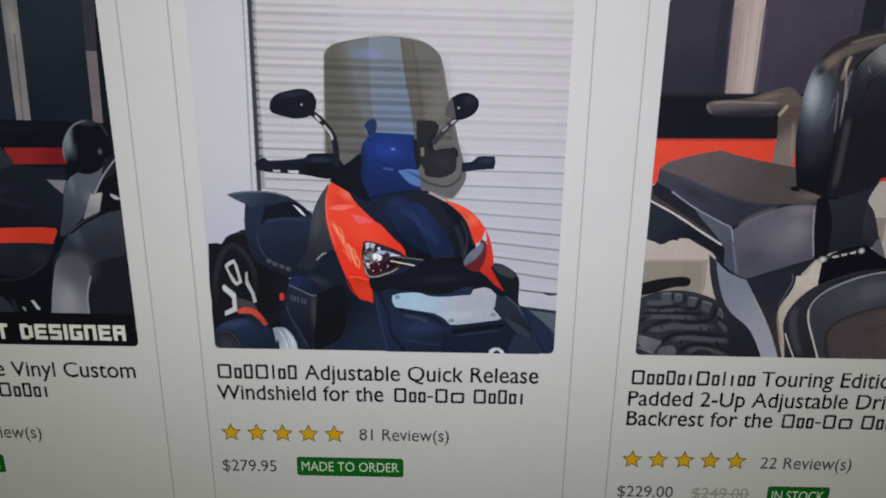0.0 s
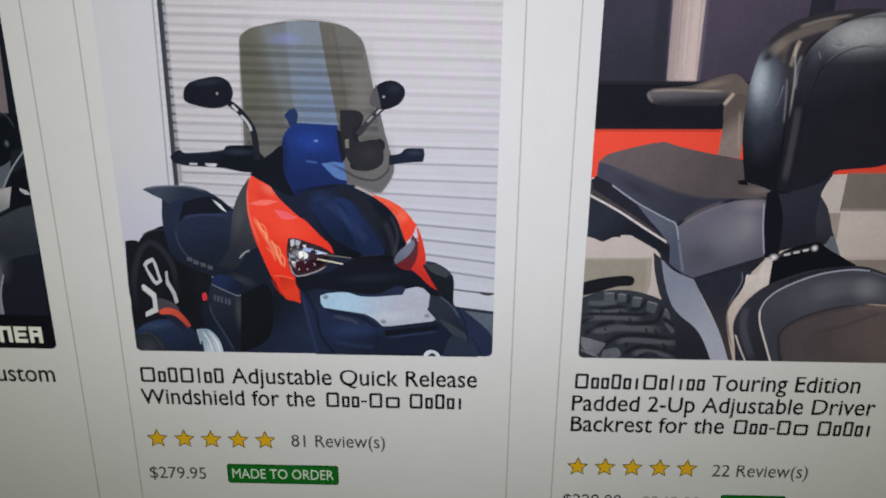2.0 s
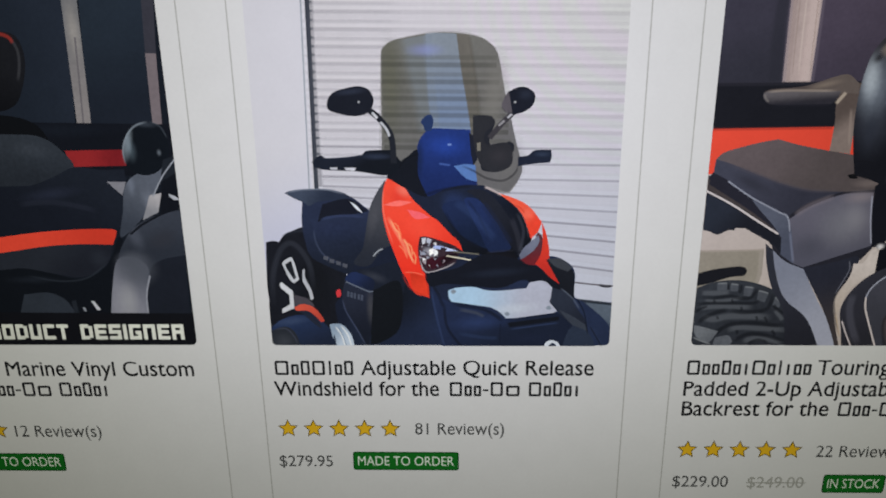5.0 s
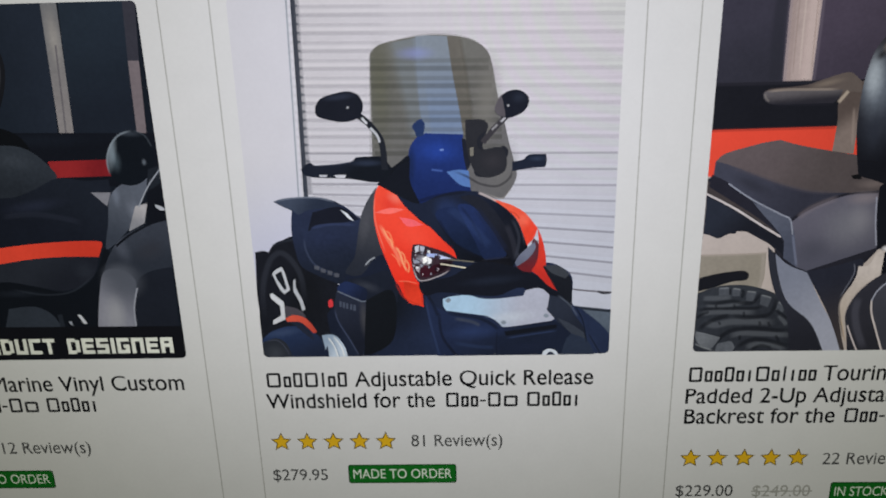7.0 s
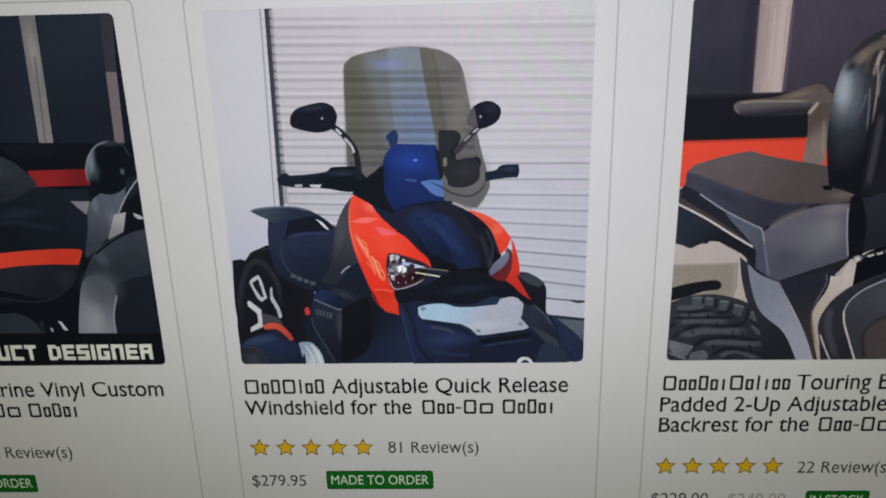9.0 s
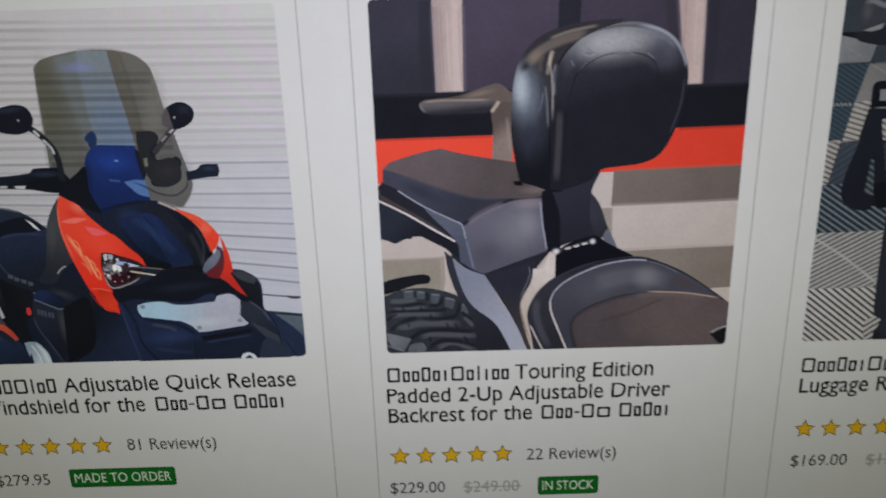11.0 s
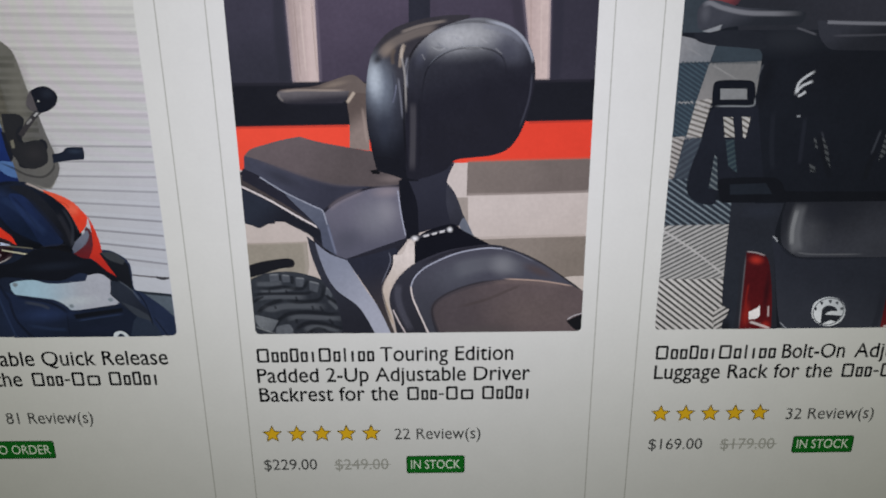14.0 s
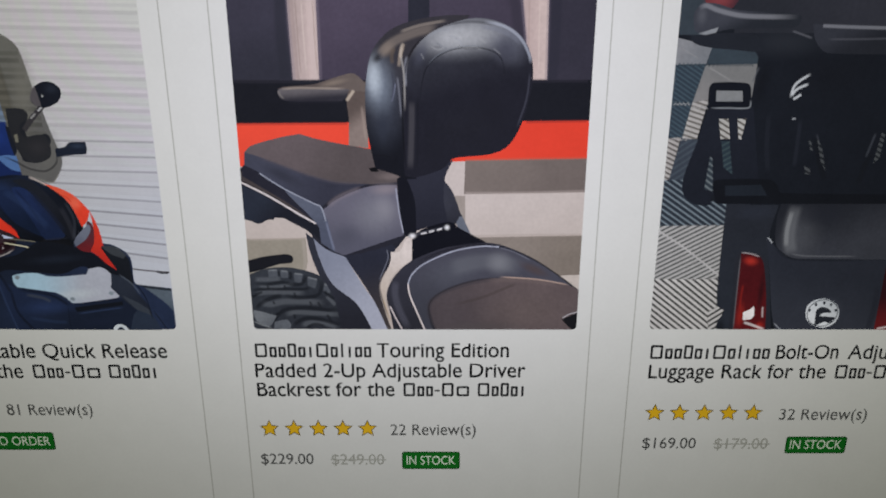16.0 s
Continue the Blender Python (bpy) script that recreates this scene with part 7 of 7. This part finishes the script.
brush(photo_d, "bulge_sheen", [(38.6, 40), (37.8, 34), (38, 29), (39.5, 24)], 5.5, "#7d7f89", 0.7)
brush(photo_d, "bulge_sheen", [(37.6, 38), (36.9, 32), (37.4, 26.5)], 2.0, "#a3a5ae", 0.6)
brush(photo_d, "bulge_rim", [(39, 24.6), (44, 23.9), (60, 23.8)], 0.8, "#7b7d87", 0.6)
bloom(photo_d, "bulge_shade", 46.4, 36.2, 10.5, 4.5, 0, "#262833", 0.6)
shape(photo_d, "trunk_lid", [(31.3, 29.6, 1), (34.3, 26.7), (37.7, 23.9), (41.3, 22.8), (107.5, 22.6, 1), (114.4, -4.9, 1), (41.6, -4.6, 1), (37.1, 2.1), (33.7, 17.8)],
      lit("#2b2e3a", to=("#383b48", (48, 21.4), (42.8, -0.7)), grain=0.05))
brush(photo_d, "lid_shade", [(33.5, 27.1), (38.2, 23.4), (46.1, 22.6), (63.1, 22.6)], 1.22, "#1d2029", 0.8)
brush(photo_d, "lid_shade", [(67.3, 15), (67.5, 6.7), (66.6, -0.9)], 2.79, "#252732", 0.8)
brush(photo_d, "lid_edge", [(31.3, 29.7), (32.3, 28.9), (33.1, 27.8)], 0.7, "#ced2e0", 0.9)
brush(photo_d, "lid_edge", [(37.1, 2.3), (39.1, 0.4), (40.7, -0.9)], 0.61, "#b7bbcb", 0.8)
shape(photo_d, "lamp_frame", [(22.5, 23.2, 1), (24.1, 25.4, 1), (30.6, 24.1), (33.2, 19.6), (37.4, -4.5, 1), (23.2, -4.5, 1), (23.3, 8.7)],
      lit("#2a2c36"))
shape(photo_d, "tail_lamp", [(24.2, 24.8, 1), (27.4, 24.6), (30, 23.6), (31.6, 20.7), (33.7, 10.5), (35.3, -4.5, 1), (25, -4.5, 1), (24.5, 10.6)],
      lit("#4c141a", to=("#5f181d", (27.8, 19.7), (29.6, -0.7)), spots=[(31.9, 12.4, 1.2, 8.7, 0, "#2f1218", 0.8)], grain=0.08))
bloom(photo_d, "lamp_glow", 27.4, 22.3, 3.2, 2.0, -12, "#c8392f", 0.7)
bloom(photo_d, "lamp_glow", 26.5, 4.6, 1.9, 6, 0, "#b8332b", 0.5)
brush(photo_d, "lamp_glow", [(26.1, 15.1), (25.9, 10.6), (26.1, 6.5)], 1.1, "#b53026", 0.45)
bloom(photo_d, "lamp_glow", 32.9, 1.2, 2.1, 2.1, 0, "#b93129", 0.7)
brush(photo_d, "lamp_rim", [(24.9, -0.7), (24.5, 10.6), (24.1, 24.7)], 0.7, "#73737d", 0.8)
brush(photo_d, "lamp_rim", [(24, 25), (27.1, 24.6), (30.1, 23.6)], 0.7, "#bab4bd", 0.9)
shape(photo_d, "lamp_reflection", [(27.2, 5.7, 1), (29.2, 6.7), (30.4, 7.8, 1), (30.8, 4.6, 1), (29.9, 3.5), (27.5, 3.1, 1)],
      lit("#f7f1f9"))
brush(photo_d, "lamp_reflection", [(27.6, 2.5), (30.9, 1.4), (34.8, -0.1)], 1.22, "#faf3fb", 0.95)
brush(photo_d, "lamp_reflection", [(33, 7.8), (33.4, 3.8)], 0.87, "#e2d4dc", 0.9)
shape(photo_d, "tail_lamp", [(68.5, 21.3, 1), (80.5, 21.2, 1), (86, -4.8, 1), (68.6, -4.7, 1), (68.7, 4.8)],
      lit("#30151c", to=("#6c1f24", (68.5, 12.2), (70.5, 0.1))))
brush(photo_d, "lamp_reflection", [(69.4, 0.3), (71.1, 0.6), (73.3, 1)], 1.05, "#fff5ff", 0.9)
bloom(photo_d, "badge_shadow", 52.7, 6.4, 5.9, 5.2, 0, "#575a6a", 0.8)
shape(photo_d, "round_badge", [(46.6, 5.3), (46.9, 8.1), (48.7, 9.7), (51.2, 10.3), (53.9, 9.7), (56.2, 7.7), (57, 4.9), (56, 2.2), (53.1, 0.7), (49.7, 1.3), (47.5, 3)],
      lit("#c9cedc", to=("#eaedfb", (53.6, 8.6), (49.4, 2.1))))
stroke(photo_d, "badge_ring", [(56.5, 5.5), (55.9, 7.7), (54.1, 9.3), (51.8, 9.9), (49.4, 9.3), (47.7, 7.7), (47.1, 5.5), (47.7, 3.3), (49.5, 1.7), (51.8, 1.1), (54.2, 1.7), (55.9, 3.3), (56.5, 5.5)], 0.3, lit("#5d606a"))
shape(photo_d, "badge_mark", [(49.8, 4.1), (49.8, 6.4), (51.3, 7.5), (53.5, 6.9), (54.4, 5.6), (52.3, 5.6), (50.9, 4.5, 1), (56.1, 4.1, 1), (54.6, 2.2), (52.8, 2.6), (49.9, 1.1, 1)],
      lit("#2a2d37"))
brush(photo_d, "badge_gap", [(51, 4.9), (53.1, 5.4), (56.2, 5.2)], 0.7, "#e3e6f4", 0.9)
shape(photo_d, "badge_dot", [(47.2, 6.8), (48, 6.8), (47.8, 5.8)],
      lit("#31343d"))
shape(photo_d, "badge_dot", [(48.8, 8.6), (49.7, 8.6), (49.4, 7.7)],
      lit("#31333d"))
shape(photo_d, "badge_dot", [(51.3, 9.2), (52.2, 9.2), (51.9, 8.2)],
      lit("#31343e"))
shape(photo_d, "badge_dot", [(53.5, 8.6), (54.3, 8.6), (54.1, 7.7)],
      lit("#32343e"))
shape(photo_d, "badge_dot", [(55.2, 6.7), (56.1, 6.7), (55.8, 5.8)],
      lit("#32353f"))
